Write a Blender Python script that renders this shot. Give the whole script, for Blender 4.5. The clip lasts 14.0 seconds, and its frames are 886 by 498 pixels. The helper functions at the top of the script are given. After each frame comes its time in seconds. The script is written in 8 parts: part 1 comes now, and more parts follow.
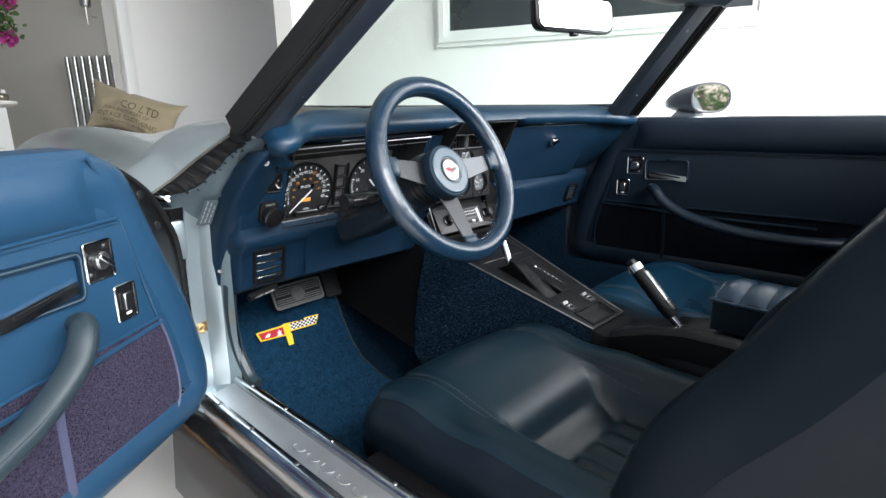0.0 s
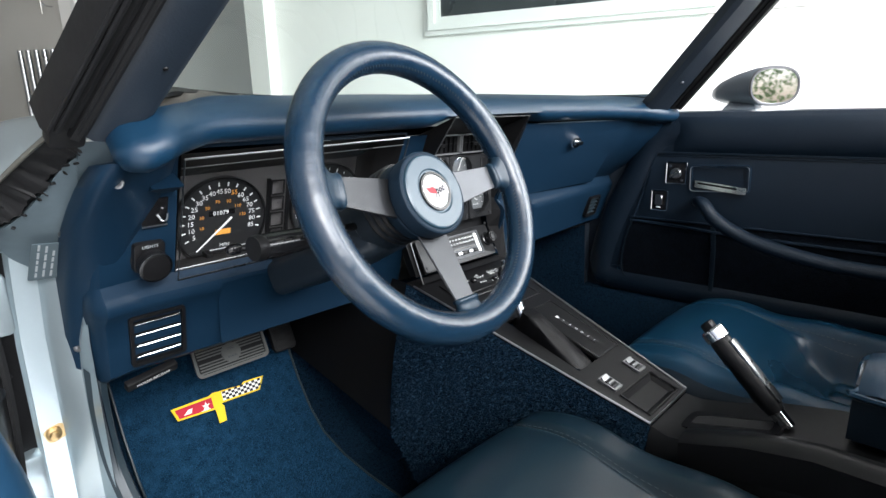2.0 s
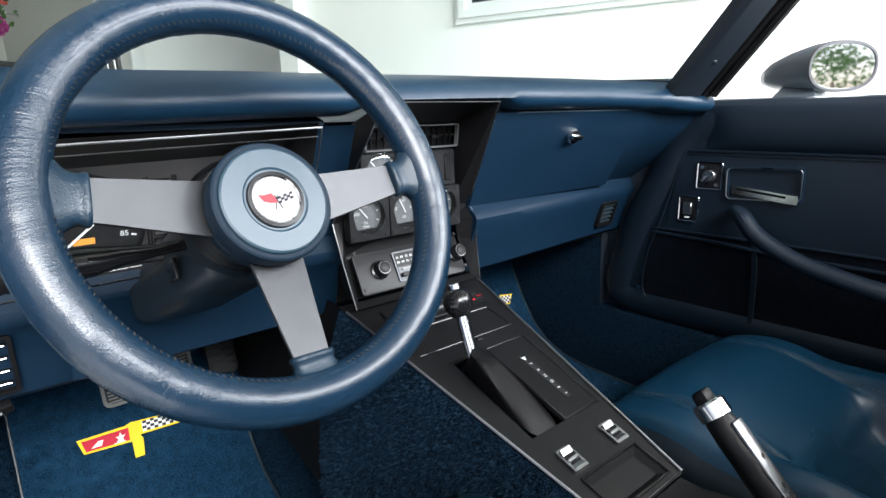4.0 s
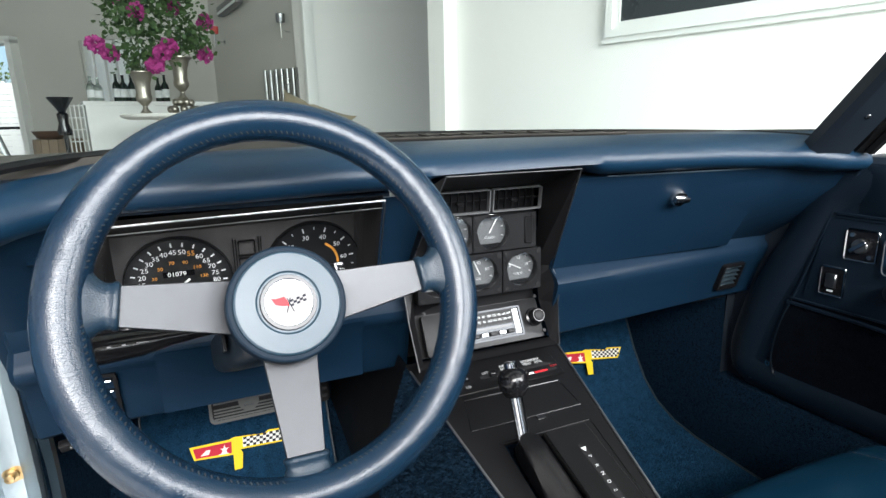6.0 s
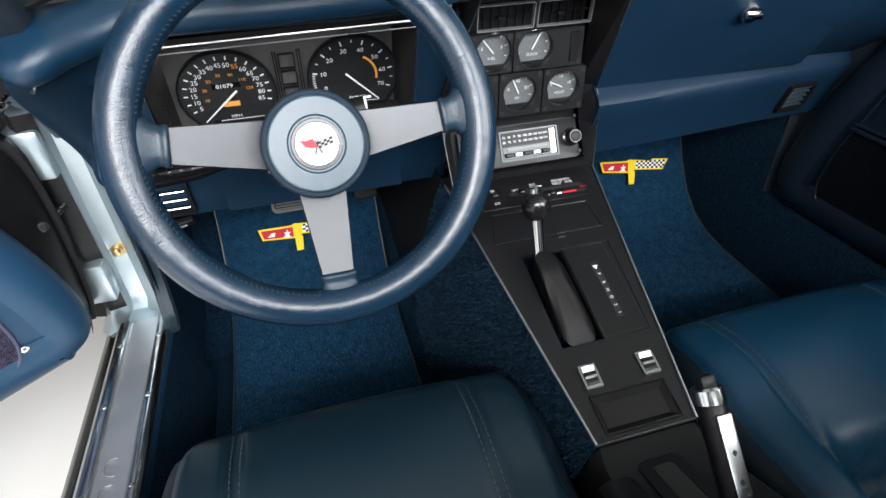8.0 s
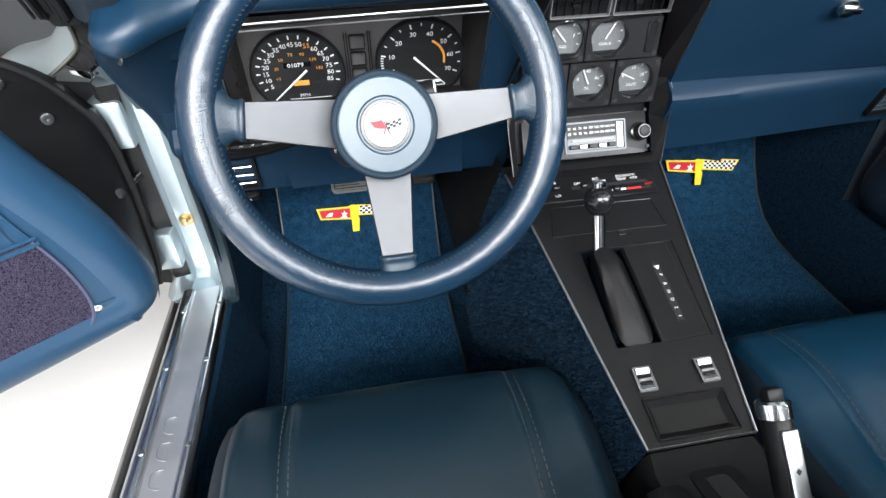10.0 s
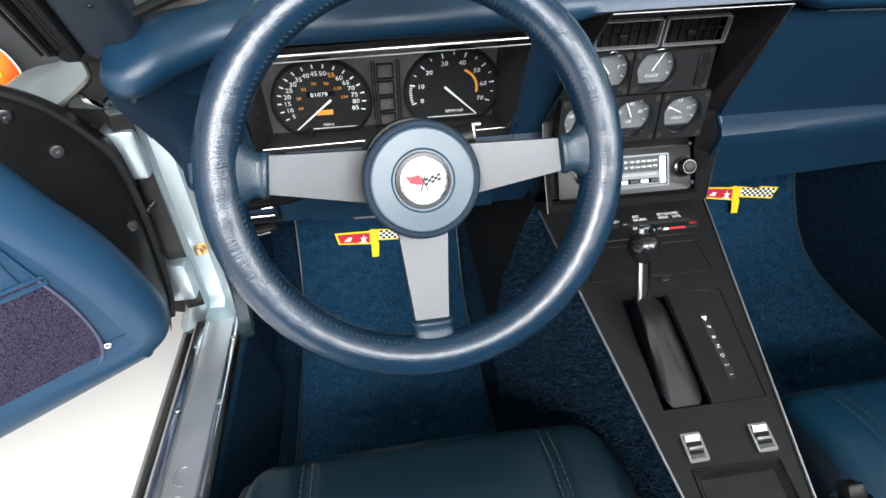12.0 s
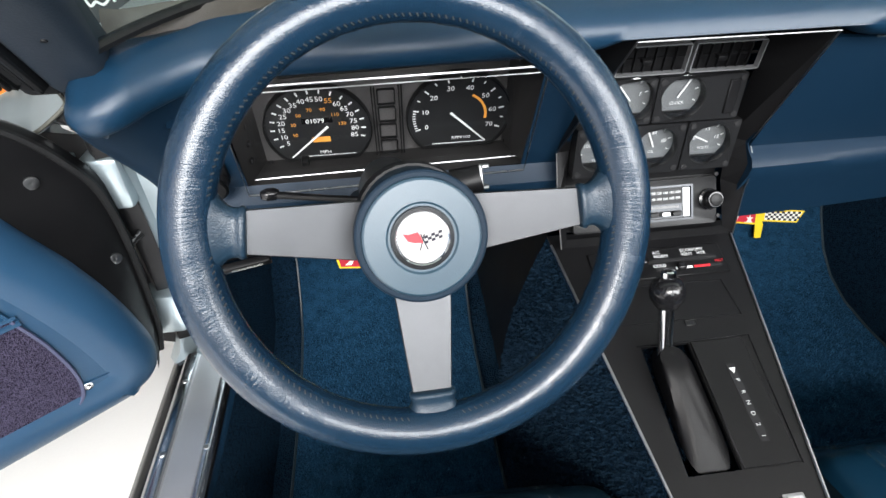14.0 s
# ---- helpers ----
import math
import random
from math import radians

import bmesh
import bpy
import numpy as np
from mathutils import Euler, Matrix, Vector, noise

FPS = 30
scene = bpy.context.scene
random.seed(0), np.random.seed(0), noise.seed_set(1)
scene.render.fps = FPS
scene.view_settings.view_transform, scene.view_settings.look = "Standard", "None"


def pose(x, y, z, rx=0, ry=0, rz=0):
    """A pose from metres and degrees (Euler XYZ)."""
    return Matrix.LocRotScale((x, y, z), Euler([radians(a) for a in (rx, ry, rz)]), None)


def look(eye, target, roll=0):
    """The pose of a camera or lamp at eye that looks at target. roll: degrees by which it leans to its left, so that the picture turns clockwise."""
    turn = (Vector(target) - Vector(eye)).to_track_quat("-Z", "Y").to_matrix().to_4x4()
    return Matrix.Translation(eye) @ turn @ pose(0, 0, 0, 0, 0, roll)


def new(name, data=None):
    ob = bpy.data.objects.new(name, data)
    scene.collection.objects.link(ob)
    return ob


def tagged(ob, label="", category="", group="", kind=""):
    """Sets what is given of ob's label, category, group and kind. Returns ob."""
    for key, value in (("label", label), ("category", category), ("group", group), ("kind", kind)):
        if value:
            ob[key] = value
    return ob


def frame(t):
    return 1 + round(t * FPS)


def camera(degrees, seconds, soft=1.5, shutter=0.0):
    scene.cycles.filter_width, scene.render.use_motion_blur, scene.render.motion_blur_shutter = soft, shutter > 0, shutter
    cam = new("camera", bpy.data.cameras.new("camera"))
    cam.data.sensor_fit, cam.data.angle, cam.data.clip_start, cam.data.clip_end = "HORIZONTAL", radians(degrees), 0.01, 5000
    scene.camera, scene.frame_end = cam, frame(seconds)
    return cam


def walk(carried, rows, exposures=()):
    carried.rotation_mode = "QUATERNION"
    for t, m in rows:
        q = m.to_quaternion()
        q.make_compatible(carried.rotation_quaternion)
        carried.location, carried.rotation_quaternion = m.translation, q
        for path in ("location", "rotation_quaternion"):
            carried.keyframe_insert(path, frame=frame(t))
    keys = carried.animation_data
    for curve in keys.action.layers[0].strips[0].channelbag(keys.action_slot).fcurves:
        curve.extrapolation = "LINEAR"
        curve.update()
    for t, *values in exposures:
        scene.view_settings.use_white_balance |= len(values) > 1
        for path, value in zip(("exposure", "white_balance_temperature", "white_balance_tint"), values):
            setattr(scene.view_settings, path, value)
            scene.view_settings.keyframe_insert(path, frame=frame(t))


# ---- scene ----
cam = camera(78.0, 14.0)
S = 1.14  # the plan below is drawn in units of 1.14 m
PATH = [
    (0.0, (-0.9291, -0.5982, 0.8457), (-0.2380, 0.0834, 0.6053), -1.04),
    (0.5, (-0.8615, -0.5300, 0.8466), (-0.1785, 0.1599, 0.6068), -1.15),
    (1.0, (-0.8022, -0.4538, 0.8506), (-0.1211, 0.2378, 0.6102), -1.20),
    (1.5, (-0.7464, -0.4011, 0.8410), (-0.0558, 0.2812, 0.6009), -1.20),
    (2.0, (-0.6728, -0.3674, 0.8323), (0.0255, 0.3068, 0.5919), -1.21),
    (2.5, (-0.6079, -0.3461, 0.8222), (0.0903, 0.3279, 0.5807), -1.22),
    (3.0, (-0.5545, -0.3362, 0.8145), (0.1346, 0.3470, 0.5731), -1.24),
    (3.2, (-0.5290, -0.3373, 0.8119), (0.1518, 0.3544, 0.5709), -1.31),
    (5.3, (-0.3427, -0.3786, 0.8397), (0.1117, 0.4805, 0.6041), -1.20),
    (5.5, (-0.3368, -0.3797, 0.8529), (0.0949, 0.4919, 0.6208), -1.32),
    (6.0, (-0.3277, -0.3846, 0.8866), (0.0520, 0.5118, 0.6578), -1.08),
    (6.5, (-0.3177, -0.3937, 0.9128), (0.0203, 0.5086, 0.6453), -1.05),
    (7.0, (-0.3116, -0.3976, 0.9327), (-0.0125, 0.4787, 0.5552), -1.02),
    (7.5, (-0.3036, -0.4024, 0.9423), (-0.0518, 0.4266, 0.4430), -1.15),
    (8.0, (-0.2945, -0.4048, 0.9502), (-0.0811, 0.3719, 0.3576), -1.32),
    (8.5, (-0.2886, -0.4075, 0.9515), (-0.1047, 0.3656, 0.3445), -1.32),
    (9.0, (-0.2914, -0.4047, 0.9457), (-0.1306, 0.3745, 0.3399), -1.26),
    (9.2, (-0.2934, -0.4052, 0.9418), (-0.1421, 0.3757, 0.3359), -1.30),
    (11.5, (-0.3205, -0.3580, 0.9596), (-0.2101, 0.4310, 0.3552), -1.21),
    (12.0, (-0.3165, -0.3318, 0.9601), (-0.2097, 0.4574, 0.3554), -1.22),
    (12.5, (-0.3137, -0.3063, 0.9582), (-0.2109, 0.4836, 0.3537), -1.26),
    (13.0, (-0.3096, -0.2750, 0.9614), (-0.2104, 0.5159, 0.3576), -1.27),
    (13.5, (-0.3048, -0.2649, 0.9667), (-0.2093, 0.5261, 0.3624), -1.33),
    (14.0, (-0.3028, -0.2673, 0.9643), (-0.2108, 0.5246, 0.3606), -1.33),
]
EXPOSURES = [(0.0, 1.0, 6150, 9), (1.5, 1.04, 6150, 9), (3.0, 1.16, 6100, 9), (5.5, 1.16, 6200, 9), (6.5, 0.88, 6250, 9), (7.5, 0.78, 6250, 9), (8.5, 1.14, 6200, 9), (9.0, 1.38, 6200, 9), (11.5, 1.2, 6250, 9), (14.0, 1.12, 6300, 9)]

walk(cam, [(t, look([S * a for a in eye], [S * a for a in target], roll)) for t, eye, target, roll in PATH], EXPOSURES)


# ---- daylight: a soft bright sky seen through the open garage front behind the car ----
world = bpy.data.worlds.new("sky")
scene.world = world
world.use_nodes = True
wn = world.node_tree.nodes
sky = wn.new("ShaderNodeTexSky")
sky.sky_type = "NISHITA"
sky.sun_disc = False
sky.sun_elevation = radians(48)
sky.sun_rotation = radians(215)
sky.air_density, sky.dust_density, sky.ozone_density = 0.7, 3.0, 0.3
world.node_tree.links.new(sky.outputs[0], wn["Background"].inputs[0])
wn["Background"].inputs[1].default_value = 0.15

sun = new("sun", bpy.data.lights.new("sun", "SUN"))
sun.data.energy, sun.data.angle, sun.data.color = 1.5, radians(30), (1.0, 0.96, 0.9)
sun.matrix_basis = look((0, 0, 6), (1.6, 4.6, 2.4))

# the sky's light through the open front of the garage behind the car
opening = new("garage_opening_light", bpy.data.lights.new("garage_opening_light", "AREA"))
opening.data.shape, opening.data.size, opening.data.size_y = "RECTANGLE", 4.8, 1.5
opening.data.energy = 225
opening.data.color = (1.0, 0.985, 0.96)
opening.matrix_basis = look((0.7, -2.75, 2.4), (-0.05, 0.4, 0.7))


# ---- builders ----
def V(*a):
    return Vector(a)


def fr(o, ux, uy):
    """A frame with origin o, x along ux, y along uy, z out of the face."""
    ux, uy = Vector(ux).normalized(), Vector(uy).normalized()
    uz = ux.cross(uy).normalized()
    uy = uz.cross(ux)
    m = Matrix((ux, uy, uz)).transposed().to_4x4()
    m.translation = o
    return m


def thing(name, base, label, category, group="", kind=""):
    ob = new(name)
    ob.empty_display_size = 0.05
    ob.location = Vector(base) * S
    return tagged(ob, label, category, group, kind)


def mesh_of(name, bm, mat, smooth):
    bm.transform(Matrix.Scale(S, 4))
    bmesh.ops.recalc_face_normals(bm, faces=bm.faces)
    me = bpy.data.meshes.new(name)
    bm.to_mesh(me)
    bm.free()
    if smooth:
        me.polygons.foreach_set("use_smooth", [True] * len(me.polygons))
        me.set_sharp_from_angle(angle=radians(smooth))
    me.materials.append(mat)
    return me


def part(name, bm, mat, parent=None, label="", smooth=40):
    ob = new(name, mesh_of(name, bm, mat, smooth))
    if parent is not None:
        ob.parent = parent
        ob.matrix_parent_inverse = parent.matrix_basis.inverted()
    if label:
        ob["label"] = label
    return ob


def solo(name, bm, mat, label, category="", group="", kind="", smooth=40):
    return tagged(part(name, bm, mat, None, "", smooth), label, category, group, kind)


def box(lo, hi, bevel=0.0, seg=2, bm=None):
    bm2 = bmesh.new()
    bmesh.ops.create_cube(bm2, size=1.0)
    for v in bm2.verts:
        v.co = V(*[lo[i] + (hi[i] - lo[i]) * (v.co[i] + 0.5) for i in range(3)])
    if bevel:
        bmesh.ops.bevel(bm2, geom=list(bm2.edges), offset=bevel, segments=seg, profile=0.5, affect="EDGES")
    return join(bm, bm2)


def join(bm, other):
    if bm is None:
        return other
    me = bpy.data.meshes.new("join")
    other.to_mesh(me)
    other.free()
    bm.from_mesh(me)
    bpy.data.meshes.remove(me)
    return bm


def moved(bm, m):
    bm.transform(m)
    return bm


def loft(loops, closed=True, caps=True, bm=None):
    """A skin over loops of points, all of one length."""
    bm = bm or bmesh.new()
    rows = [[bm.verts.new(p) for p in loop] for loop in loops]
    n = len(rows[0])
    for a, b in zip(rows, rows[1:]):
        for i in range(n if closed else n - 1):
            j = (i + 1) % n
            bm.faces.new((a[i], a[j], b[j], b[i]))
    if caps and closed:
        bm.faces.new(rows[0][::-1])
        bm.faces.new(rows[-1])
    return bm


def rr(w, h, r, n=4, cx=0.0, cy=0.0):
    """A rounded rectangle as a loop of 2D points."""
    r = min(r, w / 2 - 1e-5, h / 2 - 1e-5)
    out = []
    for k, (sx, sy) in enumerate(((1, 1), (-1, 1), (-1, -1), (1, -1))):
        for i in range(n + 1):
            a = math.pi / 2 * (k + i / n)
            out.append((cx + sx * (w / 2 - r) + r * math.cos(a), cy + sy * (h / 2 - r) + r * math.sin(a)))
    return out


def slab(loop, z0, z1, bevel=0.0, bm=None):
    """A 2D loop raised from z0 to z1, its upper rim rounded by bevel."""
    c = V(sum(p[0] for p in loop) / len(loop), sum(p[1] for p in loop) / len(loop))
    size = max((Vector(p) - c).length for p in loop)
    k = 1 - bevel / size
    rows = [[(p[0], p[1], z0) for p in loop]]
    if bevel:
        rows.append([(p[0], p[1], z1 - bevel) for p in loop])
        q = 1 - 0.3 * bevel / size
        rows.append([(c.x + (p[0] - c.x) * q, c.y + (p[1] - c.y) * q, z1 - 0.3 * bevel) for p in loop])
        rows.append([(c.x + (p[0] - c.x) * k, c.y + (p[1] - c.y) * k, z1) for p in loop])
    else:
        rows.append([(p[0], p[1], z1) for p in loop])
    return loft(rows, bm=bm)


def ring_slab(outer, inner, z0, z1, bm=None):
    """A flat frame between two loops of one length."""
    bm = bm or bmesh.new()
    rows = [[bm.verts.new((p[0], p[1], z)) for p in l] for l, z in ((outer, z0), (outer, z1), (inner, z1), (inner, z0))]
    n = len(outer)
    for a, b in zip(rows, rows[1:] + rows[:1]):
        for i in range(n):
            j = (i + 1) % n
            bm.faces.new((a[i], a[j], b[j], b[i]))
    return bm


def smooth_path(pts, k=6):
    pts = [Vector(p) for p in pts]
    out = []
    for i in range(len(pts) - 1):
        p0, p1, p2, p3 = pts[max(i - 1, 0)], pts[i], pts[i + 1], pts[min(i + 2, len(pts) - 1)]
        for j in range(k):
            t = j / k
            out.append(0.5 * ((2 * p1) + (p2 - p0) * t + (2 * p0 - 5 * p1 + 4 * p2 - p3) * t * t + (3 * p1 - p0 - 3 * p2 + p3) * t ** 3))
    return out + [pts[-1]]


def tube(pts, r, n=8, closed=False, bm=None, flat=1.0, up=None):
    """A round (or flattened) bar along points; r may be a list."""
    pts = [Vector(p) for p in pts]
    m = len(pts)
    loops = []
    side = None
    for i, p in enumerate(pts):
        if closed:
            d = pts[(i + 1) % m] - pts[i - 1]
        else:
            d = pts[min(i + 1, m - 1)] - pts[max(i - 1, 0)]
        d.normalize()
        if side is None:
            ref = Vector(up) if up else (V(0, 0, 1) if abs(d.z) < 0.9 else V(1, 0, 0))
            side = d.cross(ref).normalized()
        else:
            side = (side - d * side.dot(d)).normalized()
        other = side.cross(d)
        ri = r[i] if isinstance(r, (list, tuple)) else r
        loops.append([p + side * ri * math.cos(2 * math.pi * k / n) + other * ri * flat * math.sin(2 * math.pi * k / n) for k in range(n)])
    if closed:
        loops.append(loops[0])
        bm = loft(loops, caps=False, bm=bm)
        bmesh.ops.remove_doubles(bm, verts=bm.verts, dist=1e-7)
        return bm
    return loft(loops, bm=bm)


def lathe(profile, m=None, n=24, bm=None):
    """A turned body: (radius, height) pairs round the local z axis, set by m."""
    b = loft([[(r * math.cos(2 * math.pi * k / n), r * math.sin(2 * math.pi * k / n), h) for k in range(n)] for r, h in profile])
    if m is not None:
        b.transform(m)
    return join(bm, b)


def disc(r, z0, z1, n=32, cx=0.0, cy=0.0, bm=None, bevel=0.0):
    return slab([(cx + r * math.cos(2 * math.pi * k / n), cy + r * math.sin(2 * math.pi * k / n)) for k in range(n)], z0, z1, bevel, bm)


def grid(f, nu, nv, bm=None):
    """A sheet of f(u, v), u and v from 0 to 1."""
    bm = bm or bmesh.new()
    vs = [[bm.verts.new(f(i / nu, j / nv)) for j in range(nv + 1)] for i in range(nu + 1)]
    for i in range(nu):
        for j in range(nv):
            bm.faces.new((vs[i][j], vs[i + 1][j], vs[i + 1][j + 1], vs[i][j + 1]))
    return bm


def lettering(text, size, m, bm=None, depth=0.0004, align="CENTER", bold=0.0):
    """Letters of the built-in font as flat mesh, centred on the origin of m."""
    cu = bpy.data.curves.new("letters", "FONT")
    cu.body, cu.size, cu.align_x, cu.align_y = text, size, align, "CENTER"
    cu.resolution_u = 2
    cu.offset = bold
    ob = bpy.data.objects.new("letters", cu)
    me = ob.to_mesh()
    b = bmesh.new()
    b.from_mesh(me)
    ob.to_mesh_clear()
    bpy.data.objects.remove(ob)
    bpy.data.curves.remove(cu)
    for v in b.verts:
        v.co.z += depth
    b.transform(m)
    return join(bm, b)


def tufts(f, n, height, width, seed, lean=0.6):
    """Carpet fibres: n bent blades standing on the sheet f(u, v)."""
    rng = random.Random(seed)
    vs, fs = [], []
    for _ in range(n):
        u, v = rng.uniform(0.01, 0.985), rng.uniform(0.01, 0.985)
        p = Vector(f(u, v))
        du, dv = Vector(f(u + 0.01, v)) - p, Vector(f(u, v + 0.01)) - p
        nrm = du.cross(dv).normalized()
        if nrm.y > 0.05 and nrm.z < 0.3 or nrm.z < -0.2:
            nrm = -nrm
        a = rng.uniform(0, 2 * math.pi)
        s = (du.normalized() * math.cos(a) + dv.normalized() * math.sin(a))
        t = s.cross(nrm)
        h = height * rng.uniform(0.6, 1.3)
        q = p + nrm * h * 0.6 + t * h * lean * rng.uniform(0.1, 0.6)
        r = p + nrm * h + t * h * lean * rng.uniform(0.6, 1.6)
        k = len(vs)
        vs += [p - s * width, p + s * width, q + s * width * 0.9, q - s * width * 0.9, r]
        fs += [(k, k + 1, k + 2, k + 3), (k + 3, k + 2, k + 4)]
    me = bpy.data.meshes.new("tufts")
    me.from_pydata(vs, [], fs)
    bm = bmesh.new()
    bm.from_mesh(me)
    bpy.data.meshes.remove(me)
    return bm


def lerp(table, x):
    """A smooth-ended linear table lookup: rows of (x, value...)."""
    if x <= table[0][0]:
        return table[0][1:]
    for a, b in zip(table, table[1:]):
        if x <= b[0]:
            t = (x - a[0]) / (b[0] - a[0])
            t = t * t * (3 - 2 * t) * 0.5 + t * 0.5
            return tuple(p + (q - p) * t for p, q in zip(a[1:], b[1:]))
    return table[-1][1:]


def sstep(a, b, x):
    t = min(max((x - a) / (b - a), 0.0), 1.0)
    return t * t * (3 - 2 * t)


# ---- materials ----
def material(name, color, rough=0.5, metal=0.0, grain=0.0, grain_scale=300.0, wear=0.15, wear_scale=9.0, kind="noise", coat=0.0, fibre=0.0, spec=0.5, rough_var=0.12, crease=0.0, crease_scale=22.0):
    """A surface with a mottled colour at two scales, uneven gloss and a fine relief."""
    mat = bpy.data.materials.new(name)
    mat.use_nodes = True
    nt = mat.node_tree
    n, link = nt.nodes, nt.links.new
    b = n["Principled BSDF"]
    b.inputs["Metallic"].default_value = metal
    b.inputs["Coat Weight"].default_value = coat
    b.inputs["Coat Roughness"].default_value = 0.08
    b.inputs["Specular IOR Level"].default_value = spec
    tc = n.new("ShaderNodeTexCoord")
    big, fine = n.new("ShaderNodeTexNoise"), n.new("ShaderNodeTexNoise")
    big.inputs["Scale"].default_value, big.inputs["Detail"].default_value = wear_scale, 6.0
    fine.inputs["Scale"].default_value, fine.inputs["Detail"].default_value = grain_scale * 0.5, 3.0
    link(tc.outputs["Object"], big.inputs["Vector"])
    link(tc.outputs["Object"], fine.inputs["Vector"])
    mix = n.new("ShaderNodeMix")
    mix.data_type = "RGBA"
    mix.inputs["A"].default_value = (*[c * (1 - wear) for c in color], 1)
    mix.inputs["B"].default_value = (*[min(1, c * (1 + wear)) for c in color], 1)
    add = n.new("ShaderNodeMath")
    add.operation = "MULTIPLY_ADD"
    add.inputs[1].default_value, add.inputs[2].default_value = 0.35, 0.0
    link(fine.outputs["Fac"], add.inputs[0])
    tot = n.new("ShaderNodeMath")
    tot.operation = "MULTIPLY_ADD"
    tot.inputs[1].default_value = 0.8
    link(big.outputs["Fac"], tot.inputs[0])
    link(add.outputs[0], tot.inputs[2])
    link(tot.outputs[0], mix.inputs["Factor"])
    link(mix.outputs["Result"], b.inputs["Base Color"])
    rm = n.new("ShaderNodeMapRange")
    rm.inputs["To Min"].default_value = max(0.02, rough - rough_var)
    rm.inputs["To Max"].default_value = min(1.0, rough + rough_var)
    link(big.outputs["Fac"], rm.inputs["Value"])
    link(rm.outputs["Result"], b.inputs["Roughness"])
    if grain:
        bump = n.new("ShaderNodeBump")
        bump.inputs["Strength"].default_value = grain
        bump.inputs["Distance"].default_value = 0.001
        if kind == "leather":
            vo = n.new("ShaderNodeTexVoronoi")
            vo.feature = "DISTANCE_TO_EDGE"
            vo.inputs["Scale"].default_value = grain_scale
            link(tc.outputs["Object"], vo.inputs["Vector"])
            link(vo.outputs["Distance"], bump.inputs["Height"])
        elif kind == "brushed":
            mp = n.new("ShaderNodeMapping")
            mp.inputs["Scale"].default_value = (1, 30, 30)
            link(tc.outputs["Object"], mp.inputs["Vector"])
            link(mp.outputs[0], fine.inputs["Vector"])
            link(fine.outputs["Fac"], bump.inputs["Height"])
        else:
            link(fine.outputs["Fac"], bump.inputs["Height"])
        link(bump.outputs[0], b.inputs["Normal"])
        if crease:
            wr, wb = n.new("ShaderNodeTexNoise"), n.new("ShaderNodeBump")
            wr.inputs["Scale"].default_value, wr.inputs["Detail"].default_value, wr.inputs["Distortion"].default_value = crease_scale, 5.0, 0.6
            wb.inputs["Strength"].default_value, wb.inputs["Distance"].default_value = crease, 0.006
            link(tc.outputs["Object"], wr.inputs["Vector"])
            link(wr.outputs["Fac"], wb.inputs["Height"])
            link(wb.outputs[0], bump.inputs["Normal"])
    if fibre:
        b.inputs["Sheen Weight"].default_value = fibre
        b.inputs["Sheen Roughness"].default_value = 0.6
    return mat


def carpet_material(name, dark, light, tuft=520, patch=60):
    """Cut pile: clumps of fibres, light tips and dark gaps, with deep relief."""
    mat = material(name, light, 0.95, grain=1.0, grain_scale=900, wear=0.3, wear_scale=14, spec=0.05)
    nt = mat.node_tree
    n, link = nt.nodes, nt.links.new
    tc = n["Texture Coordinate"]
    vo, no = n.new("ShaderNodeTexVoronoi"), n.new("ShaderNodeTexNoise")
    vo.inputs["Scale"].default_value = tuft
    no.inputs["Scale"].default_value, no.inputs["Detail"].default_value = patch, 6
    link(tc.outputs["Object"], vo.inputs["Vector"])
    link(tc.outputs["Object"], no.inputs["Vector"])
    ma = n.new("ShaderNodeMath")
    ma.operation = "MULTIPLY"
    link(vo.outputs["Distance"], ma.inputs[0])
    link(no.outputs["Fac"], ma.inputs[1])
    ramp = n.new("ShaderNodeMapRange")
    ramp.inputs["From Min"].default_value, ramp.inputs["From Max"].default_value = 0.05, 0.5
    link(ma.outputs[0], ramp.inputs["Value"])
    mix = n.new("ShaderNodeMix")
    mix.data_type = "RGBA"
    mix.inputs["A"].default_value, mix.inputs["B"].default_value = (*light, 1), (*dark, 1)
    link(ramp.outputs[0], mix.inputs["Factor"])
    link(mix.outputs["Result"], n["Principled BSDF"].inputs["Base Color"])
    bump = n["Bump"]
    bump.inputs["Distance"].default_value = 0.006
    bump.invert = True
    link(ma.outputs[0], bump.inputs["Height"])
    return mat


def glass_material(name, tint=(1, 1, 1), rough=0.0):
    mat = bpy.data.materials.new(name)
    mat.use_nodes = True
    b = mat.node_tree.nodes["Principled BSDF"]
    b.inputs["Base Color"].default_value = (*tint, 1)
    b.inputs["Transmission Weight"].default_value = 1.0
    b.inputs["Roughness"].default_value = rough
    b.inputs["IOR"].default_value = 1.45
    return mat


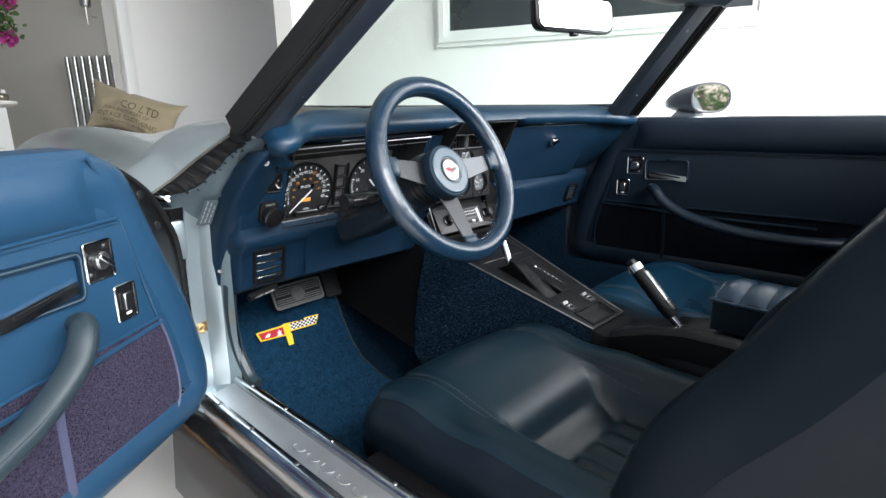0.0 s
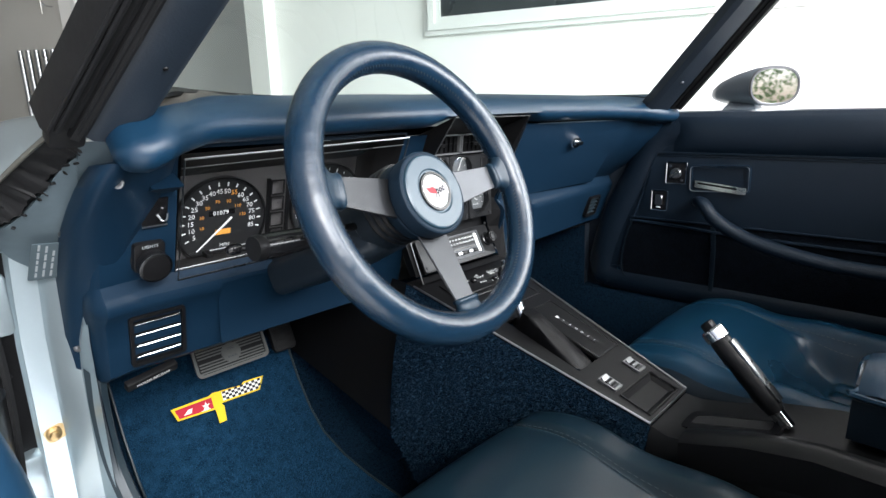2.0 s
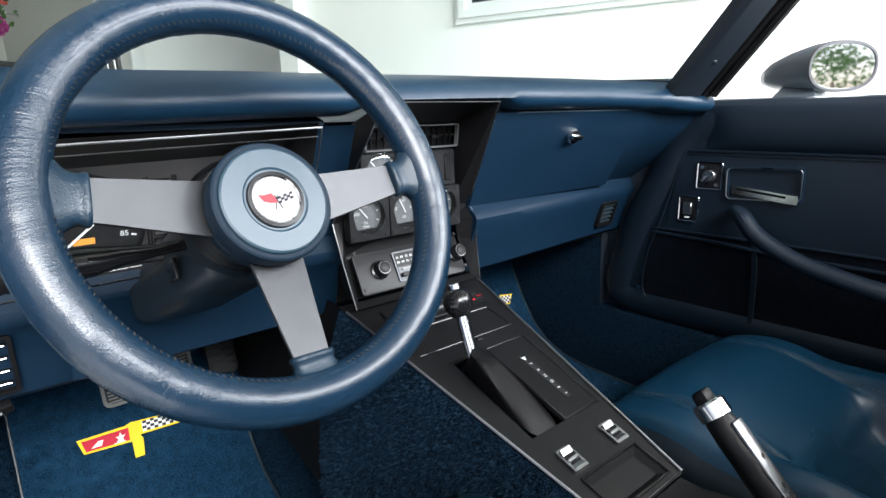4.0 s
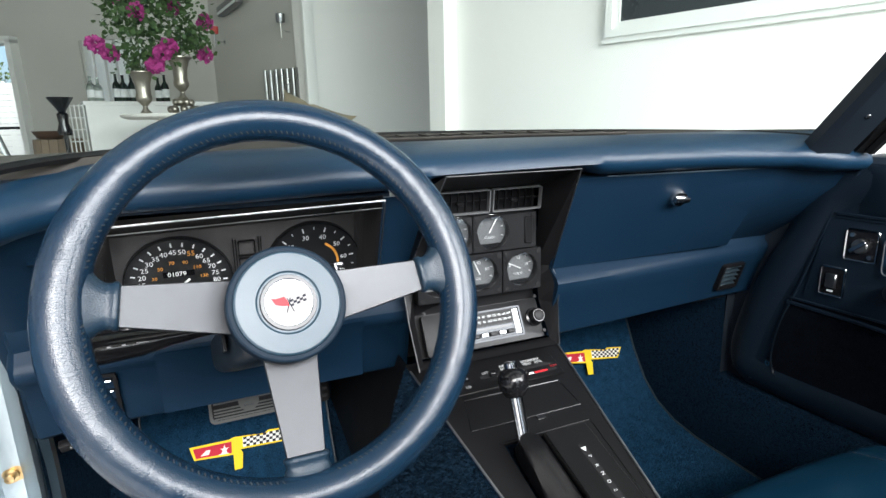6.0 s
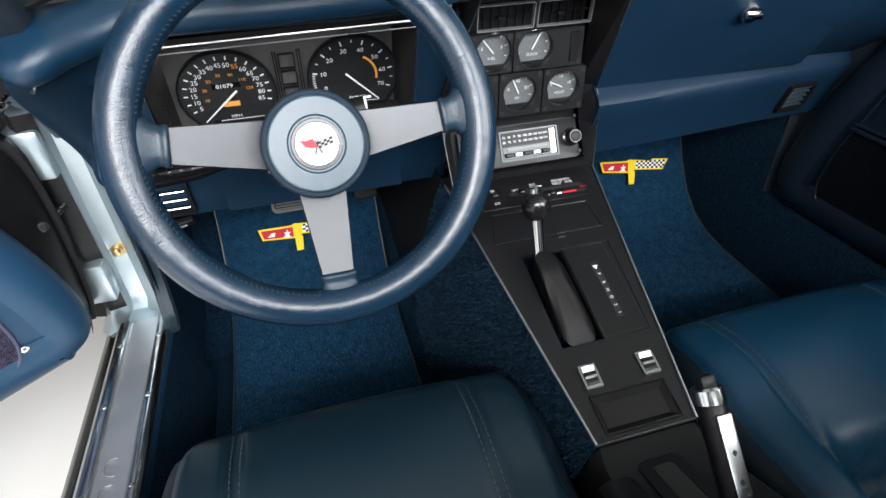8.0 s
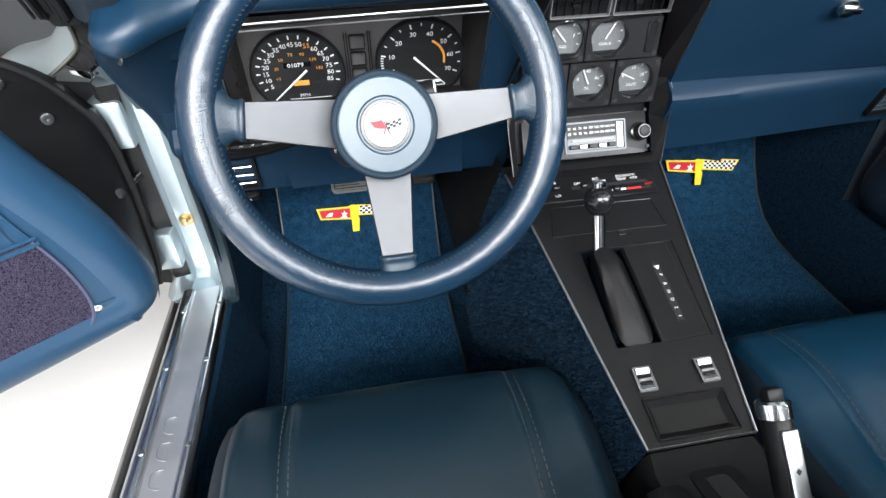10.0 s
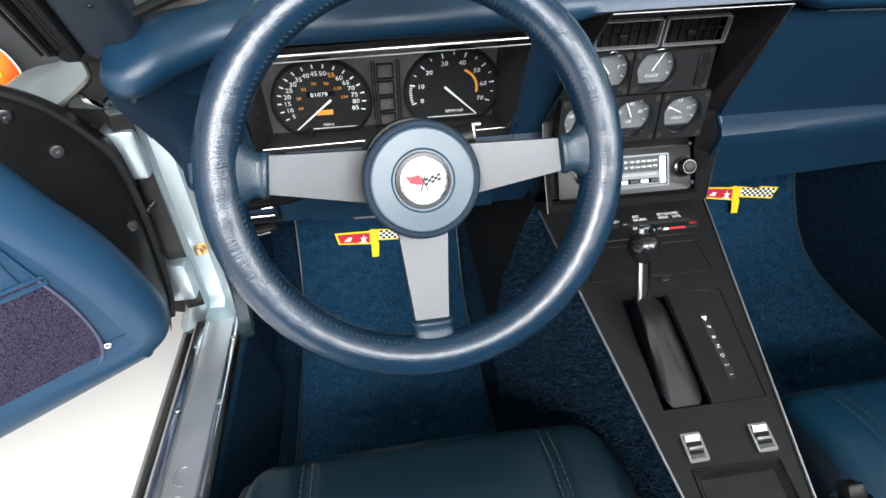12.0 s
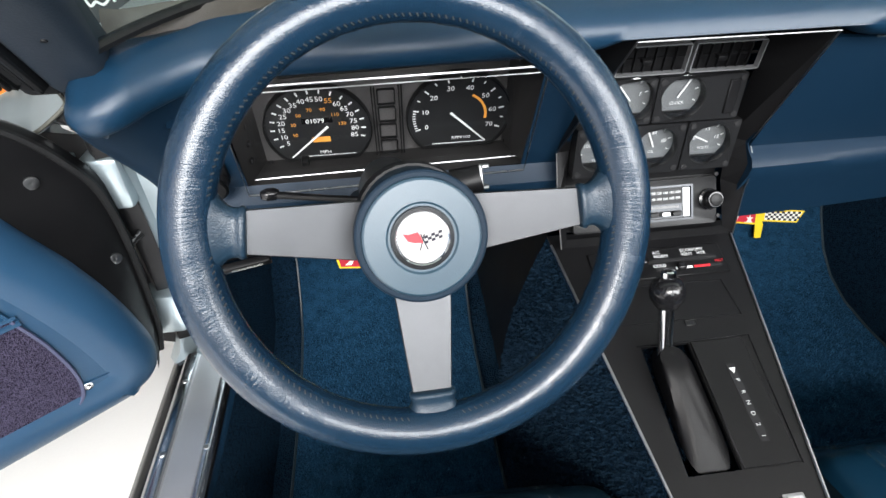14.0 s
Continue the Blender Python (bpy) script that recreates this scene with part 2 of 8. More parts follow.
def pane_material(name, tint=(1, 1, 1), gloss=0.5, least=0.03):
    """A thin pane: clear, with a gloss that grows towards grazing."""
    mat = bpy.data.materials.new(name)
    mat.use_nodes = True
    nt = mat.node_tree
    n, link = nt.nodes, nt.links.new
    n.remove(n["Principled BSDF"])
    tr, gl, mx = n.new("ShaderNodeBsdfTransparent"), n.new("ShaderNodeBsdfGlossy"), n.new("ShaderNodeMixShader")
    lw, pw, ml = n.new("ShaderNodeLayerWeight"), n.new("ShaderNodeMath"), n.new("ShaderNodeMath")
    pw.operation, pw.inputs[1].default_value = "POWER", 4.0
    ml.operation, ml.inputs[1].default_value, ml.inputs[2].default_value = "MULTIPLY_ADD", gloss, least
    tr.inputs[0].default_value = (*tint, 1)
    gl.inputs["Roughness"].default_value = 0.02
    link(lw.outputs["Facing"], pw.inputs[0])
    link(pw.outputs[0], ml.inputs[0])
    link(ml.outputs[0], mx.inputs[0])
    link(tr.outputs[0], mx.inputs[1])
    link(gl.outputs[0], mx.inputs[2])
    link(mx.outputs[0], n["Material Output"].inputs[0])
    return mat


# passenger seat leather, its colour raised for daylight from the side window
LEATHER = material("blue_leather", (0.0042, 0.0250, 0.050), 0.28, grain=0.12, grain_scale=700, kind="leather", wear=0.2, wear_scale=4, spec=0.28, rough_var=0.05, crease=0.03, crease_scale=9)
WHEEL_LEATHER = material("rim_leather", (0.0055, 0.018, 0.036), 0.21, grain=0.24, grain_scale=600, kind="leather", wear=0.3, wear_scale=14, coat=0.25, rough_var=0.05, spec=0.45)


def rim_leather():
    """The rim's leather, with fine creases lying across its length."""
    mat = WHEEL_LEATHER.copy()
    mat.name = "creased_rim_leather"
    nt = mat.node_tree
    n, link = nt.nodes, nt.links.new
    at, sc, cb = n.new("ShaderNodeAttribute"), n.new("ShaderNodeVectorMath"), n.new("ShaderNodeCombineXYZ")
    at.attribute_name = "around"
    sc.operation, sc.inputs[3].default_value = "SCALE", 70.0
    link(n["Texture Coordinate"].outputs["Object"], sc.inputs[0])
    mu = n.new("ShaderNodeMath")
    mu.operation, mu.inputs[1].default_value = "MULTIPLY", 400.0
    link(at.outputs["Fac"], mu.inputs[0])
    link(mu.outputs[0], cb.inputs[0])
    add = n.new("ShaderNodeVectorMath")
    link(cb.outputs[0], add.inputs[0])
    link(sc.outputs[0], add.inputs[1])
    no, bp = n.new("ShaderNodeTexNoise"), n.new("ShaderNodeBump")
    no.inputs["Scale"].default_value, no.inputs["Detail"].default_value, no.inputs["Roughness"].default_value = 0.8, 4.0, 0.65
    bp.inputs["Strength"].default_value, bp.inputs["Distance"].default_value = 0.27, 0.0016
    link(add.outputs[0], no.inputs["Vector"])
    link(no.outputs["Fac"], bp.inputs["Height"])
    link(bp.outputs[0], n["Bump"].inputs["Normal"])
    return mat


RIM_LEATHER = rim_leather()
# the same seat leather, darker and greyer than the window-lit passenger copy
DIM_LEATHER = material("dim_blue_leather", (0.0044, 0.0140, 0.0225), 0.30, grain=0.12, grain_scale=700, kind="leather", wear=0.3, wear_scale=5, spec=0.36, rough_var=0.06, crease=0.05, crease_scale=9)
VINYL = material("blue_vinyl", (0.0044, 0.0225, 0.048), 0.36, grain=0.2, grain_scale=1100, kind="leather", wear=0.18, wear_scale=6, spec=0.45, rough_var=0.06, crease=0.02, crease_scale=9)
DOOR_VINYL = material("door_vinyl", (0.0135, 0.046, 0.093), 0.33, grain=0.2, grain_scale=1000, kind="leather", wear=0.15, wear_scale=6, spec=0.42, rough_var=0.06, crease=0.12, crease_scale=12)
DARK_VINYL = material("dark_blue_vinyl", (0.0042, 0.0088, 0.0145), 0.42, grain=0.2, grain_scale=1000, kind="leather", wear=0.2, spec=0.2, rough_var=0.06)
# DOOR_VINYL darkened to paint in the shade on the passenger door
SHADE_VINYL = material("shaded_door_vinyl", (0.0056, 0.0120, 0.0215), 0.40, grain=0.2, grain_scale=1000, kind="leather", wear=0.2, spec=0.32, rough_var=0.06)
HARD_BLUE = material("blue_hard_plastic", (0.0025, 0.0148, 0.033), 0.50, grain=0.15, grain_scale=900, wear=0.12, spec=0.3, rough_var=0.06)
HUB_BLUE = material("hub_pad_blue", (0.015, 0.040, 0.062), 0.42, grain=0.10, grain_scale=1300, wear=0.1, spec=0.85, rough_var=0.04)
HUB_SIDE = material("hub_side_navy", (0.005, 0.0135, 0.025), 0.6, grain=0.1, grain_scale=1300, wear=0.15, spec=0.18)
CUP_LEATHER = material("spoke_cup_leather", (0.0085, 0.021, 0.036), 0.36, grain=0.3, grain_scale=460, kind="leather", wear=0.3, wear_scale=14, spec=0.4, crease=0.10, crease_scale=40)
STRAP = material("grey_blue_plastic", (0.017, 0.028, 0.036), 0.42, grain=0.2, grain_scale=700, wear=0.2)
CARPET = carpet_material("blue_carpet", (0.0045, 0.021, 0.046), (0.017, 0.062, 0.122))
# dark carpet of the sides; on the floor its darkness stands for shadow
SIDE_CARPET = carpet_material("dark_shaded_carpet", (0.0013, 0.0045, 0.0095), (0.011, 0.032, 0.062), 420, 140)
TUFT = material("carpet_fibre", (0.0155, 0.059, 0.117), 0.9, wear=0.45, wear_scale=45, spec=0.1)
# fibre colour toned down for the shade low in the cabin
SIDE_TUFT = material("dark_shaded_fibre", (0.0058, 0.0170, 0.032), 0.9, wear=0.5, wear_scale=40, spec=0.1)
# lower door carpet darkened likewise for the shaded passenger side
SHADE_CARPET = carpet_material("shaded_door_carpet", (0.001, 0.002, 0.003), (0.006, 0.009, 0.015))
PURPLE_CARPET = carpet_material("door_carpet", (0.014, 0.011, 0.022), (0.085, 0.075, 0.125), 650, 260)
BLACK = material("black_plastic", (0.0062, 0.0062, 0.0068), 0.4, grain=0.15, grain_scale=1200, wear=0.3, spec=0.25)
GLOSS_BLACK = material("gloss_black", (0.008, 0.008, 0.009), 0.18, wear=0.3)
END_BLACK = material("satin_black_steel", (0.006, 0.006, 0.0065), 0.34, wear=0.4, wear_scale=14, spec=0.22, grain=0.25, grain_scale=90)
BOOT = material("black_boot_leather", (0.004, 0.004, 0.0045), 0.4, grain=0.15, grain_scale=500, kind="leather", wear=0.3, spec=0.2, crease=0.08, crease_scale=26)
# black trim, made deeper still for the dash's shade on the tunnel
DEEP_BLACK = material("black_tunnel_vinyl", (0.0035, 0.0038, 0.0045), 0.55, grain=0.25, grain_scale=500, kind="leather", wear=0.3, spec=0.18)
MATT_BLACK = material("matt_black", (0.006, 0.006, 0.007), 0.85, wear=0.3)
RUBBER = material("rubber", (0.007, 0.0072, 0.0077), 0.6, grain=0.4, grain_scale=220, wear=0.5, wear_scale=20, spec=0.28)
COLUMN_BLACK = material("column_plastic", (0.009, 0.014, 0.020), 0.38, grain=0.15, grain_scale=900, wear=0.2, spec=0.3)
FACE_GREY = material("cluster_face", (0.084, 0.081, 0.081), 0.5, grain=0.1, grain_scale=1500, wear=0.12, spec=0.35)
# pale half-metal grey that paints in the vent frames' bright reflection
VENT_TRIM = material("sheen_vent_trim", (0.20, 0.205, 0.21), 0.45, 0.4, wear=0.25, wear_scale=40)
CLUSTER_WALL = material("cluster_wall", (0.019, 0.0185, 0.0185), 0.55, grain=0.1, grain_scale=1500, wear=0.15, spec=0.25)
GAUGE_FRAME = material("gauge_frame", (0.0075, 0.0077, 0.0085), 0.42, grain=0.1, grain_scale=1500, wear=0.25, spec=0.35)
GAUGE_RIM = material("radio_front_metal", (0.05, 0.052, 0.055), 0.34, 1.0, wear=0.15)
BRIGHT_EDGE = material("pale_vinyl_edge", (0.05, 0.075, 0.095), 0.4, wear=0.1)
DIAL = material("dial_black", (0.0135, 0.0142, 0.015), 0.38, wear=0.1)
WHITE_INK = material("white_ink", (0.8, 0.82, 0.82), 0.6, wear=0.05)
ORANGE_INK = material("orange_ink", (0.75, 0.32, 0.05), 0.6, wear=0.05)
RED_INK = material("red_ink", (0.55, 0.02, 0.03), 0.6, wear=0.1)
YELLOW_INK = material("yellow_thread", (0.75, 0.55, 0.01), 0.8, grain=0.4, grain_scale=1500, wear=0.1)
RED_THREAD = material("red_thread", (0.45, 0.01, 0.03), 0.8, grain=0.4, grain_scale=1500, wear=0.1)
WHITE_THREAD = material("white_thread", (0.75, 0.75, 0.72), 0.8, grain=0.4, grain_scale=1500, wear=0.1)
BLACK_THREAD = material("black_thread", (0.01, 0.01, 0.02), 0.8, grain=0.4, grain_scale=1500, wear=0.1)
# mid-grey stands for bright reflections over darker gauge faces
GAUGE_FACE = material("gauge_face", (0.135, 0.143, 0.149), 0.5, wear=0.15)
STITCH = material("rim_stitch", (0.022, 0.021, 0.020), 0.8, wear=0.2)
STITCH_PALE = material("pale_print", (0.32, 0.35, 0.36), 0.6, wear=0.2)
PIPING = material("carpet_piping", (0.055, 0.06, 0.11), 0.6, wear=0.2, grain=0.2)
THREAD = material("grey_thread", (0.07, 0.08, 0.085), 0.8, wear=0.2)
BRIGHT_TRIM = material("bright_trim", (0.42, 0.425, 0.44), 0.36, 1.0, wear=0.08)
CHROME = material("chrome", (0.62, 0.63, 0.64), 0.12, 1.0, wear=0.06, rough_var=0.06)
DULL_CHROME = material("dull_chrome", (0.3, 0.305, 0.31), 0.3, 1.0, wear=0.12)
ALU = material("brushed_aluminium", (0.073, 0.075, 0.079), 0.42, 1.0, grain=0.15, grain_scale=500, kind="brushed", wear=0.4, wear_scale=22, rough_var=0.16)
SILL_ALU = material("sill_aluminium", (0.62, 0.63, 0.65), 0.48, 1.0, grain=0.2, grain_scale=400, kind="brushed", wear=0.15, wear_scale=12)
GREY_WIRE = material("grey_wire", (0.16, 0.165, 0.17), 0.6, wear=0.3, wear_scale=60)
POLISHED = material("polished_aluminium", (0.52, 0.525, 0.54), 0.2, 1.0, wear=0.2, wear_scale=16, rough_var=0.1)
ENGRAVED = material("engraved_line", (0.30, 0.305, 0.31), 0.55, 0.7, wear=0.1)
PAINT = material("silver_blue_paint", (0.38, 0.45, 0.48), 0.36, 0.75, wear=0.06, coat=0.6)
# worn paint, also darkened for the shadow the gusset sits in
PAINT_WORN_SHADED = material("worn_shaded_silver_paint", (0.105, 0.14, 0.16), 0.5, 0.2, wear=0.4, wear_scale=16, grain=0.2, grain_scale=120)
DECK = material("dash_deck_brown", (0.042, 0.037, 0.031), 0.55, grain=0.3, grain_scale=500, kind="leather", wear=0.25)
DATA_PLATE = material("data_plate_metal", (0.085, 0.115, 0.13), 0.5, 0.2, wear=0.2, wear_scale=30)
PILLAR_TRIM = material("pillar_trim", (0.013, 0.020, 0.030), 0.5, grain=0.2, grain_scale=900, wear=0.15)
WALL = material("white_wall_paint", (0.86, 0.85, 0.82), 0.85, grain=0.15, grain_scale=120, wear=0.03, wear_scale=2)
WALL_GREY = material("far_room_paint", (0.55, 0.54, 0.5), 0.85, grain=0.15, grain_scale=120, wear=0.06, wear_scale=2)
# grey chosen to weaken bounced light and deepen the cabin's contrast
CEILING = material("contrast_grey_ceiling", (0.58, 0.58, 0.57), 0.9, grain=0.15, grain_scale=120, wear=0.05, wear_scale=2)
WHITE_GLOSS = material("white_gloss_paint", (0.78, 0.78, 0.76), 0.4, wear=0.04)
FLOOR = material("pale_resin_floor", (0.8, 0.785, 0.76), 0.35, wear=0.06, wear_scale=3)
MIRROR = material("mirror_silver", (0.9, 0.9, 0.9), 0.02, 1.0, wear=0.01, rough_var=0.01)
PANE = pane_material("clear_pane", (0.82, 0.91, 0.87))
LENS = pane_material("cluster_lens", (0.98, 0.98, 0.98))
DOME_LENS = pane_material("gauge_lens", (0.97, 0.97, 0.97), 0.7, 0.12)


# ---- the room: a white garage, open behind the car, with a further room beyond ----
WD, WN = V(0.342, -0.94, 0), V(0.94, 0.342, 0)  # along the picture wall (towards the street), and across the room


def slab_wall(name, a, b, z0, z1, thick, mat, label, extra=None):
    """An upright wall from a to b (plan), its thickness to the right of the way."""
    a, b = V(*a, 0), V(*b, 0)
    d = (b - a).normalized()
    n = V(d.y, -d.x, 0) * thick
    bm = loft([[(p.x, p.y, z) for p in (a, b, b + n, a + n)] for z in (z0, z1)])
    if extra:
        extra(bm)
    return solo(name, bm, mat, label, kind="structure", smooth=0)


CEIL = 2.35
solo("floor", box((-7, -3.2, -0.08), (5, 9, 0.0)), FLOOR, "pale cream poured resin garage floor", kind="structure", smooth=0)
# added ceiling, never in view; it closes the room and limits the light
solo("ceiling", box((-7, -1.85, CEIL), (5, 9, CEIL + 0.12)), CEILING, "unseen plain ceiling, greyed to cut bounced light", kind="structure", smooth=0)
corner = V(0.917, 2.33, 0)
street = corner + WD * 4.6
slab_wall("wall_picture", (street.x, street.y), (corner.x, corner.y), 0, CEIL, 0.12, WALL, "bright white painted wall with a framed picture")
pier_end = corner - WN * 0.085
slab_wall("wall_pier", (corner.x - 0.0, corner.y), (pier_end.x, pier_end.y), 0, CEIL, 0.12, WALL, "narrow white wall pier at the corner")
post = V(0.416, 3.891, 0)
back_end = post + WN * 2.2
slab_wall("wall_back", (back_end.x, back_end.y), (post.x, post.y), 0, CEIL, 0.14, WALL, "white back wall beside the opening")
far_corner = V(-0.165, 5.5, 0)
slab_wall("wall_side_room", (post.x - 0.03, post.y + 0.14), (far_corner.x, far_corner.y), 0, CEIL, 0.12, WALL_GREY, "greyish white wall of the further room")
solo("trim_post", moved(box((-0.01, -0.03, 0), (0.075, 0.015, CEIL), 0.004), fr(post, WN, V(-WN.y, WN.x, 0))), WHITE_GLOSS, "white painted door-post casing", kind="structure")


def far_wall():
    """The far wall with its garden door opening and its curtained window opening."""
    a, b = far_corner, V(-6.5, 8.9, 0)
    d = (b - a).normalized()
    n = V(d.y, -d.x, 0) * 0.12
    L = (b - a).length
    holes = [(0.7, 1.34, 0.85, 1.70), (1.99, 2.9, 0.0, 1.69)]
    bm = bmesh.new()
    s0 = 0.0
    for h0, h1, z0, z1 in holes + [(L, L, 0, 0)]:
        cells = [(s0, h0, 0, CEIL)] + ([(h0, h1, 0, z0), (h0, h1, z1, CEIL)] if h1 > h0 else [])
        for c0, c1, y0, y1 in cells:
            if c1 - c0 > 1e-4 and y1 - y0 > 1e-4:
                p, q = a + d * c0, a + d * c1
                loft([[(w.x, w.y, z) for w in (p, q, q + n, p + n)] for z in (y0, y1)], bm=bm)
        s0 = h1
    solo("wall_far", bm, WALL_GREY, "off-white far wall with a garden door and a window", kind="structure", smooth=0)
    return a, d, n


FA, FD = far_wall()[:2]
slab_wall("wall_left", (-6.5, 8.9), (-6.9, -2.75), 0, CEIL, 0.12, WALL, "white wall of the further room")
slab_wall("wall_right_end", (5.0, 5.6), (4.9, -0.2), 0, CEIL, 0.12, WALL, "plain white wall closing the room")
solo("ground", box((-60, -90, -0.12), (60, 90, -0.09)), material("paving", (0.35, 0.34, 0.32), 0.85, grain=0.4, grain_scale=60, wear=0.2), "pale paved forecourt and garden ground", kind="structure", smooth=0)


# ---- the car body ----
RIM_EDGE = material("raw_edge", (0.10, 0.10, 0.085), 0.7, wear=0.3, wear_scale=20)
body = thing("car_body", (0, 0, 0), "silver-blue two-seat sports car body with the roof panels off", "car")


BASE = [(-0.53, 0.10, 0.842), (-0.495, 0.13, 0.852), (-0.46, 0.19, 0.858), (-0.40, 0.28, 0.861), (-0.30, 0.40, 0.863), (-0.18, 0.49, 0.864), (0.0, 0.54, 0.865)]
BASE = BASE + [(-x, y, z) for x, y, z in BASE[-2::-1]]
HEAD = [(-0.425, -0.13, 1.07), (-0.40, -0.10, 1.075), (-0.36, -0.06, 1.082), (-0.29, -0.02, 1.09), (-0.2, 0.015, 1.097), (-0.1, 0.035, 1.10), (0.0, 0.04, 1.10)]
HEAD = HEAD + [(-x, y, z) for x, y, z in HEAD[-2::-1]]


def windshield():
    a, b = smooth_path(BASE[1:-1], 4), smooth_path(HEAD[1:-1], 4)
    bm = loft([[Vector(p).lerp(Vector(q), k / 6) + V(0, 0.03, 0.015) * math.sin(math.pi * k / 6) for p, q in zip(a, b)] for k in range(7)], closed=False, caps=False)
    ob = part("windshield", bm, PANE, body, "clear curved windshield glass")
    ob.visible_shadow = False
    part("windshield_gasket", tube([p + V(0, 0.004, 0.0) for p in a], 0.0045, 6), RUBBER, body, "black rubber windshield gasket")
    part("roof_header", loft([[p + V(0, 0.03, 0.03), p + V(0, 0.012, -0.012), p + V(0, -0.05, -0.016), p + V(0, -0.075, 0.0), p + V(0, -0.05, 0.022)] for p in b]), PILLAR_TRIM, body, "dark blue windshield header trim")


windshield()


def a_pillar(side):
    """The inner trim and the outer rubber of one windshield pillar."""
    lo, hi = V(0.485, 0.125, 0.838), V(0.405, -0.105, 1.075)
    d = (hi - lo).normalized()
    inn = V(-0.80, 0.40, 0.0)
    inn = (inn - d * inn.dot(d)).normalized()
    nrm = d.cross(inn).normalized()

    def sec(p, w, t):
        prof = [(-w, -t * 0.5), (-w * 0.8, -t), (w * 0.7, -t), (w, -t * 0.4), (w, t), (-w, t)]
        return [p + inn * x - nrm * y for x, y in prof]
    bm = loft([sec(lo + (hi - lo) * k, 0.030 - 0.006 * k, 0.012) for k in (-0.06, 0.0, 0.5, 1.0)])
    rb = loft([[lo + (hi - lo) * k + inn * x - nrm * y for x, y in ((-0.036, -0.006), (-0.062, -0.004), (-0.07, 0.012), (-0.05, 0.02), (-0.036, 0.014))] for k in (0.0, 0.5, 1.0)])
    rb2 = tube([lo + (hi - lo) * k - inn * 0.052 + nrm * 0.008 for k in (0.02, 0.5, 1.0)], 0.007, 6)
    scs = [lathe([(0.0, 0.002), (0.003, 0.0018), (0.0036, 0)], fr(lo + (hi - lo) * k + nrm * 0.0118, d, inn), 10) for k in (0.22, 0.8)]
    if side < 0:
        for b in [bm, rb, rb2] + scs:
            b.transform(Matrix.Diagonal((-1, 1, 1, 1)))
    part("pillar_trim", bm, PILLAR_TRIM, body, "dark blue-black windshield pillar trim")
    part("pillar_rubber", rb, RUBBER, body, "worn black rubber door seal")
    part("rubber_bead", rb2, RUBBER, body)
    for b in scs:
        part("screw", b, DULL_CHROME, body)


a_pillar(1)


def driver_pillar():
    """The windshield pillar beside the open door: inner trim, ribbed rubber and its beads."""
    lo, hi = V(-0.499, 0.178, 0.818), V(-0.406, -0.148, 1.075)
    d = (hi - lo).normalized()
    e1 = V(-1, 0, 0)
    e1 = (e1 - d * e1.dot(d)).normalized()
    e2 = e1.cross(d).normalized()
    e2 = e2 if e2.y > 0 else -e2

    def sweep(prof, ks=(0.0, 0.3, 0.6, 1.0)):
        return loft([[lo + (hi - lo) * k + e1 * s + e2 * t for s, t in prof] for k in ks])
    part("pillar_trim", sweep([(0.0, 0.004), (0.003, -0.004), (0.010, -0.008), (0.040, -0.010), (0.046, -0.006), (0.048, 0.004), (0.046, 0.03), (0.004, 0.03)]), PILLAR_TRIM, body, "dark blue-black windshield pillar trim")
    part("pillar_rubber", sweep([(0.0465, -0.004), (0.052, -0.012), (0.058, -0.010), (0.060, -0.002), (0.064, -0.002), (0.067, -0.009), (0.073, -0.008), (0.077, 0.0), (0.078, 0.024), (0.048, 0.028)]), RUBBER, body, "worn black rubber door seal")
    part("rubber_bead", tube([lo + (hi - lo) * k + e1 * 0.062 - e2 * 0.006 for k in (0.03, 0.5, 1.0)], 0.0035, 6), RUBBER, body)
    for q, r in ((0.0505, 0.0022), (0.0555, 0.0016), (0.0700, 0.0022), (0.0755, 0.0018)):
        part("rubber_bead", tube([lo + (hi - lo) * k + e1 * q - e2 * 0.0105 for k in (0.02, 0.35, 0.7, 1.0)], r, 6), RUBBER, body)
    part("rubber_foot", moved(box((-0.014, -0.010, -0.014), (0.014, 0.010, 0.014), 0.005), pose(*(lo + e1 * 0.058 + V(0, 0.006, 0.0)), 40, 0, 0)), RUBBER, body, "torn rubber block at the pillar foot")
    for k in (0.22, 0.8):
        part("screw", lathe([(0.0, 0.001), (0.0018, 0.0009), (0.0023, 0)], fr(lo + (hi - lo) * k + e1 * 0.02 - e2 * 0.0088, d, e1), 10), BLACK, body)


driver_pillar()


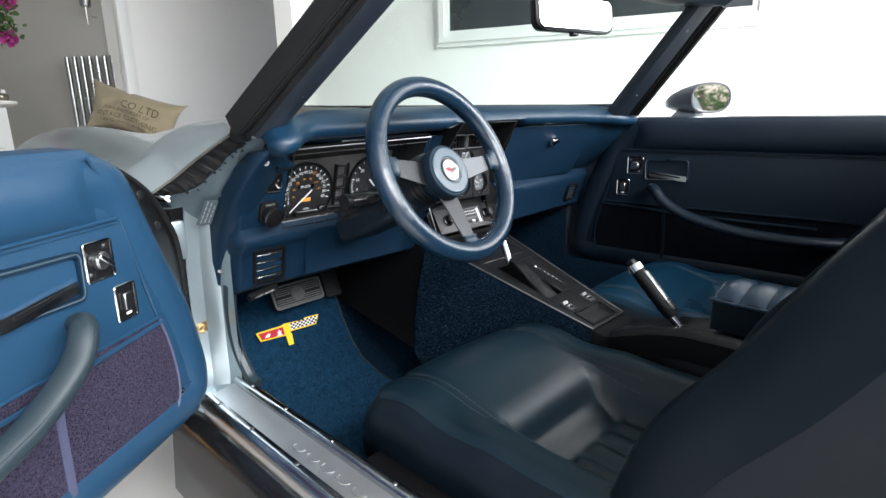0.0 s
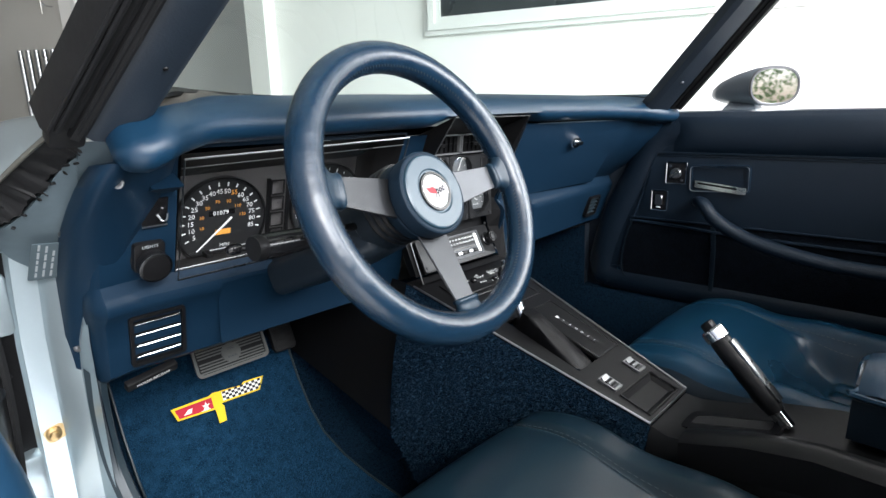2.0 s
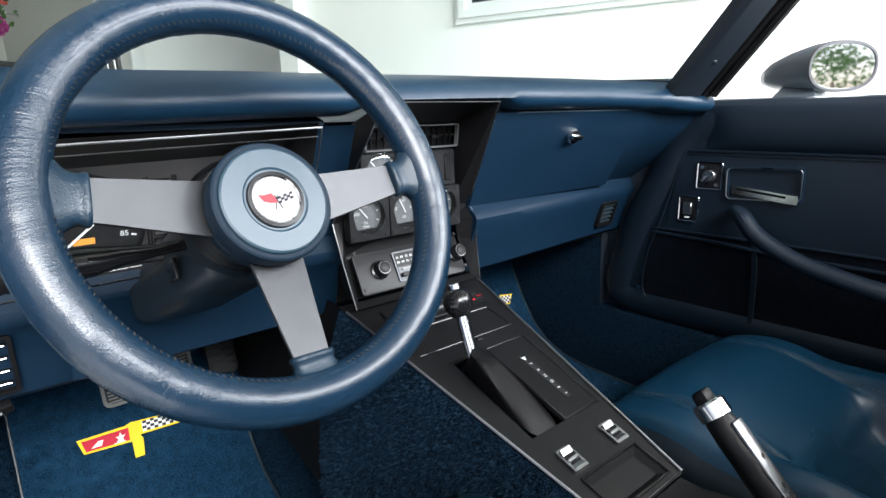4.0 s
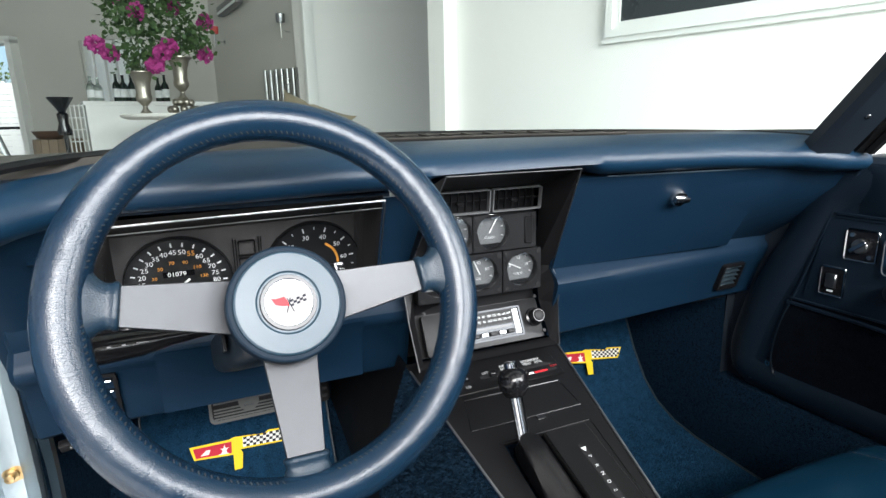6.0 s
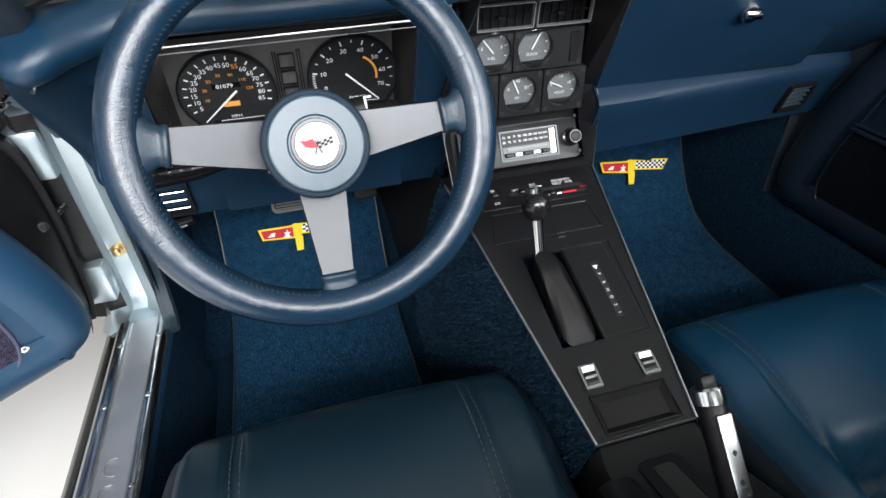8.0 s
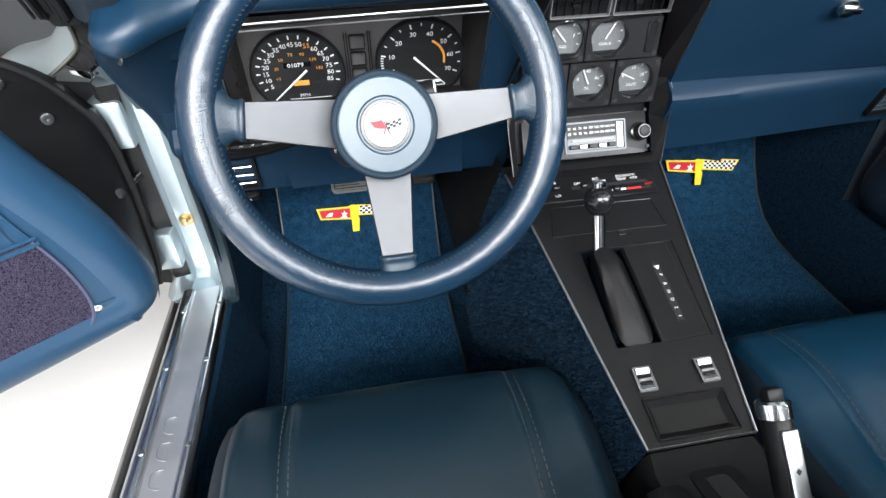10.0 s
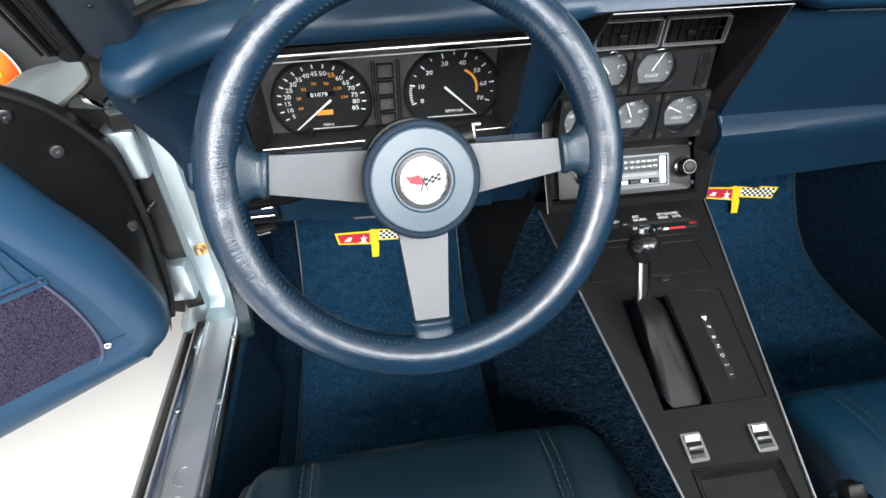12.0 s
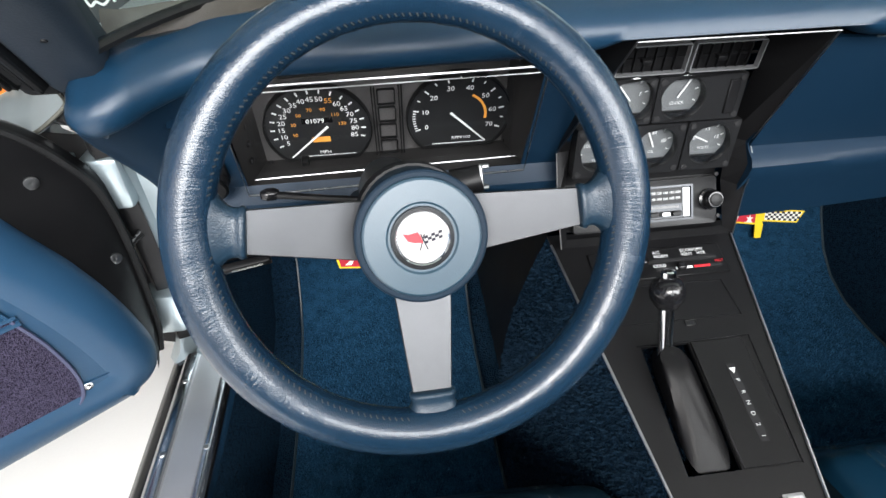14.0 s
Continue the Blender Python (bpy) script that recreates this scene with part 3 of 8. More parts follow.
def shell():
    """Cowl, hood and front fenders as one sheet."""
    def f(u, v):
        x = -0.72 + 1.44 * u
        ax = abs(x)
        y0 = lerp([(0, 0.57), (0.18, 0.52), (0.3, 0.43), (0.4, 0.31), (0.46, 0.22), (0.5, 0.19), (0.55, 0.25), (0.60, 0.32), (0.65, 0.355), (0.72, 0.38)], ax)[0]
        y = y0 + 0.02 + (2.05 - y0) * v
        z = 0.830 - 0.045 * sstep(0.0, 0.5, v) - 0.30 * sstep(0.6, 1.05, v)
        z += 0.055 * math.exp(-((x) / 0.22) ** 2) * sstep(0.08, 0.3, v) * (1 - sstep(0.55, 0.95, v))
        z += 0.055 * math.exp(-((ax - 0.56) / 0.09) ** 2) * math.exp(-((y - 1.0) / 0.42) ** 2)
        z -= 0.03 * sstep(0.42, 0.58, ax) * (1 - sstep(0.2, 0.6, v))
        z -= 6.0 * max(0, ax - 0.58) ** 2 + 30 * max(0, ax - 0.66) ** 2
        return (x, y, z)
    part("hood", grid(f, 60, 40), PAINT, body, "silver-blue painted hood with bulging fenders")
    for s in (-1, 1):
        part("fender_side", loft([[(s * 0.715, 0.38, z), (s * 0.725, 0.9, z), (s * 0.72, 1.9, z), (s * 0.60, 2.03, z)] for z in (0.34, 0.5, 0.70)], closed=False, caps=False), PAINT, body)


shell()


def jamb():
    """The driver's hinge pillar, sill and the rubber along the opening."""
    # hinge pillar: a pressed steel post with a recessed channel
    sec = [(-0.542, 0.30), (-0.548, 0.335), (-0.566, 0.345), (-0.572, 0.352), (-0.594, 0.352), (-0.600, 0.344), (-0.622, 0.338), (-0.632, 0.352), (-0.640, 0.43), (-0.542, 0.43)]
    lev = [(0.345, -0.016, -0.012), (0.36, -0.006, -0.006), (0.385, 0, 0), (0.45, 0, 0), (0.60, 0, -0.006), (0.66, 0.002, -0.012), (0.705, 0.004, -0.016)]
    part("hinge_pillar", loft([[(x + dx, y + dy, z) for x, y in sec] for z, dx, dy in lev]), PAINT, body, "silver-blue painted door hinge pillar")
    # fender corner, torn rubber under it, and the worn, shadow-toned gusset with its data plate
    E = [V(*p) for p in ((-0.562, 0.190, 0.826), (-0.578, 0.225, 0.806), (-0.594, 0.265, 0.783), (-0.612, 0.298, 0.759), (-0.644, 0.312, 0.736), (-0.668, 0.322, 0.722), (-0.69, 0.330, 0.716), (-0.72, 0.345, 0.712), (-0.76, 0.362, 0.704), (-0.80, 0.385, 0.69))]
    O = [V(*p) for p in ((-0.55, 0.26, 0.838), (-0.575, 0.30, 0.832), (-0.60, 0.335, 0.815), (-0.62, 0.355, 0.795), (-0.65, 0.375, 0.772), (-0.675, 0.385, 0.750), (-0.70, 0.395, 0.738), (-0.735, 0.405, 0.730), (-0.77, 0.42, 0.715), (-0.805, 0.435, 0.69))]
    es, os_ = smooth_path(E, 5), smooth_path(O, 5)
    part("fender_corner", loft([[e + V(0, 0.004, -0.006), e, e.lerp(o, 0.3) + V(0, 0, 0.006), e.lerp(o, 0.65) + V(0, 0, 0.006), o, o + V(0, 0.03, 0.001), o + V(0, 0.03, -0.012)] for e, o in zip(es, os_)]), PAINT, body, "silver-blue fender corner behind the door", smooth=50)
    part("fender_lip", tube([e + V(0, -0.001, -0.002) for e in es], 0.0022, 6), RIM_EDGE, body, "rough raw fender edge")
    rng = random.Random(5)
    L = smooth_path([(-0.540, 0.195, 0.806), (-0.553, 0.225, 0.79), (-0.568, 0.25, 0.765), (-0.593, 0.277, 0.738), (-0.625, 0.322, 0.726)], 16)
    G1 = smooth_path([(-0.530, 0.235, 0.775), (-0.536, 0.262, 0.745), (-0.545, 0.295, 0.715), (-0.57, 0.325, 0.700), (-0.605, 0.342, 0.700)], 16)
    G2 = smooth_path([(-0.534, 0.30, 0.70), (-0.538, 0.32, 0.68), (-0.546, 0.345, 0.645), (-0.565, 0.352, 0.655), (-0.605, 0.350, 0.672)], 16)
    ee = smooth_path(E[:5], 16)
    torn = []
    for k, (e, l) in enumerate(zip(ee, L)):
        w = [V(rng.uniform(-1, 1), rng.uniform(-1, 1), rng.uniform(-1, 1)) * 0.0010 for _ in range(3)]
        wave = 0.0015 * math.sin(0.35 * k) + 0.001 * math.sin(0.83 * k + 1)
        torn.append([e + V(0, 0.004, -0.004), e.lerp(l, 0.25) + w[0] + V(0, -0.001 + wave, 0), e.lerp(l, 0.55) + w[1] + V(0, -0.003 + wave, 0), e.lerp(l, 0.93 + 0.05 * math.sin(0.5 * k) + rng.uniform(-0.07, 0.05)) + w[2] + V(0, -0.003, 0), l + V(0, 0.012, 0.0), e + V(0, 0.014, -0.006)])
    part("torn_weatherstrip", loft(torn), RUBBER, body, "torn flaking black weatherstrip", smooth=35)
    for k in range(9):
        q = torn[6 * k + 4][3] + V(rng.uniform(-0.004, 0.006), -0.001, rng.uniform(-0.007, -0.002))
        part("rubber_flake", moved(box((-0.0022, -0.0015, -0.0008), (0.0022, 0.002, 0.0008), 0.0005, 1), pose(q.x, q.y, q.z, rng.uniform(20, 70), rng.uniform(-25, 25), rng.uniform(0, 180))), RUBBER, body)
    part("pillar_gusset", loft([[l + V(0, 0.001, 0), a, b, b + V(0, 0.03, 0), l + V(0, 0.04, 0)] for l, a, b in zip(L, G1, G2)]), PAINT_WORN_SHADED, body, "worn silver pillar gusset, darkened as in its recess shadow", smooth=50)
    part("gusset_flange", loft([[(-0.520, 0.165, 0.815), (-0.545, 0.185, 0.815), (-0.545, 0.24, 0.80), (-0.52, 0.24, 0.80)], [(-0.520, 0.215, 0.77), (-0.540, 0.235, 0.772), (-0.54, 0.27, 0.765), (-0.52, 0.27, 0.765)]]), PAINT_WORN_SHADED, body, "scuffed grey pillar foot")
    m = fr((-0.562, 0.302, 0.694), (1, 0, -0.08), (0, -0.66, 0.75))
    part("data_plate", moved(slab(rr(0.034, 0.058, 0.002), 0.0005, 0.0015), m), DATA_PLATE, body, "small riveted metal data plate")
    for k in range(4):
        y = -0.024
        while y < 0.020:
            n = rng.uniform(0.005, 0.011)
            part("print_bar", moved(box((-0.0115 + 0.0065 * k, y, 0.0013), (-0.0095 + 0.0065 * k, y + n, 0.0018)), m), STITCH_PALE, body)
            y += n + 0.003
    for p in ((-0.548, 0.274, 0.724), (-0.546, 0.346, 0.642), (-0.575, 0.300, 0.728)):
        part("rivet", lathe([(0.0, 0.006), (0.005, 0.005), (0.008, 0.0)], fr(p, (1, 0, 0), (0, -0.66, 0.75)), 12), DULL_CHROME, body)
    part("bright_clip", moved(box((-0.016, -0.006, -0.008), (0.016, 0.006, 0.006), 0.004), pose(-0.627, 0.326, 0.725, 0, 10, -25)), CHROME, body, "bright crumpled metal clip")
    # sill
    y0, y1 = -1.0, 0.315
    prof = [(-0.532, 0.372), (-0.534, 0.381), (-0.546, 0.384), (-0.552, 0.376), (-0.592, 0.370), (-0.597, 0.3745), (-0.604, 0.3735), (-0.613, 0.362), (-0.616, 0.35), (-0.60, 0.35), (-0.54, 0.36)]
    part("sill_plate", loft([[(x, y, z) for x, z in prof] for y in (y0, y1)]), SILL_ALU, body, "brushed aluminium door sill plate", smooth=30)
    part("sill_edge", loft([[(x, y, z) for x, z in ((-0.5312, 0.366), (-0.5318, 0.3800), (-0.5340, 0.3842), (-0.5380, 0.3868), (-0.5430, 0.3878), (-0.5480, 0.3862), (-0.5512, 0.3822), (-0.5524, 0.3770), (-0.5524, 0.366))] for y in (y0, y1)]), POLISHED, body, "bright polished sill edge", smooth=50)
    part("sill_outer_edge", loft([[(x, y, z) for x, z in ((-0.5935, 0.3715), (-0.5950, 0.3750), (-0.6000, 0.3758), (-0.6070, 0.3742), (-0.6130, 0.3690), (-0.6170, 0.3610), (-0.619, 0.345), (-0.612, 0.345), (-0.595, 0.36))] for y in (y0, y1)]), POLISHED, body, "polished outer sill moulding")
    part("rocker_cover", loft([[(x, y, z) for x, z in ((-0.615, 0.35), (-0.634, 0.345), (-0.648, 0.33), (-0.655, 0.25), (-0.66, 0.19), (-0.60, 0.18), (-0.60, 0.35))] for y in (y0, y1 + 0.05)]), GLOSS_BLACK, body, "glossy black rocker moulding")
    part("sill_core", box((-0.60, y0, 0.19), (-0.546, y1 + 0.1, 0.3695)), PAINT, body)
    for y in (0.262, 0.15, 0.02, -0.12, -0.3):
        part("screw", lathe([(0, 0.0015), (0.003, 0.0012), (0.0042, 0)], pose(-0.600, y, 0.3757), 12), DULL_CHROME, body)
        part("screw", lathe([(0, 0.0015), (0.0028, 0.0012), (0.0036, 0)], pose(-0.5440, y - 0.005, 0.3874), 12), DULL_CHROME, body)
    # stand-ins for the maker's embossed lettering
    for k in range(8):
        y = 0.055 - 0.036 * k
        part("embossed_mark", moved(ring_slab(rr(0.025, 0.022, 0.009), rr(0.0236, 0.0206, 0.0083), -0.001, 0.0003), fr((-0.572, y, 0.3734), (0, -1, 0), (1, 0, -0.15))), ENGRAVED, body)
    # grey weatherstrip up the opening
    part("door_seal", tube(smooth_path([(-0.528, 0.270, 0.380), (-0.531, 0.292, 0.392), (-0.536, 0.318, 0.44), (-0.538, 0.325, 0.50), (-0.538, 0.318, 0.56)]), 0.011, 8), STRAP, body, "grey-blue rubber door seal")
    # door switch and hinges
    part("door_switch", join(lathe([(0.006, 0), (0.008, 0.002), (0.008, 0.004), (0.005, 0.005), (0.005, 0.012), (0.0, 0.013)], fr((-0.582, 0.3515, 0.483), (1, 0, 0), (0, 0, 1)), 14), moved(slab(rr(0.022, 0.019, 0.006), 0, 0.002), fr((-0.580, 0.352, 0.483), (1, 0, 0.3), (0, 0, 1)))), material("brass_plated", (0.5, 0.36, 0.18), 0.35, 1.0, wear=0.3), body, "brass door light switch")
    for z in (0.645, 0.44):
        part("hinge", join(join(box((-0.642, 0.318, z - 0.026), (-0.598, 0.36, z + 0.04), 0.006), tube([(-0.648, 0.325, z - 0.032), (-0.648, 0.325, z + 0.046)], 0.007, 10)), box((-0.665, 0.32, z - 0.026), (-0.64, 0.332, z - 0.016), 0.002)), PAINT, body, "silver-blue door hinge")
        part("hinge_bolt", lathe([(0, 0.006), (0.006, 0.006), (0.007, 0.0)], fr((-0.64, 0.334, z - 0.028), (1, 0, 0), (0, 0, 1)), 6), DULL_CHROME, body)
    # black skin just over the pillar's outer face, behind the hinges
    part("hinge_recess", loft([[(x + dx, y + dy, z) for x, y in ((-0.600, 0.3415), (-0.6225, 0.3355), (-0.6335, 0.350), (-0.643, 0.43))] for z, dx, dy in lev[2:]], closed=False, caps=False), END_BLACK, body, "dark skin over the recess behind the door hinges", smooth=20)
    for k in range(7):
        a = [(-0.612 + rng.uniform(-0.006, 0.004), 0.333, 0.575 + rng.uniform(-0.006, 0.006)), (-0.630 + rng.uniform(-0.008, 0.008), 0.318 + rng.uniform(-0.006, 0.004), 0.560 + rng.uniform(-0.014, 0.016)), (-0.652, 0.328 + rng.uniform(-0.005, 0.005), 0.566 + rng.uniform(-0.014, 0.014)), (-0.668, 0.345, 0.570)]
        part("door_wire", tube(smooth_path(a, 5), 0.0016, 6), GREY_WIRE if k % 3 == 0 else RUBBER, body, "loose door wiring")
    part("inner_fender", loft([[(-0.626, 0.352, z), (-0.66, 0.362, z), (-0.83, 0.42, z)] for z in (0.36, 0.5, 0.70)], closed=False, caps=False), MATT_BLACK, body, "black inner fender cavity")


jamb()


def tub():
    """Floor pan, tunnel sides, firewall and the closing shells."""
    for s in (-1, 1):
        bm = bmesh.new()
        loft([[(s * 0.04, y, 0.22), (s * 0.53, y, 0.22)] for y in (-1.0, 0.36)], closed=False, caps=False, bm=bm)
        d = 0.026 if s < 0 else 0.0
        loft([[(s * 0.04, 0.36, 0.22), (s * 0.53, 0.36, 0.22)], [(s * 0.04, 0.45 + d, 0.265), (s * 0.53, 0.45 + d, 0.265)], [(s * 0.04, 0.51 + d, 0.345), (s * 0.53, 0.51 + d, 0.345)], [(s * 0.04, 0.60 + d, 0.52), (s * 0.53, 0.60 + d, 0.52)], [(s * 0.04, 0.66, 0.80), (s * 0.53, 0.66, 0.80)]], closed=False, caps=False, bm=bm)
        loft([[(s * 0.53, y, 0.21), (s * 0.535, y, 0.372)] for y in (-1.0, 0.30)], closed=False, caps=False, bm=bm)
        part("floor_carpet", bm, SIDE_CARPET, body, "blue cut-pile floor carpet, darkened for the shadow round the mats")
        if s < 0:
            side = part("sill_carpet", grid(lambda u, v: (-0.534 + 0.030 * v, -0.55 + 0.85 * u, 0.376 - 0.155 * v), 20, 6), SIDE_CARPET, body, "dark blue shaggy carpet inside the sill", smooth=60)
            tagged(part("sill_fibre", tufts(lambda u, v: (-0.534 + 0.030 * v, -0.55 + 0.85 * u, 0.376 - 0.155 * v), 9000, 0.008, 0.0012, 77, 0.8), SIDE_TUFT, side, smooth=0), kind="stuff")
    for s in (-1, 1):
        kick = bmesh.new()
        loft([[(s * 0.53, 0.28, 0.21), (s * 0.515, 0.66, 0.21)], [(s * 0.535, 0.30, 0.40), (s * 0.52, 0.66, 0.40)], [(s * 0.54, 0.31, 0.60), (s * 0.52, 0.66, 0.60)], [(s * 0.54, 0.31, 0.78), (s * 0.52, 0.66, 0.78)]], closed=False, caps=False, bm=kick)
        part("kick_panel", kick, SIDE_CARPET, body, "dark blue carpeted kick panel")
    part("passenger_sill", loft([[(x, y, z) for x, z in ((0.532, 0.22), (0.534, 0.383), (0.540, 0.398), (0.565, 0.404), (0.60, 0.404), (0.63, 0.40), (0.65, 0.2))] for y in (-1.0, 0.42)], closed=False, caps=False), SIDE_CARPET, body, "dark carpeted passenger sill")
    part("passenger_jamb", loft([[(0.545, 0.31, z), (0.575, 0.30, z), (0.60, 0.33, z), (0.66, 0.38, z)] for z in (0.22, 0.5, 0.80)], closed=False, caps=False), PILLAR_TRIM, body, "dark passenger door pillar")
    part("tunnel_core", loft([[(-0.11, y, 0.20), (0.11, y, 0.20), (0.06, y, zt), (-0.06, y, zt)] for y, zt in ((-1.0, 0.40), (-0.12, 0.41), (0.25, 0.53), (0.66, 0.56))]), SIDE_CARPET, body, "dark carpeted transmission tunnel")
    part("hinge_filler", box((0.560, 0.10, 0.22), (0.60, 0.46, 0.815)), PILLAR_TRIM, body, "dark panel behind the passenger door edge")
    part("rear_bulkhead", loft([[(x, -0.95, 0.2), (x, -0.98, 0.75), (x, -1.35, 0.85)] for x in (-0.62, 0.62)], closed=False, caps=False), SIDE_CARPET, body, "dark carpeted rear bulkhead")
    for s in (-1, 1):
        rear = loft([[(s * 0.56, -0.72, 0.30), (s * 0.58, -0.80, 0.86), (s * 0.50, -0.95, 1.06)], [(s * 0.68, -0.74, 0.28), (s * 0.70, -0.82, 0.82), (s * 0.56, -0.98, 1.07)], [(s * 0.74, -1.4, 0.28), (s * 0.72, -1.4, 0.82), (s * 0.5, -1.5, 1.02)]], closed=False, caps=False)
        part("rear_quarter", rear, PAINT, body, "silver-blue rear quarter panel")
    part("roof_bar", box((-0.04, -1.0, 1.075), (0.04, -0.03, 1.11), 0.012), PILLAR_TRIM, body, "dark centre roof bar")
    hoop = smooth_path([(-0.56, -0.90, 0.82), (-0.53, -0.93, 0.97), (-0.46, -0.95, 1.06), (-0.3, -0.96, 1.095), (0.0, -0.96, 1.105), (0.3, -0.96, 1.095), (0.46, -0.95, 1.06), (0.53, -0.93, 0.97), (0.56, -0.90, 0.82)], 4)
    part("roof_hoop", loft([[p + V(0, 0.10, -0.012), p + V(0, 0.11, 0.006), p + V(0, 0.0, 0.022), p + V(0, -0.14, 0.016), p + V(0, -0.15, -0.006), p + V(0, 0.0, -0.018)] for p in hoop]), PILLAR_TRIM, body, "broad dark trimmed roof hoop", smooth=50)
    part("hatch_glass", loft([[p + V(0, -0.14, 0.0), p.lerp(V(p.x, -1.45, 0.90), 0.5) + V(0, -0.06, 0.03), V(p.x * 1.04, -1.62, 0.80)] for p in hoop[4:-4]], closed=False, caps=False), pane_material("tinted_hatch_glass", (0.46, 0.49, 0.49)), body, "dark tinted rear hatch glass")


tub()


# ---- dashboard ----
dash = thing("dashboard", (0, 0.3, 0.55), "blue padded dashboard with black instrument panels", "dashboard")
NOSE = [(-0.545, 0.148, 0.790), (-0.530, 0.134, 0.796), (-0.510, 0.122, 0.804), (-0.496, 0.120, 0.809), (-0.484, 0.126, 0.813), (-0.474, 0.140, 0.816), (-0.452, 0.160, 0.820), (-0.43, 0.169, 0.825), (-0.40, 0.172, 0.825), (-0.15, 0.168, 0.830), (0.09, 0.162, 0.833), (0.30, 0.150, 0.832), (0.44, 0.132, 0.828), (0.50, 0.104, 0.822), (0.545, 0.098, 0.820)]


def split_y(x):
    """Where the padded brow meets the deck under the windshield."""
    return lerp([(-0.545, 0.215), (-0.49, 0.19), (-0.45, 0.215), (-0.40, 0.245), (-0.3, 0.30), (-0.1, 0.37), (0.1, 0.38), (0.3, 0.33), (0.45, 0.22), (0.545, 0.13)], x)[0]


def glass_y(x):
    return lerp([(-0.53, 0.10), (-0.495, 0.13), (-0.46, 0.19), (-0.40, 0.28), (-0.30, 0.40), (-0.18, 0.49), (0, 0.54), (0.18, 0.49), (0.30, 0.40), (0.40, 0.28), (0.46, 0.19), (0.495, 0.13), (0.53, 0.10)], x)[0]


def pad():
    xs = [-0.507 + 1.052 * i / 72 for i in range(73)]
    loops, deck = [], []
    for x in xs:
        y, z = lerp(NOSE, x)
        b = max(split_y(x), y + 0.03)
        w = b - y
        crest = z + 0.020 + 0.010 * sstep(0.02, 0.07, w)
        back = 0.858 - 0.014 * (1 - sstep(-0.46, -0.30, x)) + 0.004 * sstep(0.25, 0.42, x)  # the brow falls towards the deck
        k = 1 - 0.62 * sstep(-0.125, -0.095, x) * (1 - sstep(0.10, 0.13, x))  # a thinner lip over the centre panel
        loops.append([(x, y + 0.044, z - 0.018 * k), (x, y + 0.022, z - 0.017 * k), (x, y + 0.006, z - 0.012 * k), (x, y, z - 0.002), (x, y + 0.003, z + 0.008), (x, y + 0.010, z + 0.015), (x, y + 0.02, z + 0.0205), (x, y + max(0.03, 0.36 * w), crest), (x, y + 0.72 * w, 0.45 * crest + 0.55 * back), (x, b, back), (x, b + 0.003, back - 0.006)])
        g = max(glass_y(x), b + 0.004)
        deck.append([(x, b - 0.003, back - 0.003), (x, b + 0.25 * (g - b), back - 0.001), (x, b + 0.7 * (g - b), 0.35 * back + 0.65 * 0.864), (x, g + 0.004, 0.864)])
    first = [Vector(p) for p in loops[0]]
    mid = V(0, sum(p.y for p in first[:7]) / 7 + 0.012, sum(p.z for p in first[:9]) / 9)
    for a in (18, 36, 54, 70, 84):
        c = math.cos(radians(a))
        loops.insert(0, [(-0.507 - 0.024 * math.sin(radians(a)), mid.y + (p.y - mid.y) * c, mid.z + (p.z - mid.z) * c - 0.006 * (1 - c)) for p in first])
    shell_ = loft(loops, closed=False, caps=False)
    shell_.verts.ensure_lookup_table()
    shell_.faces.new([shell_.verts[i] for i in range(len(loops[0]))])
    part("dash_pad", shell_, VINYL, dash, "smooth blue padded vinyl brow", smooth=60)
    part("dash_deck", loft(deck, closed=False, caps=False), DECK, dash, "dull brown-black deck under the glass", smooth=60)
    gy = lambda x: split_y(x) + 0.016
    gr = part("defroster_grille", loft([[(x, gy(x), 0.856), (x, gy(x) + 0.07, 0.858), (x, gy(x) + 0.07, 0.8635), (x, gy(x), 0.8605)] for x in [-0.13 + 0.44 * i / 16 for i in range(17)]]), MATT_BLACK, dash, "black slotted defroster grille")
    for k in range(12):
        x = -0.125 + 0.43 * k / 11
        part("grille_bar", loft([[(x - 0.002, gy(x) + q, 0.8595 + 0.043 * q), (x + 0.002, gy(x) + q, 0.8595 + 0.043 * q), (x + 0.002, gy(x) + q, 0.8630 + 0.043 * q), (x - 0.002, gy(x) + q, 0.8630 + 0.043 * q)] for q in (0.0, 0.07)]), DECK, gr)
    for q in (0.0, 0.072):
        part("grille_rail", tube([(x, gy(x) + q, 0.8615 + 0.04 * q) for x in [-0.13 + 0.44 * i / 16 for i in range(17)]], 0.0022, 6), DECK, gr)


pad()

# rear-facing blue skins: rows of (y, z) from the brow down
LEFT_SKIN = [(0.215, 0.802), (0.225, 0.780), (0.25, 0.72), (0.275, 0.662), (0.268, 0.652), (0.262, 0.645), (0.262, 0.636), (0.268, 0.628), (0.280, 0.618), (0.287, 0.585), (0.297, 0.552), (0.315, 0.542), (0.40, 0.56)]
RIGHT_SKIN = [(0.192, 0.813), (0.205, 0.780), (0.228, 0.730), (0.249, 0.680), (0.242, 0.673), (0.233, 0.668), (0.228, 0.660), (0.230, 0.648), (0.238, 0.63), (0.248, 0.600), (0.254, 0.575), (0.27, 0.566), (0.36, 0.58)]


def skin(rows, x0, x1, n, lo=0, hi=None, shift=lambda x, z: 0.0):
    rows = rows[lo:hi]
    return loft([[(x0 + (x1 - x0) * i / n, y + shift(x0 + (x1 - x0) * i / n, z), z) for y, z in rows] for i in range(n + 1)], closed=False, caps=False)


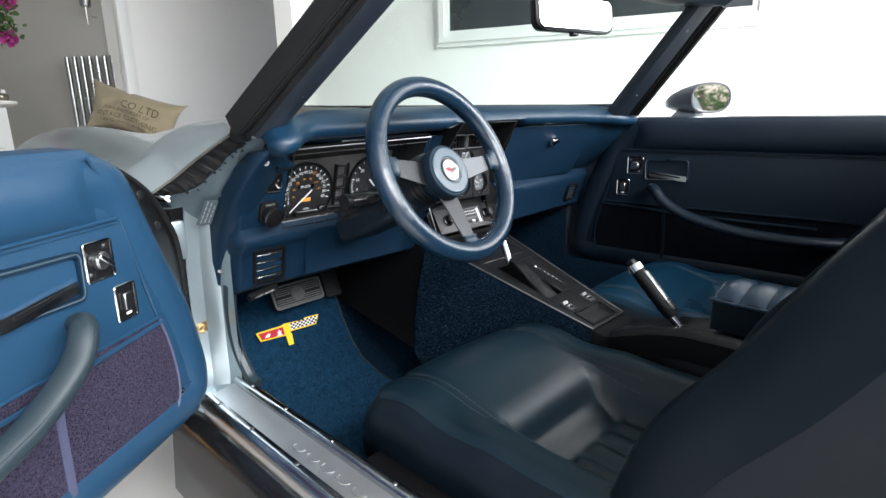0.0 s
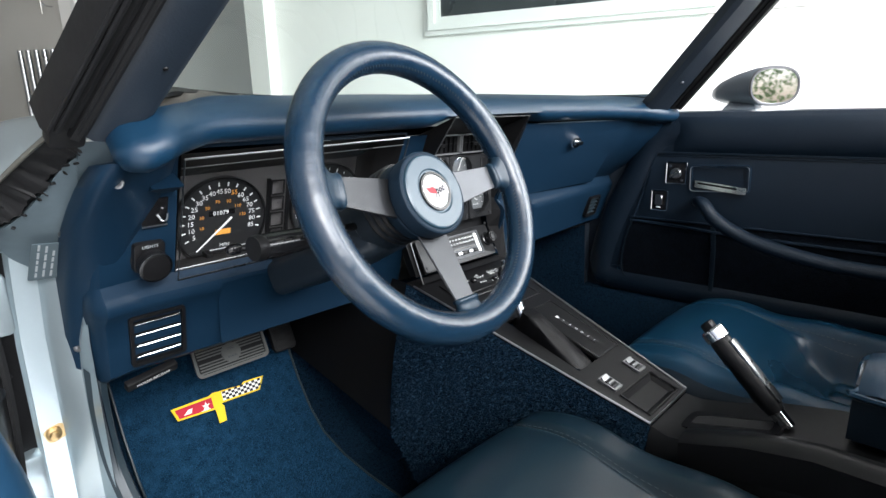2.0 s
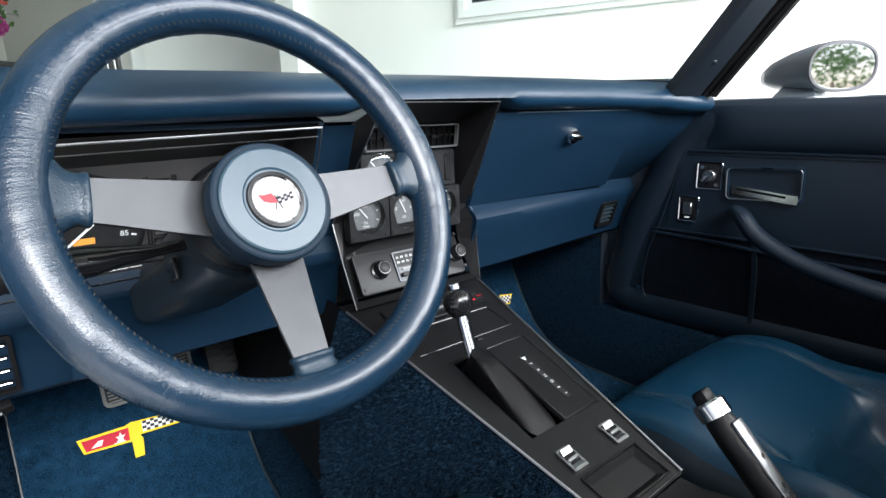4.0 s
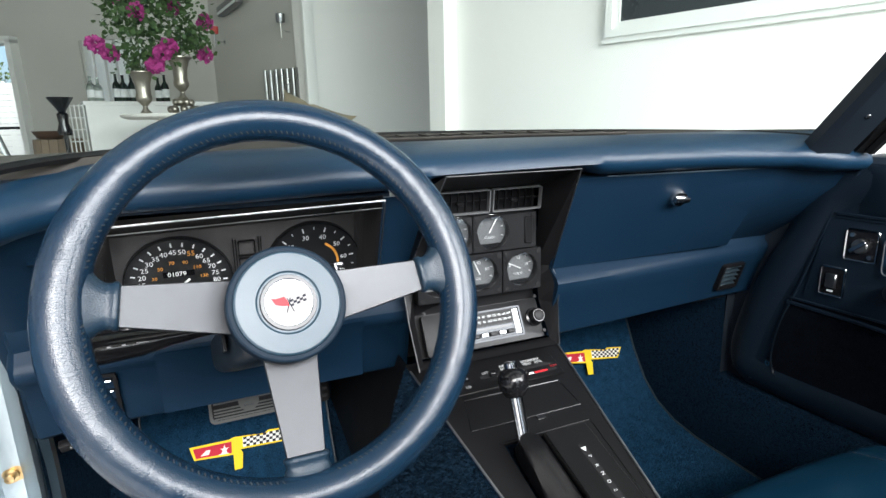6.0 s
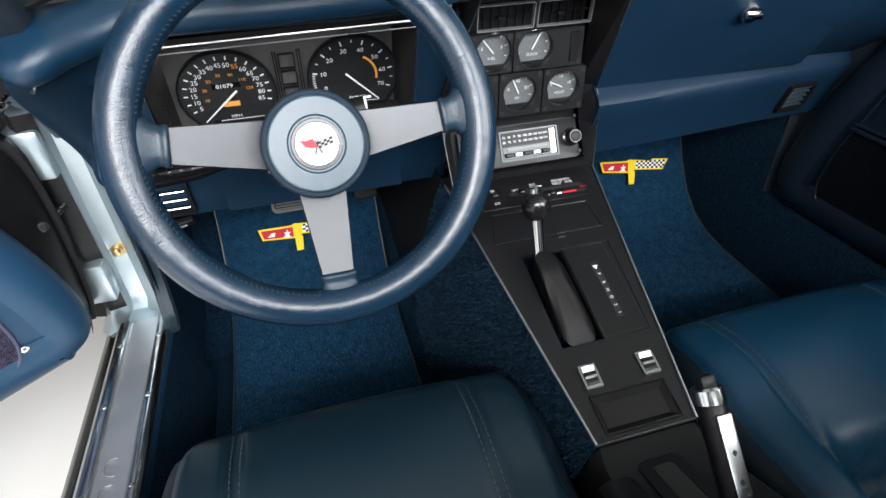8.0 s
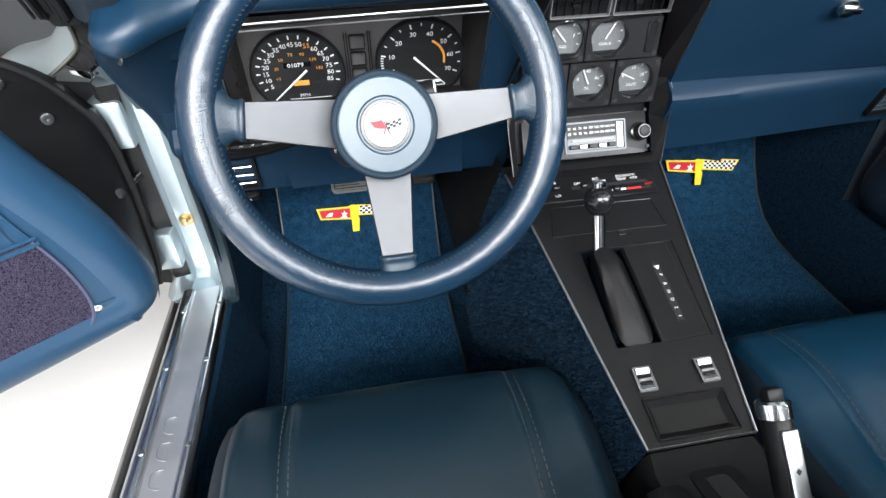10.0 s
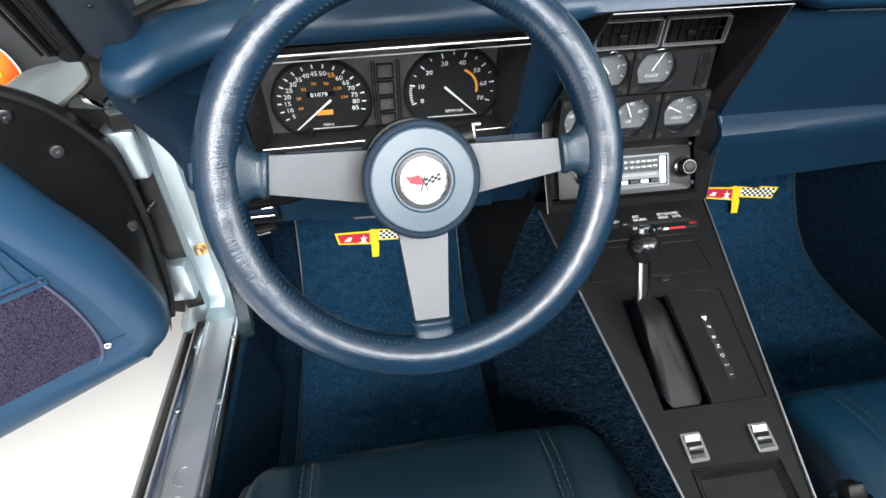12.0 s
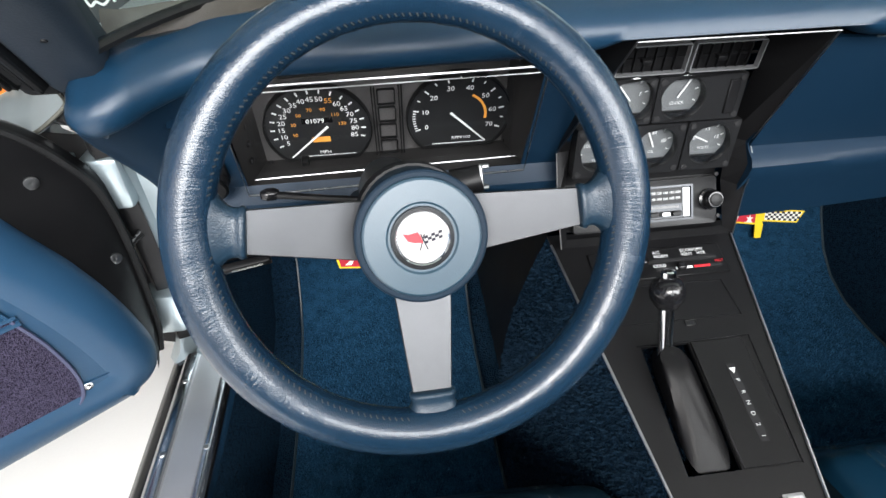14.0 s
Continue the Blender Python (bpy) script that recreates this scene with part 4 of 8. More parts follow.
right_shift = lambda x, z: -0.11 * (x - 0.15) * sstep(0.66, 0.80, z) - max(0.0, x - 0.47) * 0.35 * sstep(0.64, 0.80, z) + 0.024 * sstep(0.10, 0.56, x) * (1 - sstep(0.66, 0.72, z))
left_shift = lambda x, z: 0.0 if x > -0.50 else 0.25 * (x + 0.50)
bm = skin(LEFT_SKIN, -0.53, -0.452, 6, shift=left_shift)
join(bm, skin(LEFT_SKIN, -0.148, -0.098, 3))
join(bm, skin(LEFT_SKIN, -0.452, -0.148, 12, lo=3))
join(bm, loft([[(x, 0.24, 0.815), (x, 0.212, 0.808), (x, 0.212, 0.803)] for x in (-0.46, -0.14)], closed=False, caps=False))
join(bm, loft([[(x, y + left_shift(-0.53, z) + d, z) for x, d in ((-0.53, 0.0), (-0.536, 0.006), (-0.542, 0.024), (-0.544, 0.08))] for y, z in LEFT_SKIN], closed=False, caps=False))
part("dash_left_panel", bm, HARD_BLUE, dash, "blue lower dash around the instruments")
bm = skin(RIGHT_SKIN, 0.106, 0.566, 26, shift=right_shift)
join(bm, loft([[(0.106, y, z) for y, z in RIGHT_SKIN], [(0.1075, y + 0.06, z) for y, z in RIGHT_SKIN]], closed=False, caps=False))
part("dash_right_panel", bm, HARD_BLUE, dash, "blue passenger dash panel with a rolled lower shelf")
part("under_dash", loft([[(x, 0.30, 0.56), (x, 0.42, 0.55), (x, 0.62, 0.62)] for x in (-0.53, 0.53)], closed=False, caps=False), MATT_BLACK, dash, "black underside")


def glove_box():
    tl, tr, br, bl = V(0.108, 0.1950, 0.812), V(0.430, 0.1605, 0.812), V(0.452, 0.2480, 0.677), V(0.108, 0.2475, 0.679)

    def f(u, v, lo=0.0, hi=0.0):
        g = lambda a: -lo + a * (1 + lo + hi)
        p = tl.lerp(tr, g(u)).lerp(bl.lerp(br, g(u)), g(v))
        return p
    nrm = (tr - tl).cross(bl - tl).normalized()
    nrm = nrm if nrm.y < 0 else -nrm

    def plate(lo, hi, z0, z1):
        bm = grid(lambda u, v: f(u, v, lo, hi) + nrm * z1, 12, 8)
        rim = [f(i / 12, 0, lo, hi) for i in range(13)] + [f(1, i / 8, lo, hi) for i in range(1, 9)] + [f(1 - i / 12, 1, lo, hi) for i in range(1, 13)] + [f(0, 1 - i / 8, lo, hi) for i in range(1, 8)]
        loft([[p + nrm * z1 for p in rim], [p + nrm * z0 for p in rim]], caps=False, bm=bm)
        return bm
    part("glovebox_gap", plate(-0.004, 0.003, -0.012, 0.0004), MATT_BLACK, dash, "dark gap round the glovebox door")
    lid = part("glovebox_door", plate(0.0015, -0.002, -0.004, 0.0022), HARD_BLUE, dash, "flush blue glovebox door")
    part("bright_edge", tube([f(0.13, -0.004) + nrm * 0.002, f(1, -0.004) + nrm * 0.002], 0.0010, 6), BRIGHT_EDGE, lid)
    k = fr(f(0.521, 0.27) + nrm * 0.002, tr - tl, nrm.cross(tr - tl))
    part("lock", moved(lathe([(0.0125, 0), (0.0125, 0.005), (0.0105, 0.009), (0.0, 0.0095)], None, 20), k), CHROME, lid, "round chrome push lock")
    part("lock_tab", moved(box((-0.012, -0.003, 0.006), (0.012, 0.005, 0.015), 0.002), k), CHROME, lid)


glove_box()


def slat_vent(name, m, w, h, slats, label, bright=True):
    v = part(name, moved(ring_slab(rr(w, h, 0.004), rr(w - 0.008, h - 0.008, 0.002), -0.02, 0.003), m), BLACK, dash, label)
    part("vent_throat", moved(box((-w / 2 + 0.003, -h / 2 + 0.003, -0.022), (w / 2 - 0.003, h / 2 - 0.003, -0.018)), m), MATT_BLACK, v)
    for i in range(slats):
        y = -h / 2 + 0.004 + (h - 0.008) * (i + 0.5) / slats
        part("slat", moved(moved(box((-w / 2 + 0.005, -0.001, -0.012), (w / 2 - 0.005, 0.001, 0.001), 0.0006, 1), pose(0, y, 0, 12)), m), BLACK if bright else STRAP, v)
        if bright:
            part("bright_strip", moved(box((-w / 2 + 0.006, -0.0007, 0.0), (w / 2 - 0.006, 0.0007, 0.0012), 0.0003, 1), m @ pose(0, y, 0.001, -38)), CHROME, v)
    return v


slat_vent("side_vent", fr((-0.4765, 0.2835, 0.590), (1, 0.02, 0), (0, -0.24, 1)), 0.061, 0.065, 4, "black side air vent with bright slat edges")
slat_vent("passenger_vent", fr((0.484, 0.2600, 0.615), (1, 0.05, 0), (0, -0.3, 1)), 0.052, 0.05, 5, "small black passenger air vent", bright=False)


def cluster():
    """The driver's instrument cluster: bezel, face, two dials and the lamps between them."""
    P = [V(-0.447, 0.222, 0.797), V(-0.150, 0.204, 0.806), V(-0.146, 0.276, 0.663), V(-0.452, 0.274, 0.659)]
    I = [V(-0.437, 0.305, 0.766), V(-0.160, 0.305, 0.772), V(-0.158, 0.335, 0.664), V(-0.440, 0.335, 0.660)]
    cl = part("instrument_panel", loft([P, I], caps=False), CLUSTER_WALL, dash, "black instrument cluster with two round dials", smooth=0)
    part("face_plate", loft([[p + V(0, 0.0, 0) for p in I], [p + V(0, 0.01, 0) for p in I]]), FACE_GREY, cl, "charcoal face plate", smooth=0)
    ring = [p + V(0, -0.007, -0.005) for p in P]
    part("bright_surround", tube([ring[0], ring[1]], 0.0013, 8), BRIGHT_TRIM, cl, "bright cluster moulding")
    part("bright_surround", tube([p + V(0, 0.012, -0.010) for p in ring[:2]], 0.0008, 6), DULL_CHROME, cl)
    part("surround_edge", tube([ring[1], ring[2], ring[3], ring[0]], 0.0011, 6), DULL_CHROME, cl)
    part("inner_edge", tube([p.lerp(q, 0.3) for p, q in zip(P, I)][2:4], 0.001, 6), DULL_CHROME, cl)
    fz = fr((-0.368, 0.3165, 0.706), (1, 0, 0), (0, -0.28, 1))

    def dial(cx, cy, r):
        n = 56
        loop = []
        for k in range(n):
            a = 2 * math.pi * k / n
            loop.append((cx + r * math.cos(a), max(cy + r * math.sin(a), cy - 0.042)))
        d = part("dial", moved(slab(loop, -0.002, 0.0015), fz), DIAL, cl, "round black dial")
        part("dial_rim", moved(ring_slab([((x - cx) * 1.03 + cx, (y - cy) * 1.03 + cy) for x, y in loop], loop, -0.002, 0.005), fz), BLACK, d)
        return d

    def mark(bm, cx, cy, a, r0, r1, w):
        c, s = math.cos(a), math.sin(a)
        return join(bm, moved(box((r0, -w, 0), (r1, w, 0.0004)), fz @ Matrix.Translation((cx, cy, 0.0016)) @ Matrix.Rotation(a, 4, "Z")))

    def needle(d, cx, cy, a, length):
        part("needle", moved(loft([[(-0.008, -0.0013, 0), (-0.008, 0.0013, 0), (-0.008, 0.0013, 0.001), (-0.008, -0.0013, 0.001)], [(length, -0.0006, 0), (length, 0.0006, 0), (length, 0.0006, 0.001), (length, -0.0006, 0.001)]]), fz @ Matrix.Translation((cx, cy, 0.005)) @ Matrix.Rotation(a, 4, "Z")), WHITE_INK, d, "white needle")

    # speedometer
    cx, cy, r = -0.004, -0.001, 0.058
    d = dial(cx, cy, r)
    wb, ob = bmesh.new(), bmesh.new()
    for i in range(17):
        v = 5 * (i + 1)
        a = radians(206 - (206 + 16) * i / 16)
        mark(wb, cx, cy, a, 0.0475, 0.0525, 0.0008)
        t = fz @ Matrix.Translation((cx + 0.0405 * math.cos(a), cy + 0.0405 * math.sin(a), 0.0018))
        if v == 55:
            lettering("55", 0.0088, t, ob)
        else:
            lettering(str(v), 0.0088, t, wb)
    for i, v in enumerate((10, 30, 50, 70, 90, 110, 130)):
        a = radians(200 - 200 * (i + 0.2) / 6.6)
        lettering(str(v), 0.0062, fz @ Matrix.Translation((cx + 0.0275 * math.cos(a), cy + 0.0275 * math.sin(a), 0.0018)), ob)
    lettering("MPH", 0.0066, fz @ Matrix.Translation((cx + 0.003, cy - 0.034, 0.0018)), wb)
    part("dial_print", wb, WHITE_INK, d)
    part("dial_print_orange", ob, ORANGE_INK, d)
    part("odometer", moved(box((cx - 0.017, cy + 0.008, 0.001), (cx + 0.017, cy + 0.0155, 0.0022)), fz), GLOSS_BLACK, d)
    part("odometer_digits", lettering("01079", 0.0082, fz @ Matrix.Translation((cx - 0.002, cy + 0.0118, 0.0024))), WHITE_INK, d)
    part("trip_meter", moved(box((cx - 0.009, cy - 0.0185, 0.001), (cx + 0.011, cy - 0.0115, 0.0022)), fz), ORANGE_INK, d, "small orange trip meter")
    part("dial_baseline", moved(tube([(cx - 0.02, cy - 0.039, 0.002), (cx + 0.037, cy - 0.039, 0.002)], 0.0004, 4), fz), WHITE_INK, d)
    needle(d, cx + 0.005, cy, radians(222), 0.054)
    part("reset_stalk", moved(box((cx - 0.026, cy - 0.053, 0.0), (cx - 0.017, cy - 0.037, 0.014), 0.002), fz), BLACK, d)
    # tachometer
    cx, cy = 0.154, 0.0035
    d = dial(cx, cy, r)
    wb, rb = bmesh.new(), bmesh.new()
    for i in range(15):
        a = radians(200 - 222 * i / 14)
        mark(wb, cx, cy, a, 0.0465 if i % 2 == 0 else 0.049, 0.0525, 0.0008 if i % 2 == 0 else 0.0006)
        if i % 2 == 0:
            lettering(str(i * 5), 0.0088, fz @ Matrix.Translation((cx + 0.039 * math.cos(a), cy + 0.039 * math.sin(a), 0.0018)), wb)
    for i in range(8):
        mark(wb, cx, cy, radians(200 - 31.7 * i / 8), 0.049, 0.0525, 0.0005)
    lettering("RPM/100", 0.0062, fz @ Matrix.Translation((cx + 0.004, cy - 0.0315, 0.0018)), wb)
    part("dial_print", wb, WHITE_INK, d)
    arc = loft([[(cx + q * math.cos(a), cy + q * math.sin(a), 0.0019) for q in (0.0295, 0.0325)] for a in [radians(62 - 72 * k / 16) for k in range(17)]], closed=False, caps=False)
    part("red_zone", moved(arc, fz), ORANGE_INK, d, "orange red-line arc")
    part("dial_baseline", moved(tube([(cx - 0.03, cy - 0.039, 0.002), (cx + 0.033, cy - 0.039, 0.002)], 0.0004, 4), fz), WHITE_INK, d)
    needle(d, cx - 0.004, cy + 0.002, radians(-46), 0.052)
    # lamp column
    for k in range(4):
        part("lamp_window", moved(ring_slab(rr(0.02, 0.021, 0.002, cx=0.0735, cy=0.036 - 0.0235 * k), rr(0.017, 0.018, 0.001, cx=0.0735, cy=0.036 - 0.0235 * k), 0.0, 0.002), fz), BLACK, cl)
    for x in (0.0575, 0.0605, 0.0865, 0.0895):
        part("rib", moved(box((x, -0.046, 0.0), (x + 0.0014, 0.05, 0.004)), fz), BLACK, cl)
    for x, y in ((-0.066, -0.047), (0.213, -0.04)):
        part("screw", moved(lathe([(0.0032, 0), (0.0032, 0.001), (0.002, 0.0018), (0, 0.0018)], None, 12), fz @ Matrix.Translation((x, y, 0.0))), BLACK, cl)
    lens = part("cluster_lens", loft([[p.lerp(q, 0.55) for p, q in zip(P, I)]] + [[p.lerp(q, 0.56) for p, q in zip(P, I)]]), LENS, cl, "clear plastic lens", smooth=0)
    lens.visible_shadow = False
    # warning strip to the side of the dials
    for k in range(4):
        part("side_lamp", box((-0.447, 0.285, 0.742 - 0.02 * k), (-0.443, 0.292, 0.748 - 0.02 * k), 0.001, 1), BLACK, cl)


cluster()


def centre_stack():
    """Vents, five small gauges and the radio in their black bezel."""
    out = [V(-0.088, 0.168, 0.827), V(0.092, 0.168, 0.827), V(0.109, 0.250, 0.682), V(0.1105, 0.231, 0.661), V(0.111, 0.236, 0.63), V(0.109, 0.226, 0.572), V(-0.105, 0.226, 0.572), V(-0.111, 0.243, 0.63), V(-0.112, 0.262, 0.680)]
    inn = [V(-0.088, 0.248, 0.800), V(0.086, 0.248, 0.800), V(0.090, 0.264, 0.682), V(0.092, 0.262, 0.661), V(0.094, 0.258, 0.63), V(0.100, 0.236, 0.577), V(-0.096, 0.236, 0.577), V(-0.098, 0.258, 0.63), V(-0.096, 0.264, 0.680)]
    st = part("centre_panel", loft([out, inn], caps=False), BLACK, dash, "black centre stack with gauges, vents and radio", smooth=0)
    part("panel_back", loft([[p + V(0, 0.014, 0) for p in inn], [p + V(0, 0.03, 0) for p in inn]]), BLACK, st, smooth=0)
    part("panel_moulding", tube([o + V(0, -0.001, -0.001) for o in out[:6]], 0.0009, 6), DULL_CHROME, st)
    part("panel_moulding", tube([o + V(0, -0.001, 0) for o in out[6:] + out[:1]], 0.0009, 6), DULL_CHROME, st)
    # vents
    vz = fr((0, 0.2465, 0.783), (1, 0, 0), (0, -0.12, 1))
    for x in (-0.030, 0.0485):
        w, h = 0.0745, 0.031
        part("vent_frame", moved(ring_slab(rr(w, h, 0.002, cx=x), rr(w - 0.0024, h - 0.0024, 0.001, cx=x), -0.004, 0.003), vz), VENT_TRIM, st, "dull bright vent frame")
        for k in range(6):
            part("vane", moved(box((x - w / 2 + 0.008 + 0.0105 * k, -h / 2 + 0.003, -0.003), (x - w / 2 + 0.0092 + 0.0105 * k, h / 2 - 0.003, 0.001)), vz), BLACK, st)
        part("cross_vane", moved(box((x - w / 2 + 0.003, -0.001, -0.004), (x + w / 2 - 0.003, 0.001, -0.002)), vz), BLACK, st)
        part("vent_tab", moved(box((x - 0.012, -0.003, -0.002), (x - 0.002, 0.002, 0.006), 0.001, 1), vz), BLACK, st)
    # gauges
    gz = fr((0, 0.247, 0.735), (1, 0, 0), (0, 0.02, 1))

    def gauge(cx, cy, w, h, ox, word, ang, nums, lean=0):
        g = part("gauge", moved(ring_slab(rr(w, h, 0.002, 7, cx, cy), [(cx + ox + 0.0245 * math.cos(2 * math.pi * (k + 4) / 32), cy + 0.001 + 0.0235 * math.sin(2 * math.pi * (k + 4) / 32)) for k in range(32)], -0.014, 0.002), gz), GAUGE_FRAME, st, "small square-framed round gauge")
        c = Matrix.Translation((cx + ox, cy + 0.001, -0.010))
        part("gauge_face", moved(disc(0.0245, -0.004, 0.0), gz @ c), GAUGE_FACE, g)
        ink = bmesh.new()
        for i in range(7):
            a = radians(200 - 220 * i / 6)
            join(ink, moved(box((0.0185, -0.0005, 0), (0.022, 0.0005, 0.0003)), gz @ c @ Matrix.Rotation(a, 4, "Z")))
        for s, a in zip(nums, (165, 90, 15)):
            lettering(s, 0.0062, gz @ c @ Matrix.Translation((0.0135 * math.cos(radians(a)), 0.0135 * math.sin(radians(a)), 0.0004)), ink)
        for i, t in enumerate(word.split()):
            lettering(t, 0.0048, gz @ c @ Matrix.Translation((0, -0.009 - 0.0055 * i, 0.0004)), ink)
        part("gauge_print", ink, WHITE_INK, g)
        part("needle", moved(box((-0.003, -0.0007, 0), (0.019, 0.0007, 0.001)), gz @ c @ Matrix.Translation((0, 0, 0.002)) @ Matrix.Rotation(radians(ang), 4, "Z")), WHITE_INK, g)
        part("gauge_shade", moved(box((-0.018, -0.0235, 0.0), (0.018, -0.017, 0.003)), gz @ c), BLACK, g)
        ln = part("gauge_lens", moved(lathe([(0.0244, 0.0070), (0.022, 0.0078), (0.016, 0.0086), (0.008, 0.0091), (0.001, 0.0093)], None, 24), gz @ c @ Matrix.Translation((0, 0, 0.003)) @ Matrix.Rotation(radians(-lean), 4, "X")), DOME_LENS, g, smooth=80)
        ln.visible_shadow = False
        for sx in (-1, 1):
            for sy in (-1, 1):
                part("screw", moved(lathe([(0.0034, 0), (0.0034, 0.0008), (0.0016, 0.0011), (0, 0.0006)], None, 10), gz @ Matrix.Translation((cx + sx * (w / 2 - 0.005), cy + sy * (h / 2 - 0.005), 0.002))), MATT_BLACK, g)

    gauge(0.0305, 0.0045, 0.096, 0.049, -0.018, "CLOCK", 60, ("", "", ""))
    gauge(-0.047, 0.0045, 0.056, 0.049, 0.004, "FUEL", 130, ("E", "", "F"))
    gauge(0.057, -0.051, 0.060, 0.058, 0.0, "VOLTS", 155, ("8", "13", "18"))
    gauge(-0.005, -0.051, 0.060, 0.058, 0.0, "OIL", 115, ("0", "40", "80"))
    gauge(-0.067, -0.051, 0.060, 0.058, 0.0, "OIL TEMP", 130, ("100", "250", ""))
    part("clock_stalk_panel", moved(box((0.060, -0.014, 0.0), (0.072, 0.023, 0.004), 0.001, 1), gz), BLACK, st)
    # radio
    rz = fr((0, 0.2475, 0.609), (1, 0, 0), (0, 0.475, 0.88))
    radio = part("car_radio", moved(slab(rr(0.178, 0.056, 0.004, cx=0.0), -0.004, 0.001, 0.001), rz), GAUGE_FRAME, st, "push-button radio with a bright metal front")
    part("radio_window", moved(ring_slab(rr(0.088, 0.042, 0.002, cx=0.014), rr(0.083, 0.037, 0.001, cx=0.014), 0.0, 0.0035), rz), GAUGE_RIM, radio)
    part("radio_scale", moved(box((-0.026, 0.0, 0.0012), (0.045, 0.0175, 0.0022)), rz), BLACK, radio)
    part("radio_buttons_base", moved(box((-0.026, -0.0175, 0.0012), (0.045, -0.001, 0.002)), rz), GAUGE_RIM, radio)
    part("radio_trim", moved(box((0.0455, -0.0175, 0.0012), (0.0545, 0.0175, 0.0024), 0.0005, 1), rz), DULL_CHROME, radio)
    ink = bmesh.new()
    for k in range(9):
        lettering(("55", "60", "70", "80", "100", "120", "140", "160", "AM")[k], 0.0045, rz @ Matrix.Translation((-0.023 + 0.0078 * k, 0.0125, 0.0024)), ink)
        lettering(("88", "90", "92", "96", "100", "104", "106", "108", "FM")[k], 0.0045, rz @ Matrix.Translation((-0.023 + 0.0078 * k, 0.0055, 0.0024)), ink)
    part("scale_print", ink, WHITE_INK, radio)
    for k in range(5):
        part("radio_button", moved(box((-0.024 + 0.0138 * k, -0.0155, 0.0015), (-0.0125 + 0.0138 * k, -0.0095, 0.0062), 0.001, 1), rz), DULL_CHROME if k % 2 else BLACK, radio)
    part("tuning_slot", moved(box((-0.02, -0.006, 0.0015), (0.04, -0.003, 0.0035)), rz), GLOSS_BLACK, radio)
    for x in (-0.055, 0.0785):
        kn = part("radio_knob", moved(lathe([(0.013, 0), (0.013, 0.003), (0.0105, 0.004), (0.0105, 0.013), (0.009, 0.016), (0.0, 0.0165)], None, 24), rz @ Matrix.Translation((x, 0.001, 0.001))), GLOSS_BLACK, radio, "black radio knob")
        part("knob_cap", moved(disc(0.0075, 0.0165, 0.018, 20, bevel=0.0006), rz @ Matrix.Translation((x, 0.001, 0.001))), BLACK, kn)
    for x, y in ((-0.084, -0.02), (0.088, 0.03), (0.09, -0.02), (-0.084, 0.03)):
        part("screw", moved(lathe([(0.0025, 0), (0.0025, 0.001), (0, 0.0012)], None, 8), rz @ Matrix.Translation((x, y, 0.0015))), BLACK, st)


centre_stack()


def dash_small():
    # headlamp knob
    kz = fr((-0.482, 0.268, 0.688), (1, 0.05, 0), (0, -0.35, 1))
    kn = part("headlamp_knob", moved(lathe([(0.016, -0.004), (0.017, 0.004), (0.013, 0.006), (0.0125, 0.012), (0.0165, 0.016), (0.0165, 0.026), (0.0145, 0.029), (0.0, 0.0295)], None, 28), kz), BLACK, dash, "round black headlamp knob")
    part("knob_ring", moved(lathe([(0.0166, 0.0245), (0.0174, 0.0258), (0.0172, 0.0275), (0.0156, 0.0285)], None, 28), kz), GAUGE_RIM, kn)
    part("knob_plate", moved(slab(rr(0.032, 0.034, 0.004, cy=0.005), -0.003, 0.012, 0.001), kz), BLACK, kn)
    part("knob_lettering", lettering("LIGHTS", 0.0052, kz @ Matrix.Translation((0, 0.0182, 0.0122))), STITCH_PALE, kn)
    # hooded switch beside the cluster
    hz = fr((-0.474, 0.2375, 0.756), (1, 0.08, 0), (0, -0.42, 1))
    hd = part("switch_hood", moved(loft([[(-0.017, -0.036, 0.0), (0.017, -0.036, 0.0), (0.017, 0.026, 0.0), (-0.017, 0.026, 0.0)], [(-0.0165, 0.004, 0.004), (0.0165, 0.004, 0.004), (0.0155, 0.024, 0.030), (-0.0155, 0.024, 0.030)]]), hz), HARD_BLUE, dash, "blue hooded switch housing", smooth=0)
    part("switch_recess", moved(slab(rr(0.026, 0.038, 0.003, cy=-0.014), 0.0, 0.0035), hz), GLOSS_BLACK, hd)
    part("recess_lip", moved(tube([(-0.013, -0.034, 0.0045), (0.013, -0.034, 0.0045)], 0.0011, 6), hz), DULL_CHROME, hd)
    part("switch_lever", moved(tube(smooth_path([(0.002, -0.021, 0.004), (0.005, -0.025, 0.009), (0.009, -0.024, 0.010), (0.010, -0.017, 0.009)]), 0.0014, 8), hz), CHROME, hd, "small chrome lever")
    # hood release pull
    rz = fr((-0.486, 0.300, 0.538), (1, 0.1, 0.12), (0, -0.5, 0.9))
    pull = part("hood_release", moved(box((-0.03, -0.006, -0.004), (0.03, 0.006, 0.006), 0.002), rz), BLACK, dash, "black hood release handle")
    part("pull_lettering", lettering("HOOD RELEASE", 0.0056, rz @ Matrix.Translation((0, 0, 0.0062))), WHITE_INK, pull)
    # column cover panel seams below the cluster
    part("column_panel", loft([[(x, 0.2595 - 0.0, 0.640), (x, 0.2785, 0.610), (x, 0.284, 0.556)] for x in (-0.405, -0.165)] , closed=False, caps=False), HARD_BLUE, dash)


dash_small()

# dash end and pillar foot trim on the driver's side
tr = thing("pillar_foot_trim", (-0.53, 0.3, 0.5), "dark blue plastic trim strip at the door opening", "trim")
